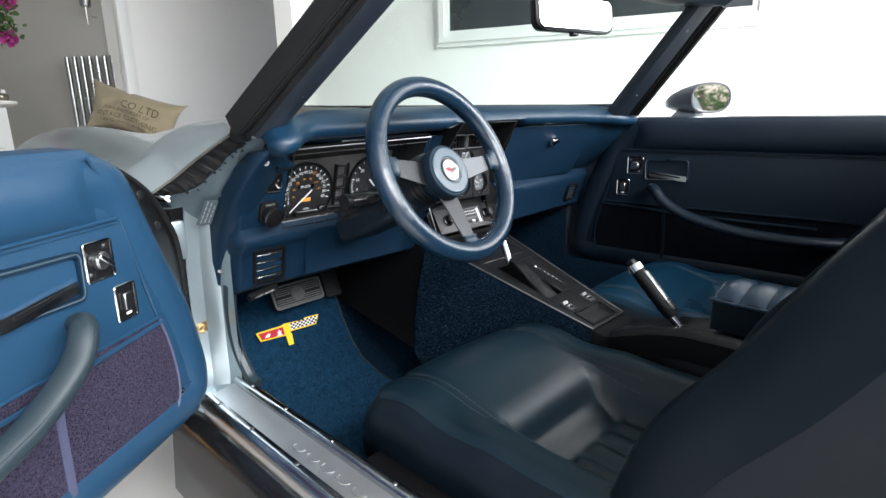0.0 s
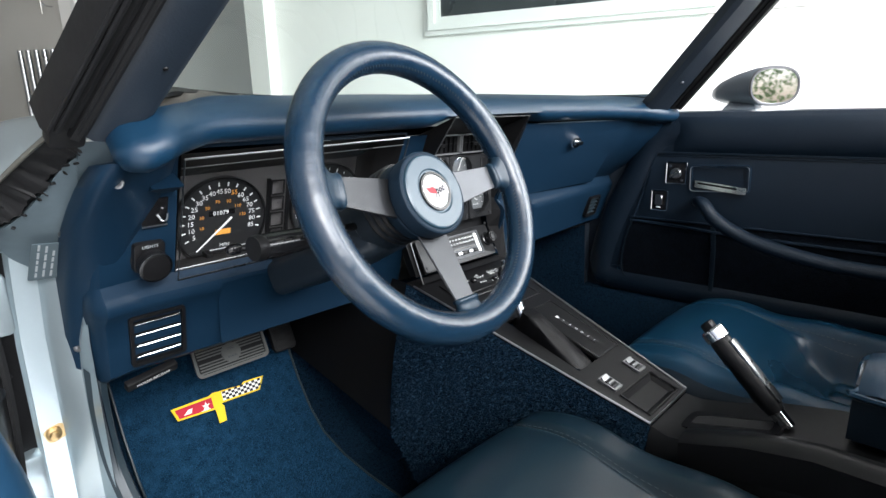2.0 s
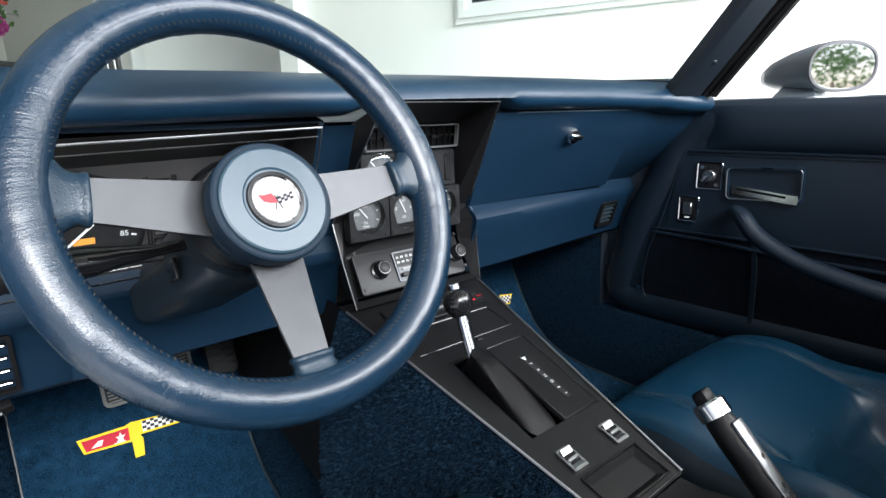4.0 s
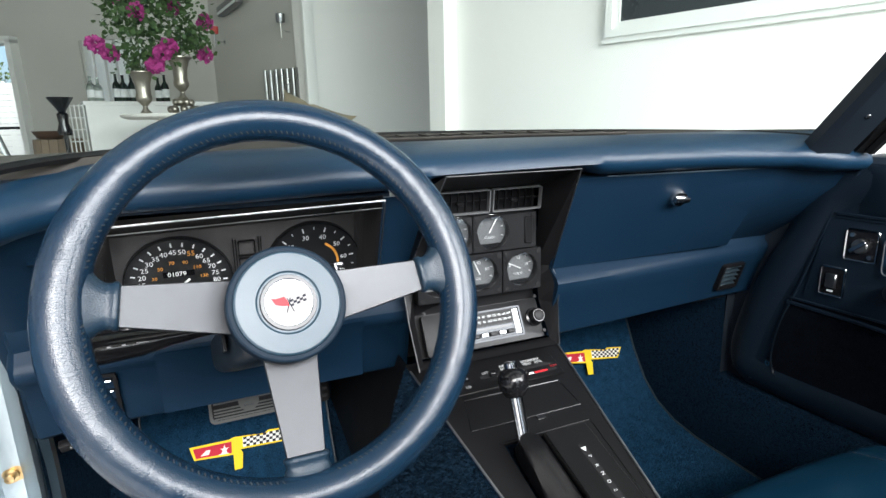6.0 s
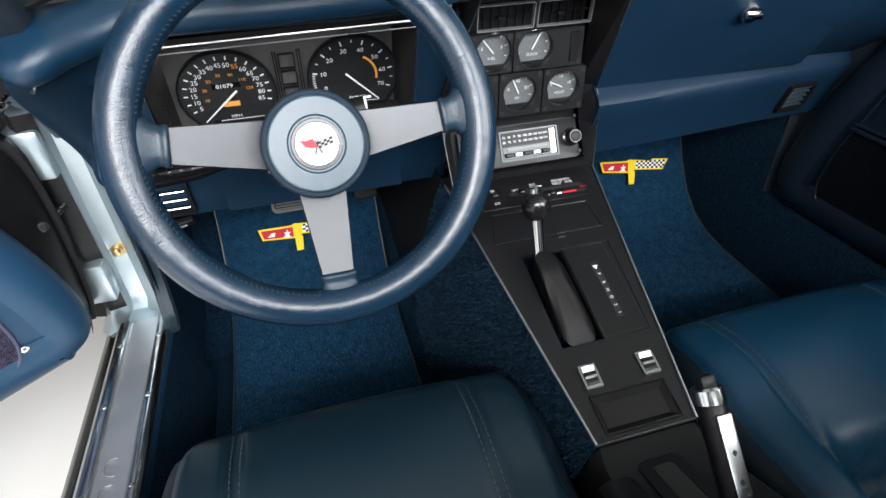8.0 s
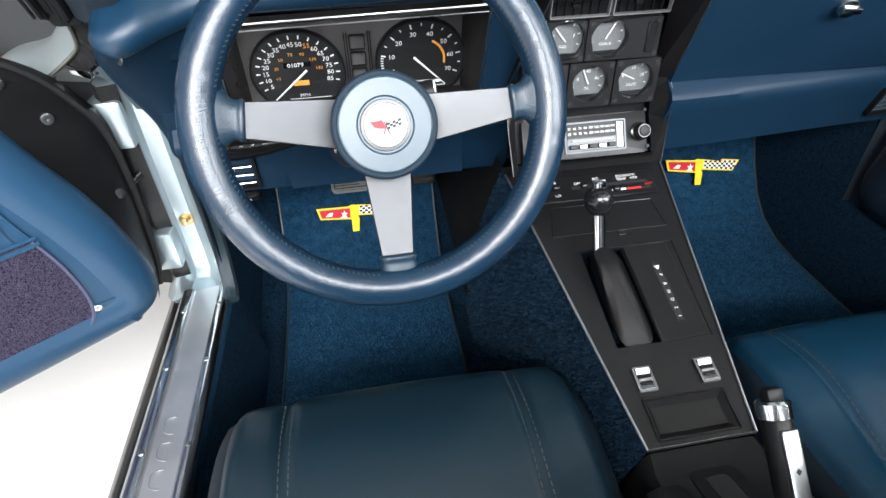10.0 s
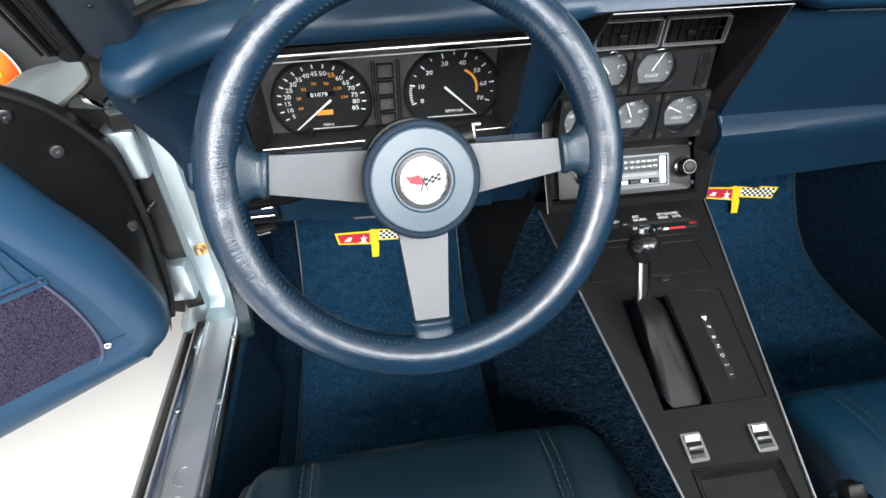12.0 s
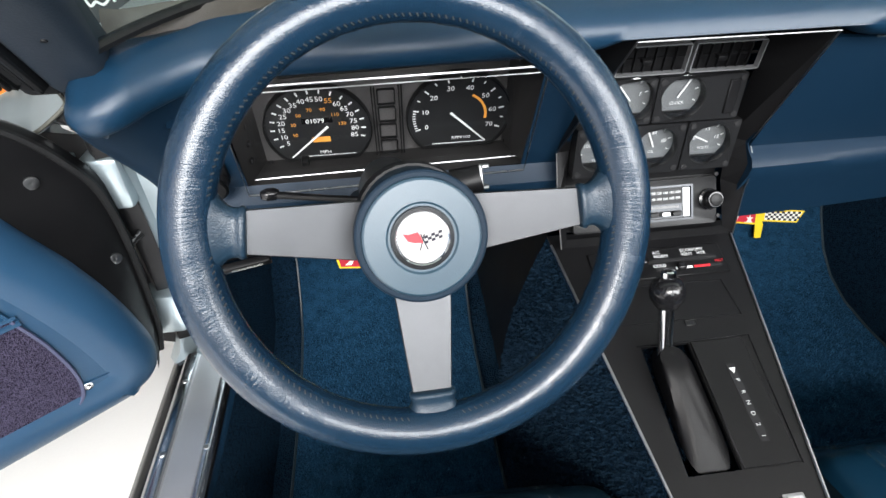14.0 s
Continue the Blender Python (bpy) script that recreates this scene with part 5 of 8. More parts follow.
OUTER = smooth_path([(-0.527, 0.146, 0.797), (-0.536, 0.167, 0.776), (-0.543, 0.209, 0.739), (-0.545, 0.246, 0.704), (-0.5455, 0.285, 0.660), (-0.546, 0.320, 0.595), (-0.546, 0.333, 0.535)], 5)
CREASE = smooth_path([(-0.452, 0.213, 0.808), (-0.460, 0.224, 0.777), (-0.478, 0.243, 0.738), (-0.498, 0.258, 0.704), (-0.516, 0.276, 0.662), (-0.523, 0.302, 0.600), (-0.525, 0.318, 0.540)], 5)
part("trim_strip", loft([[o + V(-0.010, 0.055, -0.004), o + V(-0.010, 0.016, -0.001), o + V(-0.006, 0.004, 0), o, o.lerp(c, 0.2) + V(0, -0.004, 0), o.lerp(c, 0.5) + V(0, -0.006, 0), o.lerp(c, 0.8) + V(0, -0.004, 0), c, c + V(0.004, 0.02, 0)] for o, c in zip(OUTER, CREASE)]), HARD_BLUE, tr, "dark blue rounded panel between dash and door opening", smooth=60)
for p in ((-0.523, 0.1725, 0.778), (-0.548, 0.3245, 0.586)):
    part("screw", lathe([(0.0050, 0), (0.0046, 0.0013), (0.0024, 0.0016), (0, 0.0008)], fr(p, (0.75, -0.6, 0.0), (0, 0.3, 0.9)), 14), DULL_CHROME, tr)


# ---- steering wheel and column ----
wheel = thing("steering_wheel", (-0.283, 0.025, 0.759), "blue leather-wrapped three-spoke steering wheel", "steering wheel")
wn_ = V(0.0632, -1, 0.4654).normalized()
WA = V(0, 0, 1).cross(wn_).normalized()
WF = fr((-0.283, 0.0251, 0.7591), WA, wn_.cross(WA))
RIM, RT = 0.1434, 0.0162


def on_rim(a, q=0.0, k=1.0):
    """A point of the rim's skin: a round the wheel, q round the section."""
    r = RIM + RT * k * math.cos(q)
    return (r * math.cos(a), r * math.sin(a), RT * k * math.sin(q))


N = 360
wrinkle = random.Random(4)
creases = [wrinkle.uniform(-1, 1) for _ in range(N)]
rim = part("rim", moved(loft([[on_rim(2 * math.pi * i / N, 2 * math.pi * j / 24, 1 + 0.006 * math.sin(i * 0.7) * math.sin(i * 0.13) + 0.010 * creases[i % N] * max(0.0, -math.cos(2 * math.pi * j / 24 - 0.5)) ** 1.5) for j in range(24)] for i in range(N + 1)], caps=False), WF), RIM_LEATHER, wheel, "thick wrinkled blue leather rim", smooth=80)
around = rim.data.attributes.new("around", "FLOAT", "POINT")
around.data.foreach_set("value", [(k // 24) / N for k in range(24 * (N + 1))])
st = bmesh.new()
for i in range(190):
    a = 2 * math.pi * i / 190
    if min(abs((a - b + math.pi) % (2 * math.pi) - math.pi) for b in (radians(3.5), radians(171.5), radians(268))) < 0.13:
        continue
    p, q = Vector(on_rim(a - 0.005, 2.62, 1.01)), Vector(on_rim(a + 0.005, 2.48, 1.01))
    tube([p, p.lerp(q, 0.5), q], 0.0005, 4, bm=st)
tagged(part("stitching", moved(st, WF), STITCH, rim, "grey cross stitching round the inner rim"), kind="stuff")


HF = WF @ Matrix.Translation((0, -0.005, 0))  # the hub sits a little low in the rim


def spoke(ang, w_in, w_out, label):
    m = HF @ Matrix.Rotation(radians(ang), 4, "Z")
    r0, r1 = 0.030, 0.1105
    z0, z1 = -0.019, -0.001
    loops = []
    for r, w, z in ((r0, w_in, z0), (r1 + 0.008, w_out, z1)):
        loops.append([(r, -w, z - 0.0015), (r, -w + 0.0008, z), (r, w - 0.0008, z), (r, w, z - 0.0015), (r, w - 0.001, z - 0.003), (r, -w + 0.001, z - 0.003)])
    sp = part("spoke", moved(loft(loops), m), ALU, wheel, label, smooth=20)
    cup = []
    for r, w, t in ((r1 - 0.0005, w_out + 0.0008, 0.0035), (r1, w_out + 0.0022, 0.0060), (r1 + 0.0012, w_out + 0.0028, 0.0066), (r1 + 0.0032, w_out + 0.0028, 0.0066), (r1 + 0.0042, w_out + 0.0018, 0.0058), (r1 + 0.0075, w_out + 0.0018, 0.0060), (r1 + 0.0105, w_out + 0.0030, 0.0066), (r1 + 0.0135, w_out + 0.0055, 0.0076), (r1 + 0.0165, w_out + 0.0095, 0.0090), (r1 + 0.0195, w_out + 0.0150, 0.0104), (r1 + 0.0235, w_out + 0.0220, 0.0118), (r1 + 0.0285, w_out + 0.0285, 0.0114)):
        cup.append([(r, w * x, z1 + t * y - 0.001) for x, y in ((-1, -0.6), (-1, 0.3), (-0.8, 0.85), (-0.4, 1), (0.4, 1), (0.8, 0.85), (1, 0.3), (1, -0.6), (0.6, -1), (-0.6, -1))])
    part("leather_cup", moved(loft(cup), m), CUP_LEATHER, sp, "blue leather cup over the spoke end", smooth=70)


spoke(171.5, 0.0215, 0.0138, "brushed aluminium spoke")
spoke(3.5, 0.0215, 0.0125, "brushed aluminium spoke")
spoke(268.0, 0.0215, 0.0133, "brushed aluminium spoke")
hub = part("hub_pad", moved(lathe([(0.0, -0.004), (0.0392, -0.004), (0.0396, 0.0030), (0.0390, 0.0048), (0.0376, 0.0056), (0.0240, 0.0058), (0.0225, 0.0046), (0.0, 0.0044)], None, 72), HF), HUB_BLUE, wheel, "round grey-blue padded hub face", smooth=12)
part("hub_side", moved(lathe([(0.0, -0.036), (0.034, -0.036), (0.0400, -0.033), (0.0432, -0.026), (0.0436, -0.018), (0.0428, -0.0165), (0.0430, -0.0145), (0.0442, -0.013), (0.0444, 0.0005), (0.0438, 0.0022), (0.0424, 0.0030), (0.0398, 0.0030), (0.0394, 0.0022), (0.0390, -0.006), (0.0, -0.006)], None, 72), HF), HUB_SIDE, hub, "dark navy rolled hub side", smooth=25)
part("hub_groove", moved(lathe([(0.0438, -0.0055), (0.0442, -0.007), (0.0438, -0.0085)], None, 64), HF), GLOSS_BLACK, hub)
part("emblem_ring", moved(lathe([(0.0175, 0.004), (0.0178, 0.0068), (0.0205, 0.0068), (0.0212, 0.0045)], None, 48), HF), GLOSS_BLACK, hub)
part("emblem_disc", moved(lathe([(0.0, 0.0055), (0.0165, 0.0055), (0.0178, 0.0068), (0.0182, 0.006)], None, 48), HF), CHROME, hub, "round silver horn button")
FLAT_WHITE = material("emblem_silver", (0.34, 0.33, 0.325), 0.75, 0.0, spec=0.15, wear=0.08)
part("emblem_field", moved(disc(0.0164, 0.0052, 0.0061, 40), HF), FLAT_WHITE, hub)
eb = bmesh.new()
slab([(-0.0128, 0.0044), (-0.0090, 0.0036), (-0.0030, 0.0046), (-0.0012, 0.0012), (-0.0002, -0.0028), (-0.0056, -0.0022), (-0.0098, -0.0008)], 0.0061, 0.0066, bm=eb)
part("emblem_red_flag", moved(eb, HF), RED_INK, hub)
eb = bmesh.new()
for i in range(5):
    for j in range(3):
        if (i + j) % 2 == 0:
            x0, lift = 0.0008 + 0.0024 * i, 0.0006 * i
            slab([(x0, 0.0014 - 0.0017 * j + lift), (x0 + 0.0024, 0.0020 - 0.0017 * j + lift), (x0 + 0.0024, 0.0003 - 0.0017 * j + lift), (x0, -0.0003 - 0.0017 * j + lift)], 0.0061, 0.0066, bm=eb)
tube([(0.0012, 0.003, 0.0064), (-0.0026, -0.0075, 0.0064)], 0.00035, 4, bm=eb)
tube([(-0.0012, 0.003, 0.0064), (0.0026, -0.0075, 0.0064)], 0.00035, 4, bm=eb)
part("emblem_checker", moved(eb, HF), BLACK_THREAD, hub)

column = thing("steering_column", (-0.28, 0.2, 0.66), "dark steering column with stalk and ignition key", "steering column")
part("column_shroud", moved(lathe([(0.0, -0.02), (0.033, -0.02), (0.038, -0.032), (0.041, -0.04), (0.041, -0.085), (0.037, -0.09), (0.036, -0.16), (0.036, -0.30), (0.0, -0.30)], None, 32), WF), COLUMN_BLACK, column, "near-black column shroud", smooth=30)
for z in (-0.036, -0.046, -0.056):
    part("column_ring", lathe([(0.0412, z), (0.0425, z - 0.003), (0.0412, z - 0.006)], WF, 32), BLACK, column)
part("column_lower", moved(loft([[(x, y, z) for x, y in rr(w, h, 0.014, 5, cx, cy)] for z, w, h, cx, cy in ((-0.078, 0.060, 0.036, 0.002, -0.018), (-0.083, 0.068, 0.042, 0.002, -0.020), (-0.15, 0.084, 0.046, 0.0, -0.021), (-0.265, 0.095, 0.046, -0.001, -0.018))]), WF), COLUMN_BLACK, column, "near-black lower column cover", smooth=50)
def paddle(rows):
    """A lever of oval sections: rows of (x, y, z, half width, half depth)."""
    return loft([[(x, y + w * math.cos(2 * math.pi * k / 16), z + d * math.sin(2 * math.pi * k / 16)) for k in range(16)] for x, y, z, w, d in rows])


stalk = part("turn_stalk", moved(paddle([(-0.030, -0.006, -0.084, 0.004, 0.004), (-0.060, -0.007, -0.083, 0.0048, 0.0045), (-0.084, -0.007, -0.082, 0.0075, 0.006), (-0.104, -0.008, -0.081, 0.0110, 0.0085), (-0.130, -0.008, -0.080, 0.0122, 0.010), (-0.153, -0.008, -0.079, 0.0122, 0.0105)]), WF), GLOSS_BLACK, column, "broad black turn-signal lever", smooth=60)
part("stalk_end", moved(lathe([(0.0, 0.0035), (0.0075, 0.0035), (0.0084, 0.0022), (0.0092, 0.0035), (0.0114, 0.002), (0.0122, -0.002), (0.0112, -0.008)], fr((-0.155, -0.008, -0.079), (0, 1, 0), (0.1, 0, 1)), 24), WF), BLACK, stalk, "ringed stalk end", smooth=30)
for k in range(4):
    part("stalk_print", moved(box((-0.144 + 0.010 * k, -0.009, -0.0700 - 0.0006 * k), (-0.137 + 0.010 * k, -0.0074, -0.0690 - 0.0006 * k)), WF), STITCH, stalk)
lever = part("tilt_lever", moved(tube([(-0.030, 0.004, -0.165), (-0.075, 0.010, -0.180), (-0.115, 0.016, -0.192)], [0.0035, 0.0032, 0.0036], 10), WF), BLACK, column, "thin black tilt lever")
part("lever_knob", moved(lathe([(0.0, 0.010), (0.004, 0.009), (0.0062, 0.005), (0.0062, -0.002), (0.004, -0.008), (0.0, -0.009)], fr((-0.120, 0.017, -0.192), (0, 1, 0), (0.1, 0, 1)), 16), WF), GLOSS_BLACK, lever, smooth=60)
part("column_slot", moved(box((-0.0435, -0.026, -0.135), (-0.040, -0.008, -0.115), 0.0008, 1), WF), GLOSS_BLACK, column)
ign = part("ignition_lock", moved(tube([(0.036, 0.018, -0.07), (0.058, 0.022, -0.066)], [0.013, 0.011], 14), WF), BLACK, column)
part("ignition_key", moved(join(box((0.058, 0.029, -0.068), (0.065, 0.033, -0.063), 0.0012, 1), join(box((0.058, 0.013, -0.068), (0.064, 0.017, -0.063), 0.0012, 1), box((0.056, 0.014, -0.069), (0.060, 0.033, -0.064), 0.0012, 1))), WF), DULL_CHROME, ign, "dull chrome ignition switch tabs")


# ---- centre console ----
con = thing("centre_console", (0, 0, 0.26), "black centre console between the seats with carpeted sides", "console")
CF = fr((0, -0.128, 0.451), (1, 0, 0), (0, 0.953, 0.302))


def cw(s):
    """Half width of the top plate at s along it."""
    return 0.0595 + (0.113 - 0.0595) * min(s, 0.40) / 0.39


def console():
    # a top plate with a real shift slot and coin tray: strips around the two openings
    def strip(x0, x1, s0, s1, bm):
        n = 2
        for i in range(n):
            a, b = s0 + (s1 - s0) * i / n, s0 + (s1 - s0) * (i + 1) / n
            X = lambda x, s: max(-cw(s), min(cw(s), x)) if abs(x) < 0.3 else math.copysign(cw(s), x)
            loft([[(X(x0, a), a, -0.004), (X(x1, a), a, -0.004), (X(x1, a), a, 0), (X(x0, a), a, 0)], [(X(x0, b), b, -0.004), (X(x1, b), b, -0.004), (X(x1, b), b, 0), (X(x0, b), b, 0)]], bm=bm)
        return bm
    bm = bmesh.new()
    for x0, x1, s0, s1 in ((-1, 1, 0, 0.010), (-1, -0.042, 0.010, 0.049), (0.044, 1, 0.010, 0.049), (-1, 1, 0.049, 0.112), (-1, -0.050, 0.112, 0.243), (0.003, 1, 0.112, 0.243), (-1, 1, 0.243, 0.40)):
        strip(x0, x1, s0, s1, bm)
    bmesh.ops.remove_doubles(bm, verts=bm.verts, dist=1e-5)
    plate = part("top_plate", moved(bm, CF), BLACK, con, "satin black console plate", smooth=0)
    ed = tube([(cw(0.39), 0.385, 0.0012), (cw(0), 0.0015, 0.0012), (-cw(0), 0.0015, 0.0012), (-cw(0.39), 0.385, 0.0012)], 0.0016, 6)
    part("plate_edge", moved(ed, CF), BRIGHT_TRIM, plate, "thin bright edge strip")
    # coin tray
    part("coin_tray", moved(loft([[(-0.042, 0.010, -0.001), (0.044, 0.010, -0.001), (0.044, 0.049, -0.001), (-0.042, 0.049, -0.001)], [(-0.037, 0.016, -0.006), (0.039, 0.016, -0.006), (0.039, 0.043, -0.006), (-0.037, 0.043, -0.006)]], caps=False), CF), BLACK, plate, smooth=0)
    part("tray_floor", moved(box((-0.041, 0.012, -0.0075), (0.043, 0.047, -0.0058)), CF), BLACK, plate)
    part("tray_lip", moved(tube([(-0.044, 0.051, 0.0008), (0.046, 0.051, 0.0008), (0.046, 0.008, 0.0008), (-0.044, 0.008, 0.0008), (-0.044, 0.051, 0.0008)], 0.0014, 6), CF), BLACK, plate)
    # selector inset
    part("selector_panel", moved(box((0.004, 0.112, 0.0), (0.062, 0.243, 0.0022), 0.001, 1), CF), BLACK, plate)
    ln = bmesh.new()
    for s0 in ((-0.054, 0.245, 0.070, 0.245), (-0.078, 0.271, 0.076, 0.270), (-0.066, 0.318, 0.072, 0.316)):
        tube([(s0[0], s0[1], 0.0004), (s0[2], s0[3], 0.0004)], 0.0007, 4, bm=ln)
    tube([(0.064, 0.111, 0.0004), (0.072, 0.245, 0.0004)], 0.0007, 4, bm=ln)
    tube([(-0.078, 0.271, 0.0004), (-0.066, 0.318, 0.0004)], 0.0007, 4, bm=ln)
    tube([(0.076, 0.270, 0.0004), (0.072, 0.316, 0.0004)], 0.0007, 4, bm=ln)
    box((0.008, 0.262, 0.0), (0.02, 0.269, 0.002), 0.0005, 1, ln)
    part("panel_line", moved(ln, CF), GLOSS_BLACK, plate)
    part("selector_slot", moved(box((0.0315, 0.134, 0.0015), (0.0405, 0.214, 0.0026)), CF), MATT_BLACK, plate)
    ink = bmesh.new()
    for t, s in (("P", 0.196), ("R", 0.183), ("N", 0.172), ("D", 0.161), ("2", 0.150), ("1", 0.139)):
        lettering(t, 0.0060, CF @ Matrix.Translation((0.036, s, 0.0028)) @ Matrix.Rotation(radians(-90), 4, "Z"), ink)
    box_bm = moved(slab([(0.0325, 0.2095), (0.0395, 0.2095), (0.036, 0.2035)], 0.0027, 0.0030), CF)
    join(ink, box_bm)
    part("selector_letters", ink, WHITE_INK, plate)
    # window switches
    for x in (-0.034, 0.038):
        w = part("window_switch", moved(ring_slab(rr(0.021, 0.028, 0.002, cx=x, cy=0.0725), rr(0.015, 0.022, 0.001, cx=x, cy=0.0725), 0.0, 0.003), CF), DULL_CHROME, plate, "chrome rocker window switch")
        part("rocker", moved(loft([[(x - 0.0075, s, -0.001), (x + 0.0075, s, -0.001), (x + 0.0075, s, z), (x - 0.0075, s, z)] for s, z in ((0.0615, 0.004), (0.070, 0.0015), (0.0745, 0.0015), (0.0835, 0.006))]), CF), DULL_CHROME, w, smooth=0)
        part("rocker_band", moved(box((x - 0.0075, 0.0735, 0.0015), (x + 0.0075, 0.0772, 0.0042)), CF), BLACK, w)
        part("rocker_bar", moved(box((x - 0.0075, 0.0695, 0.0015), (x + 0.0075, 0.0732, 0.0050), 0.0008, 1), CF), BRIGHT_TRIM, w)
        part("rocker_groove", moved(box((x - 0.0070, 0.0660, 0.0015), (x + 0.0070, 0.0690, 0.0034)), CF), BLACK, w)
    # climate control
    cl = part("climate_panel", moved(box((-0.075, 0.325, 0.0), (0.088, 0.366, 0.003), 0.001, 1), CF), BLACK, plate, "black climate control panel")
    part("climate_slot", moved(join(box((-0.03, 0.344, 0.0031), (0.078, 0.349, 0.0036)), box((0.0, 0.333, 0.0031), (0.08, 0.337, 0.0036))), CF), MATT_BLACK, cl)
    ink = bmesh.new()
    for t, x, s in (("A/C", 0.008, 0.3585), ("NORM", 0.012, 0.353), ("ECONOMY", 0.052, 0.3585), ("VENT", 0.044, 0.353), ("HTR", 0.062, 0.353), ("COLD", 0.006, 0.340), ("OFF", -0.02, 0.353), ("HI", -0.052, 0.358), ("LO", -0.052, 0.335)):
        lettering(t, 0.0058, CF @ Matrix.Translation((x, s, 0.0032)), ink)
    tagged(part("climate_print", ink, WHITE_INK, cl), kind="stuff")
    part("climate_print_red", join(lettering("HOT", 0.005, CF @ Matrix.Translation((0.079, 0.340, 0.0034))), moved(box((0.046, 0.3335, 0.0037), (0.066, 0.3365, 0.0040)), CF)), RED_INK, cl)
    part("climate_white_bar", moved(box((0.024, 0.3335, 0.0037), (0.044, 0.3365, 0.0040)), CF), WHITE_INK, cl)
    for x, s in ((-0.052, 0.347), (-0.012, 0.3465), (0.03, 0.335)):
        part("slider_knob", moved(box((x - 0.005, s - 0.004, 0.003), (x + 0.005, s + 0.004, 0.010), 0.0015, 1), CF), GLOSS_BLACK, cl)
    # sides
    for sg in (-1, 1):
        def f(u, v, sg=sg):
            s = 0.40 * u
            p = CF @ V(sg * cw(s), s, -0.003)
            fl = 0.22 + 0.10 * sstep(0.75, 1.0, u)
            out = V(sg * (0.105 + 0.045 * sstep(0.2, 1.0, u) + 0.012), p.y, fl)
            q = p.lerp(out, v)
            return q + V(sg * 0.012 * math.sin(math.pi * v), 0, 0)
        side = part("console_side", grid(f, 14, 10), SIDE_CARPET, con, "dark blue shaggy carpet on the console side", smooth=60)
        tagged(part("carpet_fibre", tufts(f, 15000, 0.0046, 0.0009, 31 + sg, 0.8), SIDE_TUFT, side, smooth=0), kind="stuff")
    for sg in (-1, 1):
        part("tunnel_side", grid(lambda u, v, sg=sg: (sg * (0.112 + 0.05 * v), 0.25 + 0.42 * u, 0.57 + 0.02 * u - (0.24 - 0.06 * u) * v), 6, 6), DEEP_BLACK, con, "black trim on the tunnel side")
    # lower black console behind the plate
    rc = []
    for y, zt, w in ((-0.128, 0.447, 0.064), (-0.15, 0.444, 0.068), (-0.19, 0.452, 0.072), (-0.24, 0.468, 0.078), (-0.30, 0.478, 0.085), (-0.38, 0.482, 0.09), (-0.95, 0.49, 0.095)):
        rc.append([(-w, y, 0.26), (-w - 0.01, y, zt - 0.05), (-w, y, zt - 0.008), (-w + 0.008, y, zt), (w - 0.008, y, zt), (w, y, zt - 0.008), (w + 0.01, y, zt - 0.05), (w, y, 0.26)])
    part("rear_console", loft(rc), BLACK, con, "black moulded rear console", smooth=35)
    rz = fr((-0.005, -0.205, 0.4585), (1, 0, 0), (0, -0.95, 0.28))
    part("brake_slot", moved(slab(rr(0.024, 0.09, 0.006), -0.002, 0.0035), rz), MATT_BLACK, con)
    part("slot_lip", moved(ring_slab(rr(0.05, 0.11, 0.01), rr(0.026, 0.092, 0.006), -0.002, 0.004), rz), BLACK, con)
    # ridge beside the brake
    part("console_ridge", loft([[(x, y, z - 0.04), (x, y, z), (x + 0.01, y, z + 0.008), (x + 0.03, y, z + 0.006), (x + 0.045, y, z - 0.01), (x + 0.045, y, z - 0.04)] for x, y, z in ((-0.082, -0.17, 0.455), (-0.088, -0.24, 0.482), (-0.092, -0.30, 0.496), (-0.096, -0.42, 0.50), (-0.096, -0.6, 0.50))]), BLACK, con, smooth=50)
    # padded armrest lid
    arm = part("armrest_lid", loft([[(x, y, z) for x, z in ((-0.012, 0.49), (-0.012, 0.535), (0.0, 0.548), (0.05, 0.556), (0.10, 0.548), (0.112, 0.535), (0.112, 0.49))] for y in (-0.315, -0.56)]), DARK_VINYL, con, "dark blue armrest box", smooth=35)
    for k in range(6):
        y0 = -0.318 - 0.038 * k
        part("armrest_pleat", loft([[(x, y0 - 0.036 * t, z + 0.0045 * math.sin(math.pi * t) - 0.001) for x, z in ((-0.010, 0.541), (0.004, 0.552), (0.05, 0.559), (0.096, 0.552), (0.110, 0.541))] for t in [i / 8 for i in range(9)]], closed=False, caps=False), VINYL, arm)
    part("armrest_piping", tube(smooth_path([(0.112, -0.33, 0.540), (0.105, -0.318, 0.544), (0.05, -0.314, 0.553), (0.0, -0.318, 0.544), (-0.013, -0.33, 0.54), (-0.013, -0.55, 0.54)], 4), 0.003, 6), LEATHER, arm)
    # belt guide beside the seat
    part("belt_guide", tube([(-0.068, -0.29, 0.474), (-0.063, -0.375, 0.462)], 0.004, 8, flat=0.5), CHROME, con, "bright seat-belt guide")


console()


shifter = thing("gear_shifter", (-0.034, 0.08, 0.5), "automatic gear shifter with black ball knob and chrome stem", "gear lever")
part("stem", tube([(-0.034, 0.068, 0.50), (-0.034, 0.084, 0.53), (-0.034, 0.106, 0.583)], 0.0078, 14), CHROME, shifter, "polished chrome stem")
kd = fr((-0.034, 0.1115, 0.596), (1, 0, 0), V(1, 0, 0).cross(V(0, -0.36, -0.93)))
part("ball_knob", moved(lathe([(0.006, -0.0185), (0.011, -0.0165), (0.0165, -0.008), (0.0178, 0.0), (0.0165, 0.007), (0.013, 0.0125), (0.008, 0.0155), (0.0, 0.0158)], None, 28), kd), GLOSS_BLACK, shifter, "round glossy black knob", smooth=60)
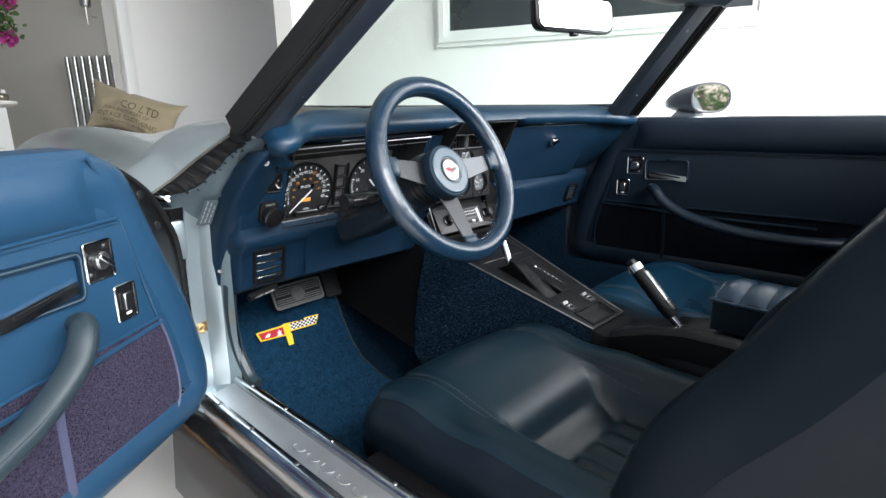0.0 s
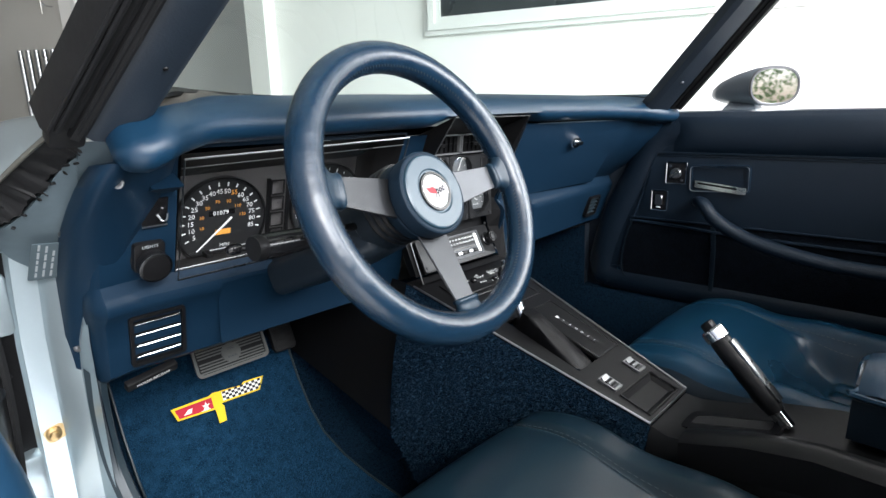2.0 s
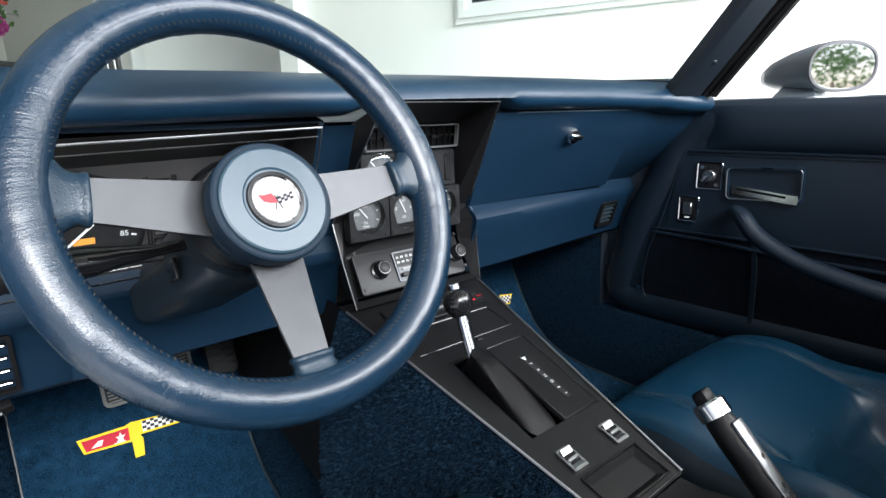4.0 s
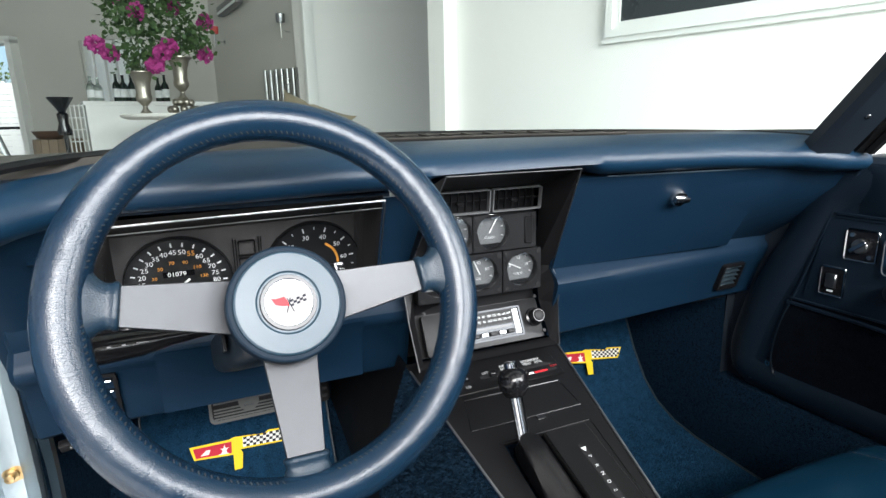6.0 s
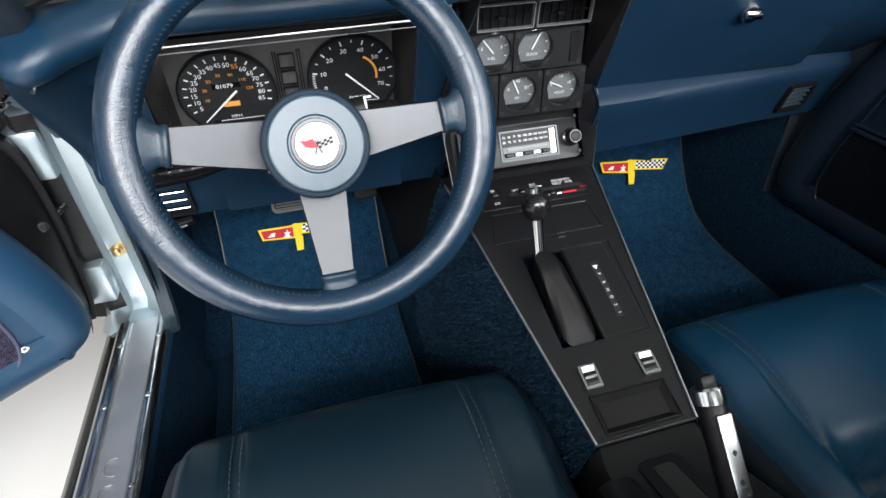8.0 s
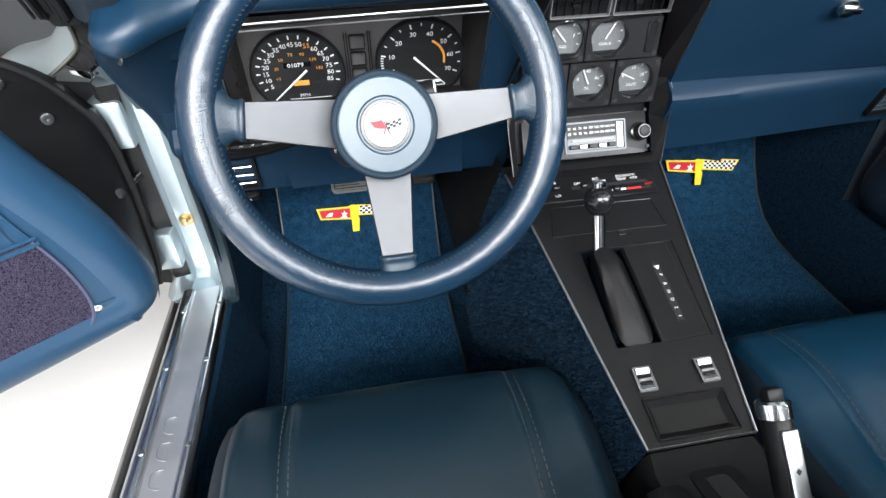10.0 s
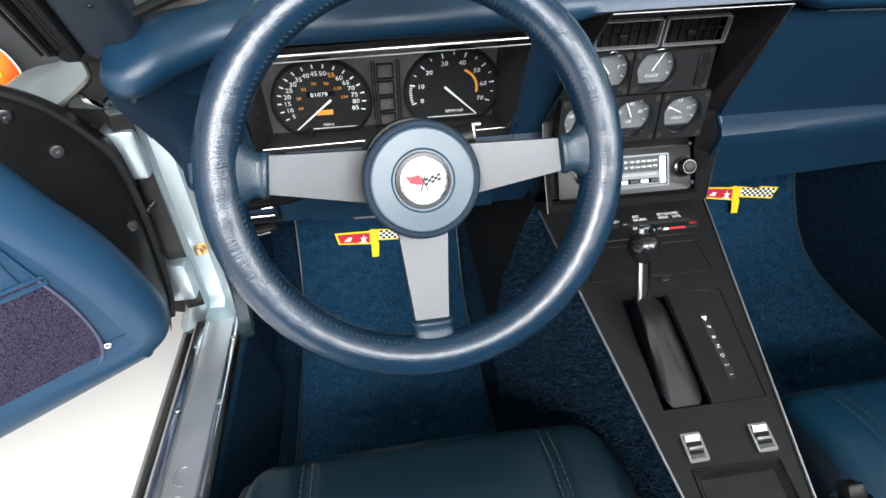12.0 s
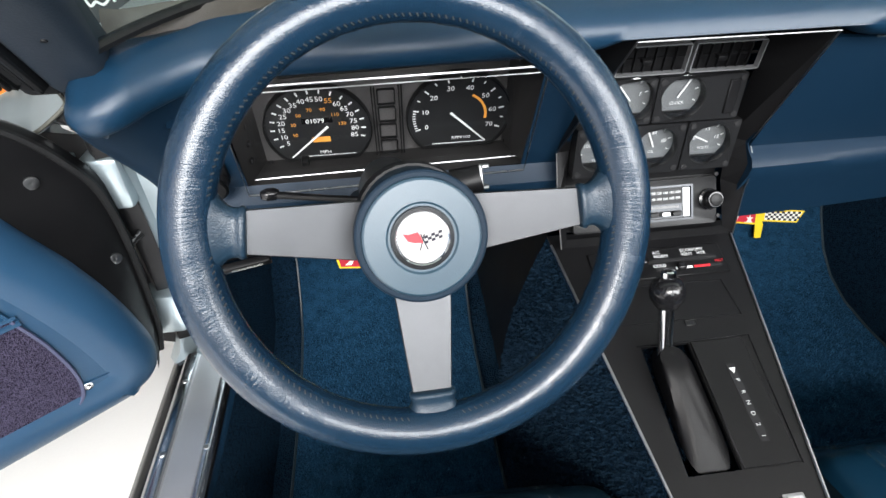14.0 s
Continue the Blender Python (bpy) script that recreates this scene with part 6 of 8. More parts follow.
part("knob_button", moved(lathe([(0.0075, 0.014), (0.0075, 0.021), (0.006, 0.0225), (0.0, 0.023)], None, 20), kd), CHROME, shifter, "chrome release button")


def boot():
    loops = []
    for k in range(9):
        t = k / 8
        e = t ** 0.85
        cx, cs = -0.0205 + (-0.034 + 0.0205) * e, 0.1775 + (0.216 - 0.1775) * e
        w, l = 0.0225 * (1 - e) + 0.0135 * e, 0.0640 * (1 - e) + 0.0135 * e
        h = -0.006 + 0.034 * t ** 0.8
        loops.append([(cx + w * 2 * x, cs + l * 2 * y, h + 0.0016 * math.sin(1.9 * i) * math.sin(math.pi * t)) for i, (x, y) in enumerate(rr(1.0, 1.0, 0.24 + 0.22 * t, 4))])
    part("boot", moved(loft(loops), CF), BOOT, shifter, "soft black leather shift boot", smooth=60)


boot()

brake = thing("parking_brake", (0.005, -0.25, 0.47), "black parking brake lever with chrome collar", "brake lever")
bd = fr((0.004, -0.247, 0.488), (1, 0, 0), V(0.0, 0.087, 0.089))
bz = bd @ Matrix.Rotation(radians(-90), 4, "X")
part("grip", moved(loft([[(w * math.cos(2 * math.pi * k / 16), 1.05 * w * math.sin(2 * math.pi * k / 16) - g, h) for k in range(16)] for h, w, g in ((0.0, 0.010, 0), (0.012, 0.0125, 0.001), (0.024, 0.0125, 0.0), (0.036, 0.0132, 0.0015), (0.048, 0.0125, 0.0), (0.060, 0.0132, 0.0015), (0.072, 0.0125, 0.0), (0.084, 0.0125, 0.0), (0.096, 0.012, 0), (0.1, 0.011, 0))]), bz), BLACK, brake, "black finger-grooved grip", smooth=60)
part("grip_strip", moved(box((-0.0075, -0.0148, 0.008), (0.0075, -0.0105, 0.092), 0.0018, 2), bz), DULL_CHROME, brake, "bright strip along the grip")
part("collar", moved(loft([[(w * math.cos(2 * math.pi * k / 16), 1.05 * w * math.sin(2 * math.pi * k / 16), h) for k in range(16)] for h, w in ((0.099, 0.0125), (0.1, 0.0138), (0.112, 0.0138), (0.114, 0.012))]), bz), CHROME, brake, "chrome collar")
part("button", moved(box((-0.0075, -0.007, 0.112), (0.0075, 0.007, 0.124), 0.003), bz), BLACK, brake, "black release button")
part("lever_root", moved(lathe([(0.0085, -0.02), (0.0085, -0.01), (0.009, 0.002)], None, 14), bz), CHROME, brake, "chrome lever root")


# ---- seats ----
def seat(cx, label, hide):
    s = thing("bucket_seat", (cx, -0.3, 0.26), label, "seat", group="bucket seats")

    def top(x, y):
        """Height of the cushion at x from its middle and y along the car."""
        front = 0.43 + 0.042 * math.exp(-((y + 0.075) / 0.11) ** 2)
        dish = -0.055 * sstep(-0.17, -0.26, y) * (1 - sstep(0.09, 0.13, abs(x)))
        bolster = 0.03 * sstep(0.10, 0.15, abs(x)) * sstep(-0.12, -0.24, y)
        pleat = 0.0
        if abs(x) < 0.105 and y < -0.26:
            pleat = 0.007 * abs(math.sin(math.pi * (x + 0.105) / 0.042))
        crown = -0.012 * (abs(x) / 0.2) ** 2
        groove = -0.007 * math.exp(-((abs(x) - 0.124) / 0.007) ** 2) * sstep(0.03, -0.02, y)
        tuck = -0.006 * math.exp(-((y + 0.215) / 0.01) ** 2) * (1 - sstep(0.10, 0.125, abs(x)))
        return front + dish + bolster + pleat + crown + groove + tuck

    W, Y0, Y1 = 0.207, 0.045, -0.46

    def f(u, v):
        a, b = 0.89 * (2 * u - 1), v
        y = Y0 + (Y1 - Y0) * b
        w = W - 0.03 * (1 - sstep(0.0, 0.16, b)) ** 2
        x = a * w
        z = top(x, y)
        ed = sstep(0.80, 1.0, abs(a))
        z -= 0.05 * ed ** 2 + 0.005 * ed
        z -= 0.055 * (1 - sstep(0.0, 0.13, b)) ** 2.2
        return (cx + x, y, z)
    cu = part("cushion", grid(f, 90, 80), hide, s, "smooth blue leather cushion, plump at the front", smooth=70)
    sk = bmesh.new()
    rim = [f(0, i / 30) for i in range(30, -1, -1)] + [f(i / 20, 0) for i in range(1, 21)] + [f(1, i / 30) for i in range(1, 31)]
    loft([rim, [(cx + (p[0] - cx) * 1.06, p[1], p[2] - 0.008) for p in rim], [(cx + (p[0] - cx) * 1.11, p[1] + 0.002, p[2] - 0.026) for p in rim], [(cx + (p[0] - cx) * 1.10, p[1] - 0.002, p[2] - 0.06) for p in rim], [(cx + (p[0] - cx) * 0.98, p[1] - 0.02, 0.28) for p in rim]], closed=False, caps=False, bm=sk)
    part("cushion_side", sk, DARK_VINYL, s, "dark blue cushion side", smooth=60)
    for x in (-0.128, -0.118, 0.118, 0.128):
        seam = [V(*f((x / (0.89 * (W - 0.03 * (1 - sstep(0, 0.16, i / 22)) ** 2)) + 1) / 2, i / 22)) + V(0, 0, 0.0006) for i in range(0, 15)]
        st = bmesh.new()
        for a, b in zip(seam, seam[1:]):
            for k in range(3):
                tube([a.lerp(b, (k + 0.15) / 3), a.lerp(b, (k + 0.75) / 3)], 0.0005, 4, bm=st)
        part("seam", st, THREAD, cu, "fine pale stitching")
    # backrest
    B = fr((cx, -0.41, 0.42), (-1, 0, 0), (0, -0.47, 0.883))

    def g(u, v):
        a = 2 * u - 1
        h = 0.60 * v
        w = 0.185 + 0.012 * math.sin(math.pi * min(v * 1.2, 1)) - 0.055 * sstep(0.68, 1.0, v)
        x = a * w
        z = 0.045 * sstep(0.45, 0.85, abs(a)) * (1 - 0.5 * sstep(0.5, 0.9, v)) + 0.02 * math.exp(-((h - 0.12) / 0.1) ** 2)
        if abs(a) < 0.5 and 0.1 < v < 0.75:
            z += 0.006 * abs(math.sin(math.pi * (a + 0.5) / 0.2))
        e = max(sstep(0.86, 1.0, abs(a)), sstep(0.93, 1.0, v), 0)
        z -= 0.07 * e ** 2
        return B @ V(x, h, z)
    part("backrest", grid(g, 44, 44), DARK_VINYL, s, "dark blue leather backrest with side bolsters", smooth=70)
    rim2 = [g(0, i / 24) for i in range(25)] + [g(i / 20, 1) for i in range(1, 21)] + [g(1, 1 - i / 24) for i in range(1, 25)]
    n = B.to_3x3() @ V(0, 0, -1)
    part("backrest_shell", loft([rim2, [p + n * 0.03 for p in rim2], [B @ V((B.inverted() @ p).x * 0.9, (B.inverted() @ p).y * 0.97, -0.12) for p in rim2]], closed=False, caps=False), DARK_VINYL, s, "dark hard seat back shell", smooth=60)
    return s


driver_seat = seat(-0.292, "blue leather bucket seat behind the steering wheel", DIM_LEATHER)
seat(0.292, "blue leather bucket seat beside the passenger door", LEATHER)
part("seat_track_cover", box((-0.514, -0.34, 0.26), (-0.475, -0.02, 0.362), 0.008), BLACK, driver_seat, "black seat base cover")
for k in range(3):
    part("seat_switch", box((-0.5185, -0.135 - 0.026 * k, 0.330), (-0.512, -0.122 - 0.026 * k, 0.342), 0.002), CHROME, driver_seat, "small chrome seat switch")


# ---- doors ----
DD = V(-0.81, -0.587, 0).normalized()


def car_door(d, DF, DOOR_VINYL, STRAP, PURPLE_CARPET):
    """A door on its frame: x towards the hinges, y up, z into the cabin."""
    out = [(-0.02, 0.805), (0.018, 0.782), (0.044, 0.728), (0.076, 0.655), (0.102, 0.60), (0.124, 0.535), (0.137, 0.475), (0.138, 0.440), (0.128, 0.412), (0.104, 0.396), (0.068, 0.389), (-0.2, 0.386), (-0.9, 0.386), (-0.95, 0.40), (-0.97, 0.45), (-0.99, 0.7), (-0.99, 0.80), (-0.5, 0.812), (-0.1, 0.812), (-0.05, 0.812)]
    pts = smooth_path([(x, y, 0) for x, y in out], 5)
    loop = [(p.x, p.y) for p in pts]

    def inset(k, z):
        c = V(-0.42, 0.6)
        res = []
        m = len(loop)
        for i in range(m):
            a, b = Vector(loop[i - 1]), Vector(loop[(i + 1) % m])
            t = (b - a).normalized()
            nrm = V(-t.y, t.x)
            p = Vector(loop[i])
            if nrm.dot(c - p) < 0:
                nrm = -nrm
            q = p + nrm * k
            res.append(V(q.x, q.y, z))
        for _ in range(round(max(0.0, k - 0.015) * 900)):
            res = [(res[i - 1] + res[i] * 2 + res[(i + 1) % m]) / 4 for i in range(m)]
        return res
    part("trim_border", moved(loft([inset(0.008, -0.026), inset(0.0, -0.022), inset(-0.001, -0.014), inset(0.004, -0.006), inset(0.012, 0.001), inset(0.024, 0.006), inset(0.038, 0.0075), inset(0.052, 0.0045), inset(0.060, 0.0012)], caps=False), DF), DOOR_VINYL, d, "rounded blue vinyl border", smooth=60)
    part("door_shell", moved(loft([inset(0.004, -0.05), inset(0.0, -0.06), inset(0.012, -0.115), inset(0.03, -0.135)]), DF), PAINT, d, "silver-blue painted door shell", smooth=40)
    # broad black hinge-end face from the trim's edge out to its seal
    he = smooth_path([(-0.035, 0.806, 0), (-0.012, 0.799, 0), (0.012, 0.787, 0), (0.026, 0.765, 0), (0.044, 0.728, 0), (0.076, 0.655, 0), (0.102, 0.60, 0), (0.124, 0.535, 0), (0.139, 0.45, 0), (0.135, 0.412, 0)], 4)
    hr = smooth_path([(-0.03, 0.808, 0), (0.01, 0.797, 0), (0.05, 0.782, 0), (0.09, 0.760, 0), (0.122, 0.735, 0), (0.148, 0.70, 0), (0.166, 0.655, 0), (0.168, 0.57, 0), (0.158, 0.455, 0), (0.148, 0.408, 0)], 4)
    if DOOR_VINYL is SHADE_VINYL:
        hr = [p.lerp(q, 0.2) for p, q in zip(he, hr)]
    band = []
    for p, q in zip(he, hr):
        band.append([p + V(-0.004, -0.004, -0.012), p.lerp(q, 0.12) + V(0, 0, -0.020), p.lerp(q, 0.5) + V(0, 0, -0.036), p.lerp(q, 0.9) + V(0, 0, -0.047), q + V(0.002, 0.001, -0.056), q + V(0, 0, -0.075), q + V(-0.02, -0.012, -0.09)])
    part("hinge_end", moved(loft(band, closed=False, caps=False), DF), END_BLACK, d, "black door end with rubber seal", smooth=60)
    part("end_seal", moved(tube([r[3] + V(0, 0, 0.002) for r in band], 0.0045, 6), DF), RUBBER, d, "black rubber end seal")
    part("end_crease", moved(tube([r[2] + V(0, 0, 0.0008) for r in band[9:16]] + [band[16][1], band[17][1]], 0.0012, 5), DF), RUBBER, d)
    for k, q in ((5, 2), (15, 2), (19, 2), (27, 2)):
        part("bolt", lathe([(0.007, 0), (0.007, 0.003), (0.003, 0.004), (0, 0.003)], DF @ Matrix.Translation(band[k][q]), 12), DULL_CHROME, d)
    part("panel_backing", moved(loft([inset(0.012, -0.02), inset(0.03, -0.003), inset(0.05, 0.0015)]), DF), DOOR_VINYL, d, smooth=0)
    # upper pad, mid panel, carpet
    part("upper_pad", moved(grid(lambda u, v: (-0.05 - 0.93 * u, 0.728 + 0.075 * v, 0.003 + 0.012 * math.sin(math.pi * min(1, max(0, v))) ** 0.6 * min(1, u * 30, (1 - u) * 30)), 40, 12), DF), DOOR_VINYL, d, "soft blue upper door pad", smooth=60)
    part("top_ledge", moved(loft([[(x, 0.80, 0.004), (x, 0.812, -0.008), (x, 0.815, -0.05)] for x in (-0.04, -0.98)], closed=False, caps=False), DF), DOOR_VINYL, d)
    part("middle_panel", moved(grid(lambda u, v: (0.015 - 0.98 * u - 0.028 * v, 0.572 + 0.156 * v, 0.002 + 0.004 * math.sin(math.pi * v)), 30, 10), DF), DOOR_VINYL, d, "blue vinyl door panel", smooth=60)
    cp = [(-0.97, 0.425), (0.015, 0.425), (0.04, 0.432), (0.05, 0.448), (0.052, 0.48), (0.045, 0.53), (0.028, 0.578), (-0.97, 0.578)]
    part("lower_carpet", moved(slab(cp, -0.006, 0.003), DF), PURPLE_CARPET, d, "purplish blue carpet on the lower door", smooth=0)
    for pts, r in (([(-0.02, 0.727, 0.0045), (-0.95, 0.727, 0.005)], 0.0022),
                   ([(-0.02, 0.721, 0.004), (-0.95, 0.721, 0.0045)], 0.0012),
                   ([(0.035, 0.578, 0.0045), (-0.95, 0.580, 0.0045)], 0.0022),
                   ([(0.036, 0.570, 0.004), (-0.08, 0.567, 0.0045), (-0.2, 0.560, 0.0045), (-0.5, 0.556, 0.0045)], 0.0032),
                   ([(-0.052, 0.803, 0.006), (-0.030, 0.77, 0.004), (-0.014, 0.73, 0.003), (0.01, 0.64, 0.003), (0.03, 0.575, 0.003)], 0.0022),
                   ([(0.05, 0.46, 0.004), (0.06, 0.455, 0.003), (0.10, 0.452, 0.0), (0.135, 0.452, -0.012)], 0.001)):
        part("seam_welt", moved(tube(smooth_path(pts), r, 6), DF), DOOR_VINYL, d)
    part("carpet_piping", moved(tube(smooth_path([(0.030, 0.575, 0.004), (0.044, 0.53, 0.004), (0.052, 0.48, 0.004), (0.050, 0.45, 0.004), (0.04, 0.433, 0.004), (0.015, 0.426, 0.004), (-0.3, 0.425, 0.004), (-0.9, 0.425, 0.004)]), 0.0022, 6), DF), PIPING if DOOR_VINYL is not SHADE_VINYL else DARK_VINYL, d)
    part("carpet_strap", moved(loft([[(x - 0.005, y, 0.003), (x + 0.005, y, 0.003), (x + 0.004, y, 0.006), (x - 0.004, y, 0.006)] for x, y in ((-0.145, 0.572), (-0.15, 0.52), (-0.152, 0.43))]), DF), PIPING if DOOR_VINYL is not SHADE_VINYL else DARK_VINYL, d, "blue piping down the carpet")
    part("panel_screw", moved(lathe([(0.006, 0), (0.0055, 0.0025), (0.003, 0.003), (0, 0.002)], None, 14), DF @ Matrix.Translation((0.056, 0.45, 0.001))), CHROME, d)
    # inner handle in its recess
    hz = DF @ Matrix.Translation((-0.148, 0.676, 0.004)) @ Matrix.Rotation(radians(-2), 4, "Z")
    hb = part("handle_bezel", moved(ring_slab(rr(0.118, 0.058, 0.008), rr(0.106, 0.046, 0.006), -0.004, 0.006), hz), HARD_BLUE, d, "blue door handle bezel")
    part("handle_recess", moved(loft([[(x, y, 0.004) for x, y in rr(0.108, 0.048, 0.006)], [(x, y, -0.014) for x, y in rr(0.100, 0.042, 0.006)]], caps=False), hz), DOOR_VINYL, hb)
    part("recess_floor", moved(slab(rr(0.104, 0.044, 0.006), -0.018, -0.0135), hz), DOOR_VINYL, hb)
    part("bezel_edge", moved(tube([(x, y, 0.0062) for x, y in rr(0.112, 0.052, 0.007)], 0.0011, 5, closed=True), hz), DULL_CHROME if DOOR_VINYL is SHADE_VINYL else BRIGHT_EDGE, hb)
    lv = part("door_handle", moved(loft([[(x, y + b, z) for y, z in ((-0.0085, 0.0), (0.006, 0.0), (0.0065, 0.006), (-0.0075, 0.0085))] for x, b in ((0.046, -0.002), (0.0, -0.008), (-0.04, -0.014), (-0.053, -0.015))]), hz @ Matrix.Translation((0, -0.008, 0.001))), CHROME, hb, "long chrome pull lever")
    part("handle_inlay", moved(loft([[(x, b - 0.008 + y, z) for y, z in ((-0.0005, 0.0055), (0.0040, 0.0055), (0.0036, 0.0088), (-0.0002, 0.0088))] for x, b in ((0.040, -0.0025), (0.0, -0.008), (-0.036, -0.0133))]), hz), GLOSS_BLACK, lv)
    # lock and mirror plates
    for x, y, w, h, what in ((-0.061, 0.684, 0.042, 0.046, "door_lock_plate"), (-0.029, 0.622, 0.034, 0.045, "mirror_switch_plate")):
        pz = DF @ Matrix.Translation((x, y, 0.005))
        pl = part(what, moved(slab(rr(w, h, 0.002), -0.004, 0.002), pz), GLOSS_BLACK, d, "black plate with chrome rim")
        part("plate_rim", moved(tube([(a, b, 0.002) for a, b in rr(w, h, 0.003)], 0.0015, 5, closed=True), pz), CHROME, pl)
        if what.startswith("door"):
            part("lock_knob", moved(lathe([(0.011, 0.002), (0.011, 0.007), (0.009, 0.009), (0, 0.009)], None, 20), pz), DULL_CHROME, pl, "round metal lock knob")
            part("lock_tab", moved(box((-0.003, -0.013, 0.008), (0.003, 0.013, 0.014), 0.001, 1), pz @ Matrix.Rotation(radians(50), 4, "Z")), CHROME, pl)
            for a, b in ((-0.013, -0.015), (0.013, 0.015)):
                part("plate_screw", moved(disc(0.0035, 0.002, 0.004, 10, a, b), pz), CHROME, pl)
        else:
            part("switch_rocker", moved(box((-0.007, -0.010, 0.002), (0.008, 0.012, 0.007), 0.001, 1), pz), DULL_CHROME, pl, "small metal mirror toggle")
            part("switch_mark", moved(box((-0.003, -0.017, 0.002), (0.006, -0.014, 0.0026)), pz), WHITE_INK, pl)
    # pull strap / armrest
    arm = smooth_path([(-0.110, 0.622, 0.0), (-0.116, 0.628, 0.020), (-0.132, 0.624, 0.036), (-0.155, 0.600, 0.044), (-0.199, 0.574, 0.046), (-0.250, 0.556, 0.047), (-0.36, 0.535, 0.045), (-0.5, 0.53, 0.04), (-0.56, 0.53, 0.0)], 5)
    rad = [0.0105 + 0.003 * sstep(0, 15, i) for i in range(len(arm))]
    a = part("pull_strap", moved(tube(arm, rad, 14, flat=1.15), DF), STRAP, d, "grey-blue moulded door pull", smooth=60)
    for q in (-0.007, 0.0, 0.007):
        part("strap_rib", moved(tube([p + V(0, q * 0.8, 0.0125) for p in arm[10:36]], 0.0012, 5), DF), STRAP, a)


driver_door = thing("driver_door", (-0.66, 0.33, 0.4), "open driver door with blue padded trim panel", "car door")
car_door(driver_door, fr((-0.723, 0.174, 0), -DD, (0, 0, 1)), DOOR_VINYL, STRAP, PURPLE_CARPET)
pdoor = thing("passenger_door", (0.58, -0.2, 0.4), "closed passenger door, its blue padded trim toned dark as in shade", "car door")
PX = V(-0.05, 1, 0).normalized()
PF = Matrix((PX, V(0, 0, 1), V(-1, -0.05, 0).normalized())).transposed().to_4x4()
PF.translation = (0.545, 0.155, 0.012)
# same trim as the driver door, in the colours with shade put in
car_door(pdoor, PF, SHADE_VINYL, SHADE_VINYL, SHADE_CARPET)



# outside mirror
MIRROR_PAINT = material("mirror_paint", (0.10, 0.12, 0.14), 0.35, 0.3, wear=0.1, coat=0.4)
MIRROR_RIM = material("mirror_rim_grey", (0.10, 0.10, 0.105), 0.35, 0.6, wear=0.15)
mface = fr((0.672, -0.044, 0.874), (0.83, -0.557, 0), (0, 0, 1))
oval = [(math.cos(2 * math.pi * k / 40), math.sin(2 * math.pi * k / 40)) for k in range(40)]
sup = [(math.copysign(abs(c) ** 0.8, c), math.copysign(abs(s_) ** 0.8, s_)) for c, s_ in oval]
mr = part("wing_mirror", moved(loft([[(0.062 * k * c + dx, 0.040 * k * s_ - dy, -d_) for c, s_ in sup] for d_, k, dx, dy in ((-0.002, 0.97, 0, 0), (0.0, 1.0, 0, 0), (0.02, 0.99, -0.004, 0), (0.05, 0.88, -0.018, 0.004), (0.08, 0.66, -0.034, 0.008), (0.10, 0.42, -0.044, 0.011), (0.108, 0.15, -0.047, 0.012))]), mface), MIRROR_PAINT, pdoor, "grey-blue bullet wing mirror", smooth=60)
part("mirror_glass", moved(slab([(0.056 * c, 0.035 * s_) for c, s_ in sup], 0.0015, 0.003), mface), MIRROR, mr, "oval mirror glass")
part("mirror_rim", moved(tube([(0.059 * c, 0.0375 * s_, 0.002) for c, s_ in sup], 0.0036, 6, closed=True), mface), MIRROR_RIM, mr)
part("mirror_foot", loft([[(0.625, 0.05, 0.815), (0.70, 0.03, 0.815), (0.70, -0.03, 0.815), (0.625, -0.03, 0.815)], [(0.655, 0.03, 0.85), (0.69, 0.02, 0.85), (0.69, -0.01, 0.85), (0.655, -0.01, 0.85)]]), MIRROR_PAINT, mr)


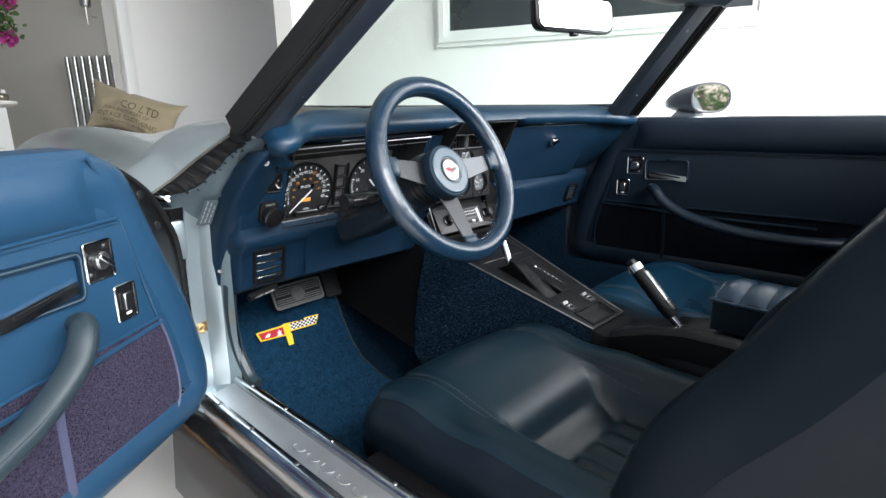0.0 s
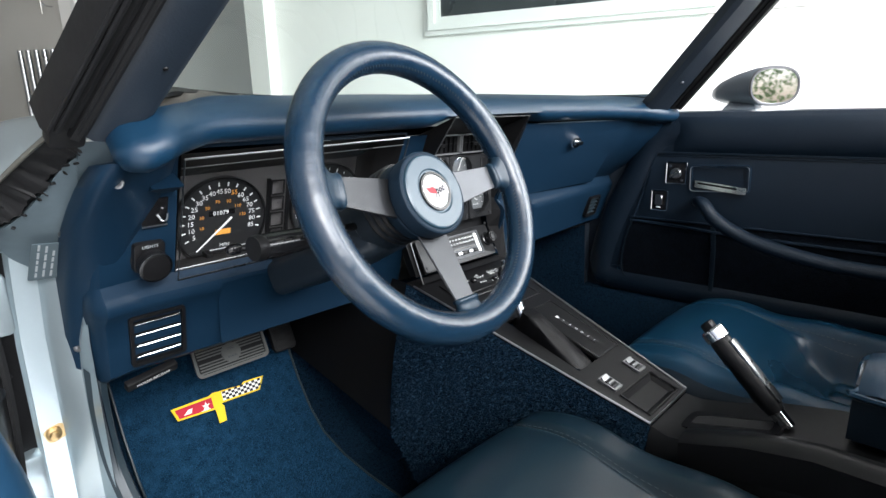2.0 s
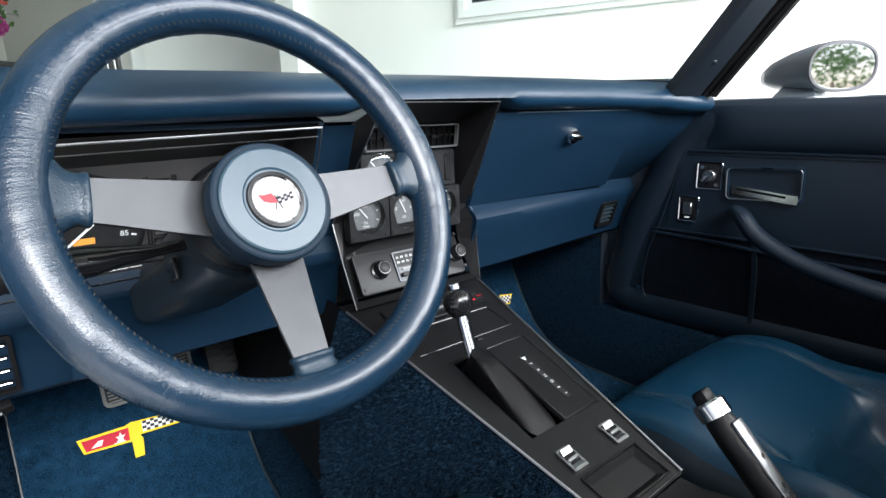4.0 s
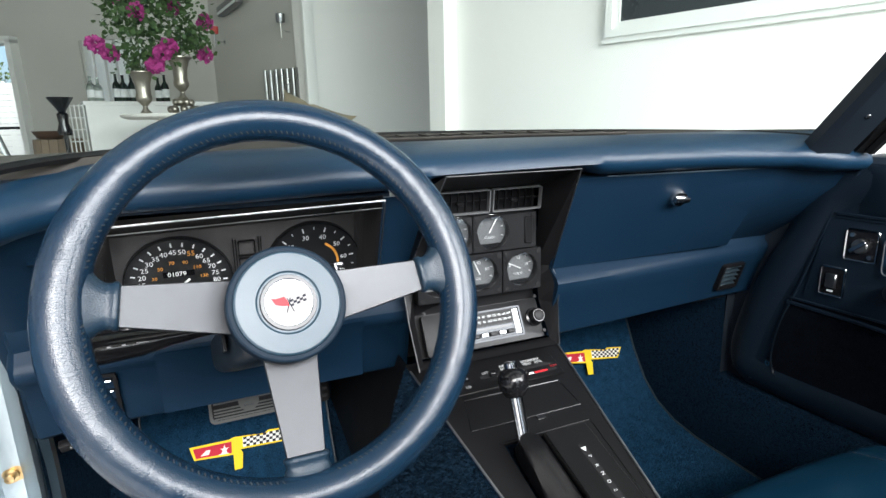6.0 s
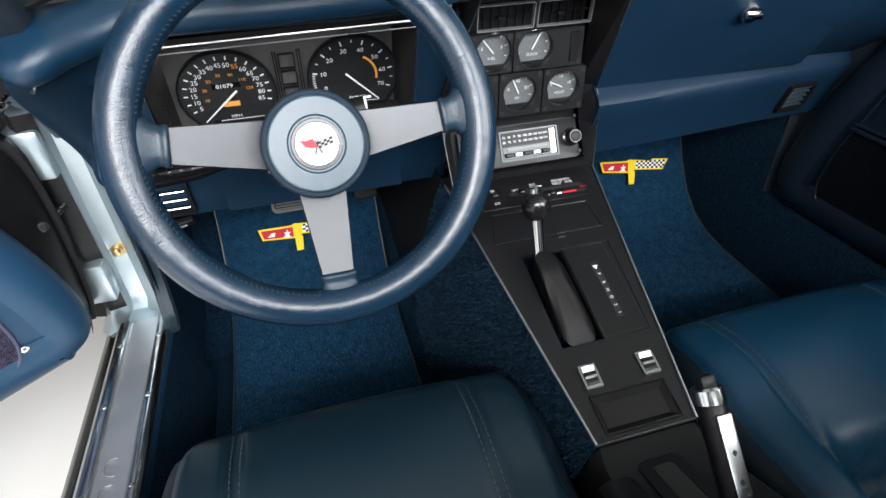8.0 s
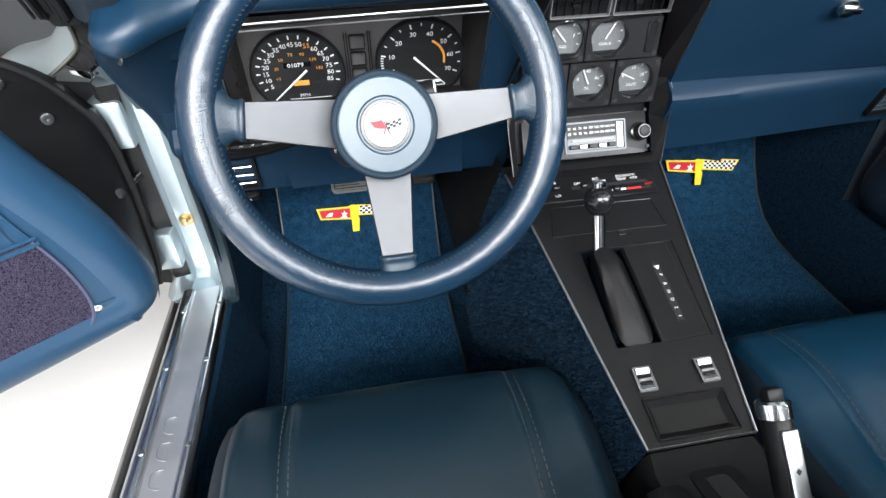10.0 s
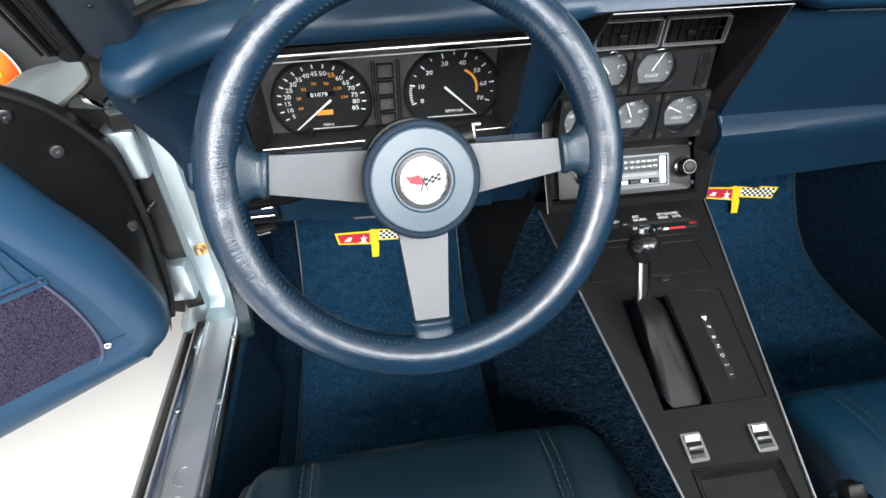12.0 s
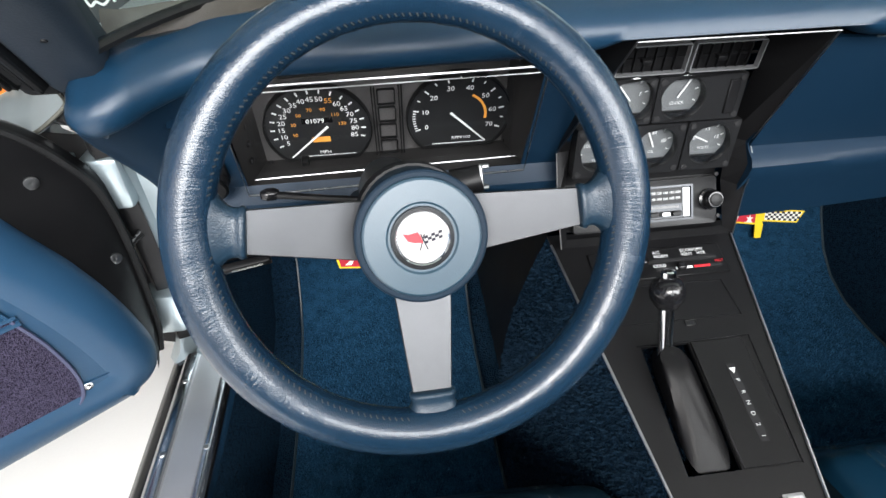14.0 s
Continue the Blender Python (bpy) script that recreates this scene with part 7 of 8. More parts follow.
# ---- mats, pedals, mirror ----
def flag_badge(m, parent):
    """A stitched crossed-flag style badge: yellow edging, red panel, chequered panel."""
    m = m @ Matrix.Translation((0, 0, 0.009))
    yl = bmesh.new()
    slab([(-0.085, 0.012), (-0.020, 0.020), (-0.012, 0.024), (0.0, 0.024), (0.0, 0.002), (0.004, -0.004), (0.004, -0.030), (-0.009, -0.032), (-0.012, -0.006), (-0.076, -0.010)], 0, 0.0022, bm=yl)
    slab([(0.0, 0.0245), (0.04, 0.026), (0.046, 0.031), (0.085, 0.034), (0.073, 0.009), (0.004, 0.0025), (0.0, 0.002)], 0, 0.0022, bm=yl)
    b = part("badge", moved(yl, m), YELLOW_INK, parent, "embroidered yellow-edged flag badge", smooth=0)
    part("red_panel", moved(slab([(-0.079, 0.009), (-0.016, 0.0165), (-0.0145, -0.003), (-0.073, -0.007)], 0.0022, 0.0030), m), RED_THREAD, b, smooth=0)
    part("white_panel", moved(slab([(0.003, 0.022), (0.042, 0.0235), (0.048, 0.028), (0.080, 0.031), (0.071, 0.0115), (0.004, 0.0055)], 0.0022, 0.0028), m), WHITE_THREAD, b, smooth=0)
    ck = bmesh.new()
    for i in range(13):
        for j in range(4):
            if (i + j) % 2:
                x0, x1 = 0.004 + 0.0056 * i, 0.004 + 0.0056 * (i + 1)
                f = lambda x, k: 0.0056 + 0.0062 * (x - 0.004) / 0.07 + (0.0165 + 0.0028 * (x - 0.004) / 0.07) * k / 4
                slab([(x0, f(x0, j)), (x1, f(x1, j)), (x1, f(x1, j + 1)), (x0, f(x0, j + 1))], 0.0028, 0.0031, bm=ck)
    part("check", moved(ck, m), BLACK_THREAD, b, smooth=0)
    mk = bmesh.new()
    slab([(-0.066, -0.0035), (-0.057, 0.0055), (-0.050, 0.006), (-0.0525, -0.002)], 0.003, 0.0034, bm=mk)
    slab([(-0.033, -0.003), (-0.030, 0.002), (-0.034, 0.006), (-0.029, 0.006), (-0.0275, 0.012), (-0.025, 0.0065), (-0.020, 0.0075), (-0.024, 0.003), (-0.022, -0.002)], 0.003, 0.0034, bm=mk)
    slab([(-0.036, -0.0045), (-0.020, -0.003), (-0.020, -0.0018), (-0.036, -0.0033)], 0.003, 0.0034, bm=mk)
    part("white_mark", moved(mk, m), WHITE_THREAD, b, smooth=0)


def lerp_plain(rows, x):
    for a, b in zip(rows, rows[1:]):
        if x <= b[0]:
            return a[1] + (b[1] - a[1]) * (x - a[0]) / (b[0] - a[0])
    return rows[-1][1]


def floor_mat(name, cx, label, bm_frame, x0, x1, dz, sl, dy):
    mt = thing(name, (cx, 0.2, 0.265), label, "floor mat", group="floor mats")
    prof = [(0.06, 0.228 + dz), (0.20, 0.228 + dz), (0.31, 0.230 + dz), (0.37 + 0.4 * dy, 0.238 + dz), (0.42 + dy, 0.258 + dz), (0.46 + dy, 0.292 + dz), (0.497 + dy, 0.345 + dz), (0.53 + dy, 0.41 + dz), (0.57 + dy, 0.50 + dz)]
    part("mat_surface", loft([[(x, y + sl * (x - cx), z) for y, z in prof] for x in [x0 + (x1 - x0) * i / 12 for i in range(13)]], closed=False, caps=False), CARPET, mt, "blue plush pile", smooth=70)
    def sheet(u, v):
        x = x0 + (x1 - x0) * u
        y = 0.06 + (0.50 + dy) * v
        return (x, y + sl * (x - cx), lerp_plain(prof, y))
    tagged(part("mat_fibre", tufts(sheet, 14000, 0.0034, 0.0007, int(100 + 50 * cx)), TUFT, mt, smooth=0), kind="stuff")
    for x in (x0, x1):
        part("binding", tube([(x, y + sl * (x - cx), z + 0.001) for y, z in prof], 0.002, 6), STRAP, mt, "pale bound edge")
    flag_badge(bm_frame, mt)


SMALL = Matrix.Scale(0.94, 4)
floor_mat("floor_mat", -0.33, "blue carpet mat with an embroidered flag badge, driver footwell", fr((-0.3265, 0.5145, 0.3475), (0.990, -0.116, -0.085), (0.10, 0.48, 0.87)) @ SMALL, -0.475, -0.175, 0.0, -0.05, 0.021)
floor_mat("floor_mat", 0.30, "blue carpet mat with an embroidered flag badge, passenger footwell", fr((0.3720, 0.4885, 0.3830), (0.976, -0.104, -0.19), (0.216, 0.469, 0.859)) @ SMALL, 0.13, 0.505, 0.035, 0.0, 0.0)

GREY_RUBBER = material("worn_grey_rubber", (0.09, 0.094, 0.09), 0.65, grain=0.3, grain_scale=400, wear=0.35, wear_scale=30)
pedal = thing("brake_pedal", (-0.31, 0.5, 0.42), "wide ribbed black rubber brake pedal", "pedal")
pz = fr((-0.306, 0.495, 0.446), (0.995, -0.08, 0.05), (0.0, 0.42, 0.91))
part("pedal_pad", moved(slab(rr(0.118, 0.050, 0.008), -0.006, 0.004, 0.002), pz), MATT_BLACK, pedal, "ribbed rubber pad")
for i in range(9):
    if i != 4:
        part("pad_rib", moved(box((-0.054, -0.0215 + 0.0048 * i, 0.004), (0.054, -0.0190 + 0.0048 * i, 0.0066)), pz), GREY_RUBBER, pedal)
part("pad_frame", moved(ring_slab(rr(0.122, 0.054, 0.009), rr(0.113, 0.045, 0.007), 0.0, 0.0065), pz), GREY_RUBBER, pedal)
part("pad_rosette", moved(lathe([(0.016, 0.004), (0.016, 0.007), (0.013, 0.0078), (0.005, 0.0074), (0, 0.009)], None, 20), pz), GREY_RUBBER, pedal, "raised round centre mark")
part("rosette_lettering", join(lettering("DISC", 0.0055, pz @ Matrix.Translation((0, 0.007, 0.0078))), lettering("BRAKES", 0.0045, pz @ Matrix.Translation((0, -0.007, 0.0078)))), STRAP, pedal)
part("pedal_arm", tube([(-0.306, 0.50, 0.45), (-0.30, 0.55, 0.50), (-0.30, 0.56, 0.62)], 0.008, 8), BLACK, pedal)
gas = thing("accelerator_pedal", (-0.2, 0.53, 0.42), "narrow ribbed black accelerator pedal", "pedal")
gz2 = fr((-0.193, 0.53, 0.445), (1, 0, 0), (0, 0.42, 0.91))
part("pedal_pad", moved(slab(rr(0.045, 0.085, 0.008), -0.006, 0.004, 0.002), gz2), RUBBER, gas)
for i in range(6):
    part("pad_rib", moved(box((-0.018, -0.035 + 0.012 * i, 0.004), (0.018, -0.030 + 0.012 * i, 0.006)), gz2), RUBBER, gas)
part("pedal_arm", tube([(-0.193, 0.535, 0.46), (-0.19, 0.58, 0.5), (-0.19, 0.6, 0.6)], 0.006, 8), BLACK, gas)

rear = thing("rear_view_mirror", (0.03, 0.02, 1.05), "black-framed rear-view mirror under the header", "mirror")
rz = fr((0.066, 0.011, 1.028), (0.985, -0.175, 0.02), (0, 0.08, 1))
part("mirror_case", moved(loft([[(x * k, y * k, z) for x, y in rr(0.218, 0.068, 0.02)] for k, z in ((0.7, -0.03), (0.95, -0.018), (1.0, -0.004), (1.0, 0.002), (0.97, 0.004))]), rz), BLACK, rear, "black plastic case", smooth=40)
part("mirror_glass", moved(slab(rr(0.204, 0.055, 0.015), 0.003, 0.0048), rz), MIRROR, rear, "rear-view mirror glass")
part("dip_tab", moved(box((-0.008, -0.040, -0.012), (0.008, -0.030, 0.0), 0.002), rz), BLACK, rear)
part("mirror_arm", tube([(0.066, 0.03, 1.035), (0.05, 0.045, 1.075), (0.04, 0.045, 1.095)], 0.007, 8), BLACK, rear)


# ---- things in the room ----
def picture():
    p = thing("framed_picture", (1.4, 1.0, 1.2), "large dark picture in a moulded white frame", "picture")
    m = fr(V(1.211, 1.521, 1.175) - WN * 0.004, WD, (0, 0, 1))
    w, h = 1.5, 0.95
    for o, i, z0, z1 in ((0.0, 0.02, 0, 0.02), (0.02, 0.05, 0, 0.035), (0.05, 0.075, 0, 0.022)):
        part("frame_moulding", moved(ring_slab([(o, o), (w - o, o), (w - o, h - o), (o, h - o)], [(i, i), (w - i, i), (w - i, h - i), (i, h - i)], z0, z1), m), WHITE_GLOSS, p, smooth=0)
    part("canvas", moved(box((0.075, 0.075, 0.0), (w - 0.075, h - 0.075, 0.012)), m), material("dark_print", (0.03, 0.035, 0.038), 0.3, wear=0.5, wear_scale=4), p, "dark grey printed picture", smooth=0)


picture()
AGED_SILVER = material("aged_silver", (0.36, 0.33, 0.28), 0.35, 0.9, wear=0.3, wear_scale=12, grain=0.15, grain_scale=60)
GLASS = glass_material("bottle_glass", (0.75, 0.85, 0.8))
DARK_GLASS = material("dark_bottle_glass", (0.01, 0.02, 0.012), 0.08, wear=0.2)
BURLAP = material("burlap", (0.36, 0.30, 0.19), 0.95, grain=0.8, grain_scale=260, wear=0.2, wear_scale=10, fibre=0.2)
INK = material("faded_ink", (0.10, 0.08, 0.05), 0.9, wear=0.4, wear_scale=60)
RED_CLOTH = material("red_cloth", (0.35, 0.02, 0.03), 0.9, grain=0.5, grain_scale=200, wear=0.2)
BLACK_LEATHER = material("black_leather", (0.012, 0.011, 0.012), 0.4, grain=0.3, grain_scale=300, kind="leather", wear=0.2)
WOOD = material("weathered_wood", (0.22, 0.17, 0.12), 0.8, grain=0.5, grain_scale=80, wear=0.4, wear_scale=8)
LEAF = material("leaf_green", (0.055, 0.10, 0.03), 0.55, wear=0.45, wear_scale=30)
PETAL = material("magenta_petal", (0.36, 0.035, 0.20), 0.7, wear=0.35, wear_scale=40)
RED_PETAL = material("red_wax", (0.5, 0.06, 0.05), 0.5, wear=0.3, wear_scale=40)
STEM = material("stem_green", (0.08, 0.11, 0.04), 0.7, wear=0.3)
PLASTER = material("white_plaster", (0.72, 0.70, 0.66), 0.8, grain=0.3, grain_scale=60, wear=0.12, wear_scale=6)


def counter():
    c = thing("bar_counter", (-0.65, 4.4, 0), "white painted bar counter", "counter")
    a, b = V(-1.061, 4.197, 0), V(-0.231, 4.406, 0)
    back = V(-0.242, 0.97, 0) * 0.4
    lp = [a, b, b + back, a + back]
    part("counter_body", loft([[(p.x, p.y, z) for p in lp] for z in (0, 1.035)]), WHITE_GLOSS, c, smooth=0)
    o = [a + V(-0.01, -0.015, 0), b + V(0.012, -0.012, 0), b + back, a + back]
    part("counter_top", loft([[(p.x, p.y, z) for p in o] for z in (1.036, 1.062)]), WHITE_GLOSS, c, smooth=0)
    r = thing("wire_rack", (-1.12, 4.2, 0.0), "white wire basket rack beside the counter", "rack")
    for k in range(7):
        part("wire", tube([(-1.18, 4.19, 0.55 + 0.08 * k), (-1.075, 4.19, 0.55 + 0.08 * k)], 0.004, 5), WHITE_GLOSS, r)
    for k in range(5):
        part("upright_wire", tube([(-1.18 + 0.026 * k, 4.19, 0.0), (-1.18 + 0.026 * k, 4.19, 1.04)], 0.004, 5), WHITE_GLOSS, r)
    g = thing("coffee_grinder", (-1.19, 4.12, 0.9), "black cast iron grinder standing by the counter", "grinder")
    part("hopper", lathe([(0.02, 0.0), (0.03, 0.02), (0.075, 0.09), (0.08, 0.1), (0.0, 0.1)], pose(-1.19, 4.12, 0.985), 16), GLOSS_BLACK, g)
    part("body", lathe([(0.04, 0.0), (0.045, 0.03), (0.03, 0.08), (0.035, 0.14), (0.02, 0.155)], pose(-1.19, 4.12, 0.835), 14), GLOSS_BLACK, g)
    part("post", tube([(-1.19, 4.12, 0.0), (-1.19, 4.12, 0.84)], 0.014, 8), GLOSS_BLACK, g)


counter()


def bottle(x, y, h, r, mat, label):
    b = thing("bottle", (x, y, 1.062), label, "bottle", group="bottles on the counter")
    part("glass", lathe([(r * 0.9, 0), (r, 0.006), (r, h * 0.55), (r * 0.85, h * 0.64), (r * 0.38, h * 0.74), (r * 0.34, h * 0.95), (r * 0.4, h * 0.96), (r * 0.4, h), (0, h)], pose(x, y, 1.0625), 16), mat, b)
    part("paper_label", lathe([(r * 1.01, h * 0.15), (r * 1.015, h * 0.16), (r * 1.015, h * 0.45), (r * 1.01, h * 0.46)], pose(x, y, 1.0625), 16), WHITE_INK, b)


for x, y, h, r, m, l in ((-1.02, 4.26, 0.17, 0.03, GLASS, "clear glass spirits bottle on the counter"), (-0.975, 4.25, 0.155, 0.028, GLASS, "clear glass spirits bottle on the counter"), (-0.865, 4.28, 0.19, 0.026, DARK_GLASS, "dark green wine bottle with a pale label"), (-0.82, 4.27, 0.18, 0.028, DARK_GLASS, "dark green wine bottle with a pale label"), (-0.77, 4.30, 0.185, 0.027, DARK_GLASS, "dark green wine bottle with a pale label"), (-0.60, 4.33, 0.17, 0.026, DARK_GLASS, "dark wine bottle behind the urns"), (-0.555, 4.33, 0.19, 0.026, DARK_GLASS, "dark wine bottle behind the urns")):
    bottle(x, y, h, r, m, l)


def pedestal():
    p = thing("pedestal_table", (-0.54, 3.5, 0), "white plaster birdbath-like pedestal table", "table")
    part("table_top", lathe([(0.0, 0.925), (0.20, 0.925), (0.235, 0.94), (0.24, 0.95), (0.236, 0.958), (0.0, 0.958)], pose(-0.54, 3.5, 0), 40), PLASTER, p)
    part("neck", loft([[(-0.53 + sx * w, 3.5 + sy * w, z) for sx, sy in ((-1, -1), (1, -1), (1, 1), (-1, 1))] for z, w in ((0.924, 0.045), (0.78, 0.062), (0.74, 0.066))]), PLASTER, p, smooth=0)
    part("neck_base", box((-0.62, 3.41, 0.70), (-0.44, 3.59, 0.745), 0.01), PLASTER, p)
    part("plinth", box((-0.645, 3.385, 0.0), (-0.415, 3.615, 0.70), 0.008), material("grey_marble", (0.42, 0.41, 0.38), 0.4, wear=0.3, wear_scale=5), p, "grey stone plinth")


pedestal()


def urn(x, y, z, h, r, label, balls):
    u = thing("flower_urn", (x, y, z), label, "urn", group="silver urns")
    part("bowl", lathe([(0.30 * r, 0), (0.42 * r, 0.02 * h), (0.2 * r, 0.10 * h), (0.16 * r, 0.18 * h), (0.34 * r, 0.24 * h), (0.55 * r, 0.32 * h), (0.58 * r, 0.40 * h), (0.5 * r, 0.50 * h), (0.55 * r, 0.72 * h), (0.75 * r, 0.92 * h), (1.0 * r, 0.98 * h), (1.0 * r, h), (0.9 * r, h), (0.6 * r, 0.85 * h), (0.0, 0.8 * h)], pose(x, y, z), 28), AGED_SILVER, u, "dull aged silver trumpet bowl")
    rng = random.Random(int(1000 * abs(x)))
    if balls:
        for k in range(16):
            a, q = 2 * math.pi * k / 8 + 0.4 * (k // 8), 0.075 if k < 8 else 0.045
            b = bmesh.new()
            bmesh.ops.create_icosphere(b, subdivisions=2, radius=0.024)
            part("ball", moved(b, pose(x + q * math.cos(a), y + q * math.sin(a), (0.958 + 0.024 if k < 8 else 1.025) + 0.004 * rng.random())), AGED_SILVER, u)
    return u


urn(-0.628, 3.393, 0.9585, 0.237, 0.078, "aged silver urn full of magenta geraniums", False)
urn(-0.423, 3.560, 1.045, 0.255, 0.08, "aged silver urn raised on silver balls", True)


def bouquet():
    f = thing("geranium_bouquet", (-0.55, 3.5, 1.2), "bushy bouquet of magenta geraniums with green leaves", "flowers")
    rng = random.Random(11)
    heads = [(-0.833, 3.371, 1.338), (-0.769, 3.379, 1.296), (-0.497, 3.302, 1.293), (-0.542, 3.30, 1.224), (-0.46, 3.31, 1.33), (-0.263, 3.606, 1.323), (-0.611, 3.405, 1.53), (-0.419, 3.614, 1.60), (-0.246, 3.615, 1.52), (-0.70, 3.5, 1.62), (-0.5, 3.45, 1.70)]
    for hx, hy, hz_ in heads:
        b = bmesh.new()
        for k in range(110):
            d = V(rng.gauss(0, 1), rng.gauss(0, 1), rng.gauss(0, 0.8)).normalized() * (0.036 + 0.012 * rng.random())
            m = pose(hx + d.x, hy + d.y, hz_ + d.z, rng.uniform(0, 360), rng.uniform(0, 360), rng.uniform(0, 360))
            loft([[m @ V(0.013 * math.cos(1.256 * i), 0.013 * math.sin(1.256 * i), z) for i in range(5)] for z in (0, 0.0012)], bm=b)
        part("blossom", b, PETAL, f, smooth=0)
        base = V(-0.628, 3.393, 1.18) if hx < -0.52 else V(-0.423, 3.56, 1.29)
        part("stem", tube(smooth_path([base, base.lerp(V(hx, hy, hz_), 0.5) + V(0, 0, 0.03), (hx, hy, hz_)]), 0.003, 5), STEM, f)
    lv = bmesh.new()
    clumps = [(-0.63, 3.40, 1.27, 0.13, 0.07), (-0.60, 3.42, 1.42, 0.13, 0.12), (-0.43, 3.55, 1.42, 0.15, 0.10), (-0.40, 3.55, 1.55, 0.13, 0.12), (-0.52, 3.48, 1.6, 0.15, 0.12), (-0.70, 3.4, 1.5, 0.09, 0.12), (-0.33, 3.58, 1.40, 0.09, 0.07), (-0.62, 3.45, 1.68, 0.14, 0.1), (-0.45, 3.5, 1.72, 0.14, 0.1)]
    for k in range(1700):
        c = rng.choice(clumps)
        p = V(rng.gauss(c[0], c[3] * 0.6), rng.gauss(c[1], 0.06), rng.gauss(c[2], c[4] * 0.6))
        r = rng.uniform(0.014, 0.036)
        m = pose(p.x, p.y, p.z, rng.uniform(-70, 70), rng.uniform(-70, 70), rng.uniform(0, 360))
        loft([[m @ (V(*q) * r) for q in row] for row in ([(0, 0, 0), (0.5, 0.55, 0.12), (1, 0.25, 0), (1.2, -0.1, -0.1)], [(0, 0, 0), (0.5, -0.02, -0.06), (1, -0.05, -0.05), (1.2, -0.1, -0.1)], [(0, 0, 0), (0.5, -0.6, 0.12), (0.95, -0.45, 0), (1.2, -0.1, -0.1)])], closed=False, caps=False, bm=lv)
    tagged(part("foliage", lv, LEAF, f, "small rounded green leaves", smooth=60), kind="stuff")


bouquet()


def pillow():
    p = thing("sack_cushion", (0.45, 3.9, 0.71), "plump burlap sack cushion with faded printed lettering", "cushion")
    m = fr((0.43, 3.86, 0.885), (0.50, -0.78, -0.24), (0.22, 0.0, 0.97))

    def f(u, v, sgn):
        a, b = 2 * u - 1, 2 * v - 1
        t = (1 - abs(a) ** 2.6) * (1 - abs(b) ** 2.6)
        pinch = 1 - 0.26 * (1 - a * a) + 0.10 * abs(a) ** 6
        waist = 1 - 0.13 * (1 - b * b) + 0.06 * abs(b) ** 6
        z = 0.085 * max(0, t) ** 0.55 + 0.010 * math.sin(7 * a + 4 * b) * t + 0.006 * math.sin(13 * a - 9 * b) * t
        droop = -0.035 * (a + 0.2) ** 2 - 0.03 * sstep(0.2, 1.0, a) * sstep(0.0, -1.0, b)
        return m @ V(0.38 * a * waist, 0.185 * b * pinch + droop, sgn * z)
    bm = grid(lambda u, v: f(u, v, 1), 30, 18)
    grid(lambda u, v: f(u, v, -1), 30, 18, bm)
    bmesh.ops.remove_doubles(bm, verts=bm.verts, dist=1e-5)
    part("cover", bm, BURLAP, p, smooth=80)
    for txt, sz, x, y in (("CO LTD", 0.085, 0.10, 0.055), ("MANUFACTURERS OF", 0.04, 0.0, 0.0), ("VINTAGE CLOTHING", 0.055, 0.0, -0.05), ("UNITED STATES OF AMERICA", 0.032, 0.02, -0.095)):
        b = lettering(txt, sz, Matrix.Translation((x, y, 0)))
        for v in b.verts:
            q = f((v.co.x / 0.36 + 1) / 2, (v.co.y / 0.16 + 1) / 2, 1)
            v.co = q + (m.to_3x3() @ V(0, 0, 0.0025))
        part("printed_line", b, INK, p, smooth=0)
    s = thing("black_bench", (0.4, 4.0, 0), "low black leather bench under the cushion", "bench")
    part("bench_seat", moved(box((-0.55, -0.16, 0.55), (0.5, 0.22, 0.70), 0.03, 3), fr((0.45, 3.95, 0), WN, V(-WN.y, WN.x, 0))), BLACK_LEATHER, s)
    for x in (-0.5, 0.45):
        for y in (-0.12, 0.18):
            part("leg", moved(box((x - 0.02, y - 0.02, 0), (x + 0.02, y + 0.02, 0.55), 0.004), fr((0.45, 3.95, 0), WN, V(-WN.y, WN.x, 0))), GLOSS_BLACK, s)
    r = thing("red_blanket", (0.2, 3.9, 0.7), "folded red cloth under the cushion", "blanket")
    part("cloth", moved(grid(lambda u, v: (-0.24 + 0.3 * u, -0.17 + 0.2 * v, 0.703 + 0.02 * math.sin(5 * u + 2 * v) ** 2 + 0.012 * math.sin(11 * u)), 18, 8), fr((0.40, 3.93, 0), WN, V(-WN.y, WN.x, 0))), RED_CLOTH, r)


pillow()


def radiator():
    r = thing("towel_radiator", (0.3, 4.25, 0.6), "upright chrome tube radiator on the wall", "radiator")
    a, b = V(0.189, 4.33, 0), V(0.40, 4.02, 0)
    for k in range(7):
        p = a.lerp(b, k / 6) - WN * 0.02
        part("tube", tube([(p.x, p.y, 0.45), (p.x, p.y, 1.295)], 0.016, 10), DULL_CHROME, r)
    for z in (0.6, 1.0):
        part("rail", tube([(a - WN * 0.01) + V(0, 0, z), (b - WN * 0.01) + V(0, 0, z)], 0.012, 8), CHROME, r)


radiator()


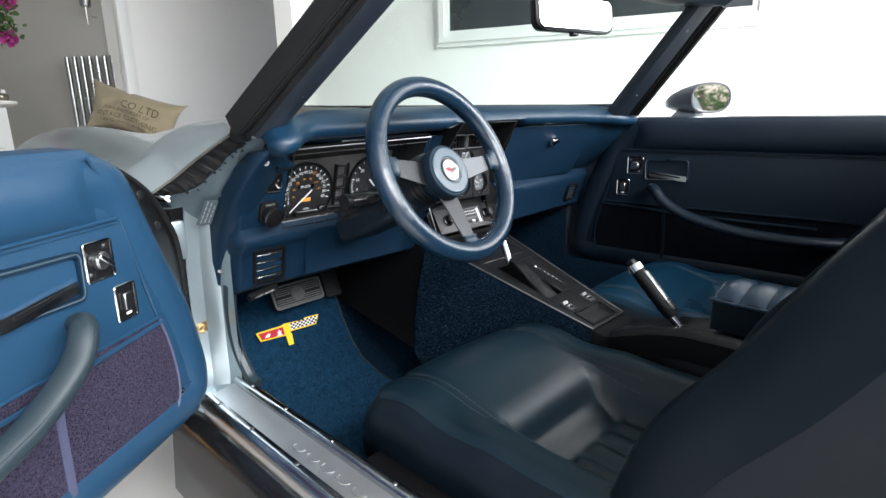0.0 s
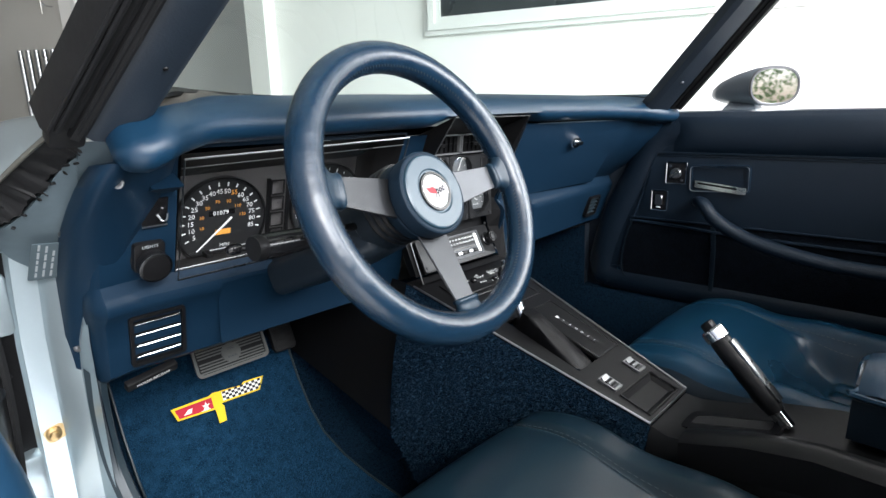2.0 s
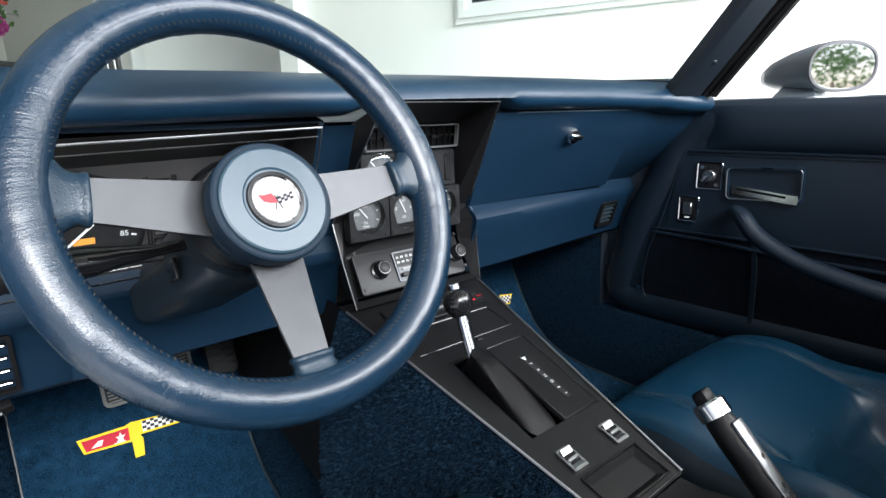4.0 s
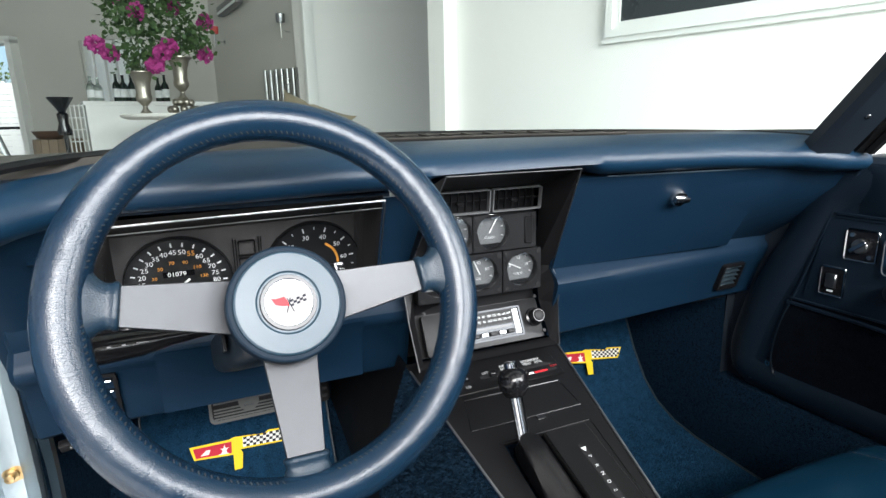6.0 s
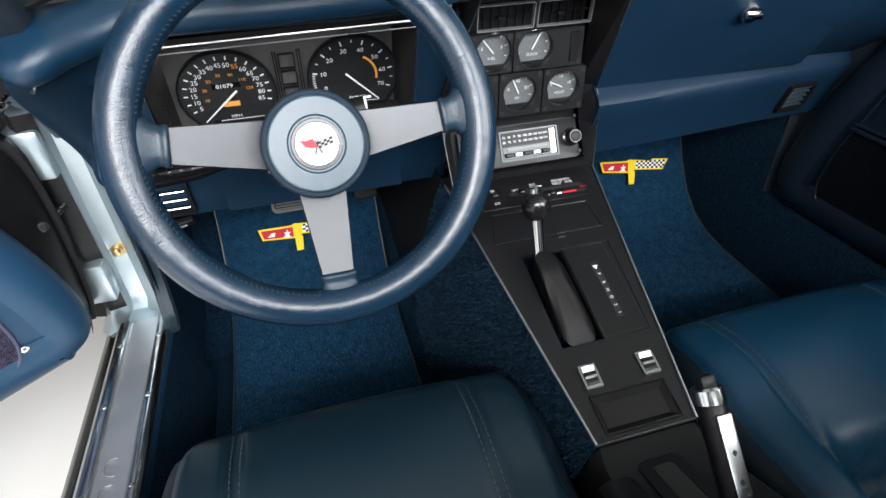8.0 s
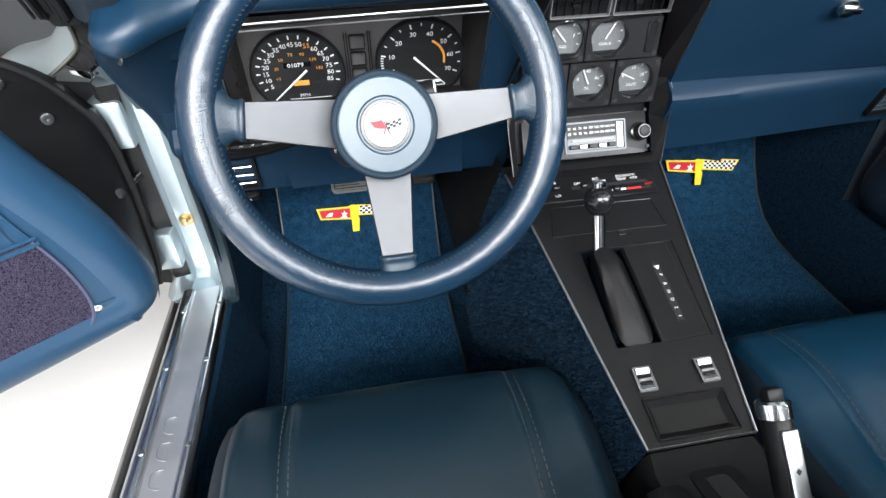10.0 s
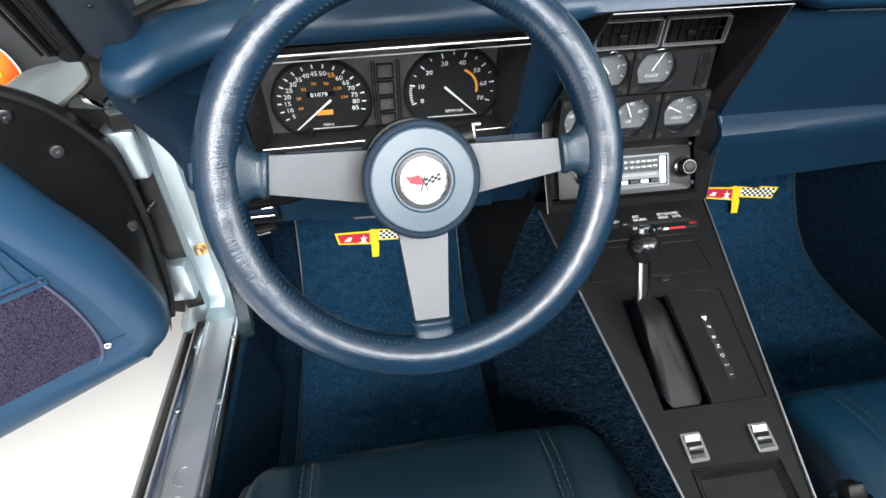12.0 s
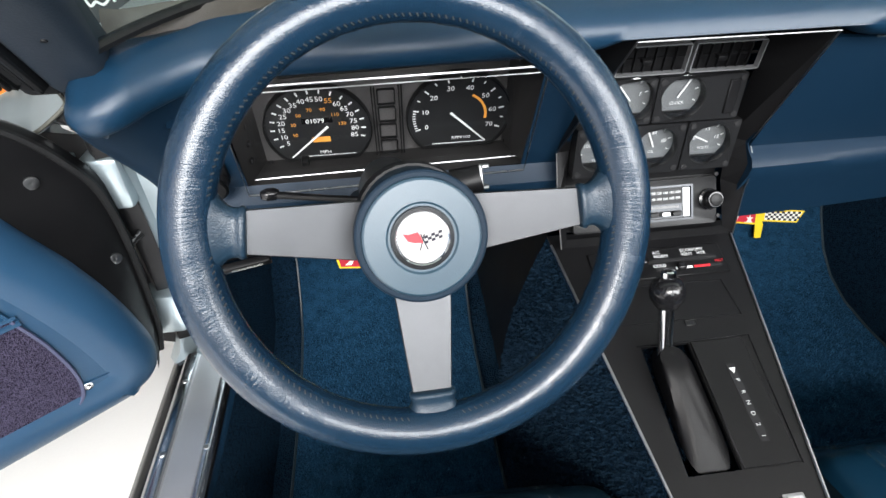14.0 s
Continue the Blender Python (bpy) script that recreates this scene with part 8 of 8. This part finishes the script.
def sconce(x, y, z, label, red):
    s = thing("wall_sconce", (x, y, z), label, "wall lamp", group="wall sconces")
    o = V(x, y, z)
    part("back_plate", lathe([(0.022, 0), (0.02, 0.006), (0.0, 0.008)], fr(o + WN * 0.03, (0, 0, 1), V(-WN.y, WN.x, 0)) @ pose(0, 0, 0, 180), 16), CHROME, s)
    part("arm", tube(smooth_path([o + WN * 0.028, o - WN * 0.02, o - WN * 0.05 + V(0, 0, 0.02)]), 0.005, 8), CHROME, s)
    part("stem", tube([o - WN * 0.05 + V(0, 0, -0.055), o - WN * 0.05 + V(0, 0, 0.06)], [0.003, 0.008], 8), CHROME, s)
    part("shade", lathe([(0.03, 0), (0.034, 0.01), (0.036, 0.06), (0.0, 0.06)], Matrix.Translation(o - WN * 0.05 + V(0, 0, 0.06)), 16), RED_PETAL if red else DULL_CHROME, s, "red shade" if red else "")


sconce(0.335, 4.11, 1.56, "chrome wall sconce with an upright holder", False)
sconce(-0.10, 5.1, 1.60, "dark wall candle holder with red candles", True)

ac = thing("wall_heater", (-0.1, 4.9, 1.7), "slim grey strip heater high on the wall", "heater")
part("casing", moved(box((-0.22, -0.03, 0.0), (0.2, 0.05, 0.06), 0.008), fr((0.02, 4.9, 1.86), V(0.342, -0.94, 0.0), (0, 0, 1)) @ pose(0, 0, 0, 0, 0, 8)), material("grey_metal", (0.2, 0.2, 0.2), 0.4, 0.7, wear=0.1), ac)
part("grille", moved(box((-0.2, -0.02, 0.061), (0.18, 0.0, 0.064)), fr((0.02, 4.9, 1.86), V(0.342, -0.94, 0.0), (0, 0, 1)) @ pose(0, 0, 0, 0, 0, 8)), WHITE_INK, ac)


def barrel():
    b = thing("wooden_barrel", (-1.38, 4.8, 0), "weathered grey half barrel with a brown bowl on it", "barrel")
    for k in range(18):
        a0, a1 = 2 * math.pi * k / 18, 2 * math.pi * (k + 0.93) / 18
        part("stave", loft([[(-1.38 + r * math.cos(a), 4.82 + r * math.sin(a), z) for a, r in ((a0, q), (a1, q), (a1, q - 0.02), (a0, q - 0.02))] for z, q in ((0, 0.155), (0.4, 0.185), (0.80, 0.165))]), WOOD, b, smooth=0)
    part("barrel_head", disc(0.15, 0.775, 0.79, 28, -1.38, 4.82), WOOD, b)
    w = thing("bowl", (-1.41, 4.8, 0.79), "dark brown turned wooden bowl", "bowl")
    part("bowl_body", lathe([(0.05, 0), (0.09, 0.02), (0.12, 0.07), (0.115, 0.072), (0.08, 0.03), (0.0, 0.015)], pose(-1.42, 4.8, 0.791), 24), material("brown_wood", (0.10, 0.06, 0.04), 0.5, wear=0.3), w)


barrel()


def far_openings():
    up = V(0, 0, 1)
    m = fr(FA, FD, up)  # x along the far wall, y up, z into the room side
    d = thing("garden_door", FA + FD * 2.45, "white framed garden door opening", "door")
    for x in (1.99, 2.90):
        part("door_jamb", moved(box((x - 0.03, 0, -0.1), (x + 0.03, 1.72, 0.02)), m), WHITE_GLOSS, d)
    part("door_head", moved(box((1.96, 1.69, -0.1), (2.93, 1.75, 0.02)), m), WHITE_GLOSS, d)
    part("safety_bar", moved(box((1.99, 0.88, -0.04), (2.9, 0.905, -0.02)), m), GLOSS_BLACK, d, "dark safety bar")
    w = thing("window_blind", FA + FD * 1.0, "white curtain hanging in the window", "curtain")
    cur = material("white_voile", (0.8, 0.8, 0.76), 0.9, wear=0.05)
    cur.node_tree.nodes["Principled BSDF"].inputs["Transmission Weight"].default_value = 0.35
    part("curtain", moved(grid(lambda u, v: (0.66 + 0.72 * u, 0.80 + 0.93 * v, 0.03 + 0.018 * math.sin(40 * u)), 60, 4), m), cur, w)
    part("curtain_rod", moved(tube([(0.55, 1.75, 0.06), (1.75, 1.75, 0.06)], 0.008, 8), m), DULL_CHROME, w)
    fe = thing("garden_fence", FA + FD * 2.4, "white horizontal slatted garden fence", "fence")
    zf = -3.6 if (m.to_3x3() @ V(0, 0, 1)).y < 0 else 3.6
    for k in range(17):
        part("slat", moved(box((-0.6, 0.02 + 0.095 * k, zf - 0.01), (6.6, 0.11 + 0.095 * k, zf + 0.01)), m), WHITE_GLOSS, fe)
    for x in (-0.4, 1.5, 3.5, 5.5):
        part("post", moved(box((x, 0, zf + 0.012), (x + 0.06, 1.66, zf + 0.07)), m), WHITE_GLOSS, fe)
    rng = random.Random(3)
    hb = bmesh.new()
    for k in range(1300):
        p = m @ V(rng.uniform(0.2, 6.0), 1.60 + 0.42 * rng.random() ** 1.5 + 0.06 * math.sin(k), zf * 1.10 + rng.uniform(-0.1, 0.1))
        join(hb, moved(slab([(0, 0), (0.05, 0.02), (0.09, 0.0), (0.05, -0.02)], 0, 0.002), pose(p.x, p.y, p.z, rng.uniform(0, 360), rng.uniform(-60, 60), rng.uniform(0, 360))))
    solo("hedge", hb, material("hedge_leaf", (0.12, 0.17, 0.04), 0.6, wear=0.4, wear_scale=8), "sunlit green hedge above the fence", "hedge", kind="stuff", smooth=0)


far_openings()


def amp_corner():
    a = thing("guitar_amplifier", (-1.3, 2.1, 0), "dark grey guitar amplifier cabinet on the floor", "amplifier")
    m = fr((-1.30, 1.96, 0), (0.92, 0.38, 0), (0, 0, 1))
    part("cabinet", moved(box((-0.42, 0.0, -0.3), (0.15, 0.60, 0.0), 0.012), m), material("black_tolex", (0.02, 0.02, 0.021), 0.6, grain=0.4, grain_scale=300, wear=0.2), a)
    part("grille_cloth", moved(box((-0.39, 0.03, -0.002), (0.12, 0.57, 0.006)), m), material("grille_cloth", (0.04, 0.043, 0.045), 0.9, grain=0.5, grain_scale=500, wear=0.3), a, "dark grey speaker cloth")
    # a plain white scroll in place of the maker's script
    part("script_bar", moved(tube(smooth_path([(-0.05, 0.495, 0.008), (-0.035, 0.53, 0.008), (-0.02, 0.50, 0.008), (-0.005, 0.53, 0.008), (0.01, 0.50, 0.008), (0.03, 0.512, 0.008), (0.05, 0.50, 0.008), (0.07, 0.512, 0.008), (0.085, 0.53, 0.008), (0.09, 0.505, 0.008)], 4), 0.005, 6), m), WHITE_INK, a, "white scroll mark")
    b = thing("canvas_bag", (-1.1, 2.08, 0.6), "crumpled off-white leather bag on the amplifier", "bag")
    rng = random.Random(7)

    def f(u, v):
        th, ph = 2 * math.pi * u, math.pi * (v - 0.5)
        r = 1 + 0.16 * noise.noise(V(3 * math.cos(th), 3 * math.sin(th), 4 * v)) + 0.08 * noise.noise(V(9 * math.cos(th), 9 * math.sin(th), 11 * v))
        return (-1.09 + 0.15 * r * math.cos(ph) * math.cos(th), 2.12 + 0.10 * r * math.cos(ph) * math.sin(th), 0.705 + 0.115 * r * math.sin(ph))
    part("bag_body", grid(f, 40, 24), material("off_white_hide", (0.66, 0.63, 0.55), 0.6, grain=0.4, grain_scale=60, wear=0.2, wear_scale=8), b, smooth=70)
    part("strap", tube(smooth_path([(-1.17, 2.02, 0.62), (-1.15, 2.0, 0.74), (-1.12, 2.02, 0.80)]), 0.010, 8, flat=0.4), material("tan_strap", (0.35, 0.25, 0.12), 0.6, wear=0.2), b)
    y = thing("yellow_tag", (-1.12, 1.99, 0.55), "yellow plate with dark marks on the amplifier", "sign")
    ym = fr((-1.12, 2.055, 0.54), (0.95, 0.3, 0.05), (0, -0.2, 1))
    part("plate", moved(slab(rr(0.085, 0.045, 0.004), 0, 0.003), ym), YELLOW_INK, y)
    for k in range(5):
        part("dark_bar", moved(box((-0.03 + 0.013 * k, -0.012, 0.003), (-0.022 + 0.013 * k, 0.004, 0.0036)), ym), BLACK_THREAD, y)
    s = thing("mirror_stand", (-1.0, 2.15, 0), "slim grey metal stand with a round black-rimmed mirror", "stand")
    part("pole", tube([(-0.96, 2.13, 0.0), (-0.98, 2.125, 0.6), (-0.996, 2.116, 0.748), (-1.062, 2.097, 1.062)], [0.02, 0.02, 0.018, 0.01], 10), DULL_CHROME, s)
    mm = fr((-1.066, 2.09, 1.075), (0.95, 0.3, 0), (0, 0, 1))
    part("mirror_rim", moved(tube([(0.03 * math.cos(2 * math.pi * k / 24), 0.055 * math.sin(2 * math.pi * k / 24), 0) for k in range(24)], 0.006, 6, closed=True), mm), GLOSS_BLACK, s)
    part("mirror_glass", moved(slab([(0.028 * math.cos(2 * math.pi * k / 24), 0.052 * math.sin(2 * math.pi * k / 24)) for k in range(24)], -0.003, 0.0), mm), MIRROR, s)
    g = thing("electric_guitar", (-1.55, 1.72, 0.1), "sunburst electric guitar leaning on a stand", "guitar")
    sb = bpy.data.materials.new("sunburst")
    sb.use_nodes = True
    nt = sb.node_tree
    tc, gr, rp, mp = nt.nodes.new("ShaderNodeTexCoord"), nt.nodes.new("ShaderNodeTexGradient"), nt.nodes.new("ShaderNodeValToRGB"), nt.nodes.new("ShaderNodeMapping")
    gr.gradient_type = "SPHERICAL"
    mp.inputs["Location"].default_value = (1.67 * S * 3.9, -1.72 * S * 3.9, -0.40 * S * 3.9)
    mp.inputs["Scale"].default_value = (3.9, 3.9, 3.9)
    rp.color_ramp.elements[0].color, rp.color_ramp.elements[0].position = (0.25, 0.01, 0.005, 1), 0.0
    rp.color_ramp.elements[1].color, rp.color_ramp.elements[1].position = (0.8, 0.45, 0.03, 1), 0.6
    e = rp.color_ramp.elements.new(0.28)
    e.color = (0.65, 0.10, 0.01, 1)
    nt.links.new(tc.outputs["Object"], mp.inputs[0])
    nt.links.new(mp.outputs[0], gr.inputs[0])
    nt.links.new(gr.outputs[0], rp.inputs[0])
    nt.links.new(rp.outputs[0], nt.nodes["Principled BSDF"].inputs["Base Color"])
    nt.nodes["Principled BSDF"].inputs["Roughness"].default_value = 0.12
    gm = fr((-1.67, 1.72, 0.40), (0.88, 0.45, 0.1), (-0.05, 0.15, 0.98))
    lp = [(p.x, p.y) for p in smooth_path([(0.0, -0.20, 0), (0.10, -0.185, 0), (0.15, -0.12, 0), (0.14, -0.03, 0), (0.10, 0.03, 0), (0.115, 0.10, 0), (0.09, 0.15, 0), (0.03, 0.14, 0), (0, 0.12, 0), (-0.05, 0.16, 0), (-0.11, 0.15, 0), (-0.115, 0.07, 0), (-0.10, 0.02, 0), (-0.14, -0.05, 0), (-0.145, -0.13, 0), (-0.09, -0.19, 0)], 3)][:-1]
    bd_ = part("guitar_body", moved(slab(lp, -0.045, 0.0, 0.008), gm), sb, g, "glossy sunburst body")
    part("binding", moved(tube([(x, y, -0.004) for x, y in lp], 0.004, 5, closed=True), gm), WHITE_THREAD, bd_)
    part("neck", moved(box((-0.02, 0.12, -0.02), (0.02, 0.75, 0.005), 0.004), gm), WOOD, g)
    for x, y_ in ((0.09, -0.09), (0.105, -0.05)):
        part("control_knob", moved(lathe([(0.011, 0), (0.009, 0.012), (0, 0.012)], None, 14), gm @ Matrix.Translation((x, y_, 0))), YELLOW_INK, g)


amp_corner()


TREE_LEAF = material("sunlit_leaf", (0.11, 0.21, 0.05), 0.55, wear=0.45, wear_scale=30)


def tree(x, y, h, seed):
    t = thing("garden_tree", (x, y, 0), "leafy green tree across the forecourt", "tree", group="forecourt trees")
    rng = random.Random(seed)
    part("trunk", tube(smooth_path([(x, y, -0.09), (x + 0.05, y, h * 0.3), (x - 0.05, y + 0.05, h * 0.6)]), [0.03 * h - 0.0015 * h * i for i in range(13)], 8), WOOD, t)
    lv = bmesh.new()
    for c in range(26):
        cx, cy, cz = x + rng.gauss(0, h * 0.17), y + rng.gauss(0, h * 0.17), h * (0.62 + 0.17 * rng.gauss(0, 1))
        for k in range(46):
            p = V(rng.gauss(cx, 0.055 * h), rng.gauss(cy, 0.055 * h), rng.gauss(cz, 0.045 * h))
            m = pose(p.x, p.y, p.z, rng.uniform(0, 360), rng.uniform(-60, 60), rng.uniform(0, 360))
            loft([[m @ V(a, b, z) for a, b in ((0, 0), (0.04, 0.02), (0.08, 0.0), (0.04, -0.02))] for z in (0, 0.002)], bm=lv)
    tagged(part("crown", lv, TREE_LEAF, t, smooth=0), kind="stuff")


tree(1.05, -9.0, 1.9, 21)
tree(1.72, -9.4, 1.9, 23)
tree(-3.5, -11.0, 5.0, 22)
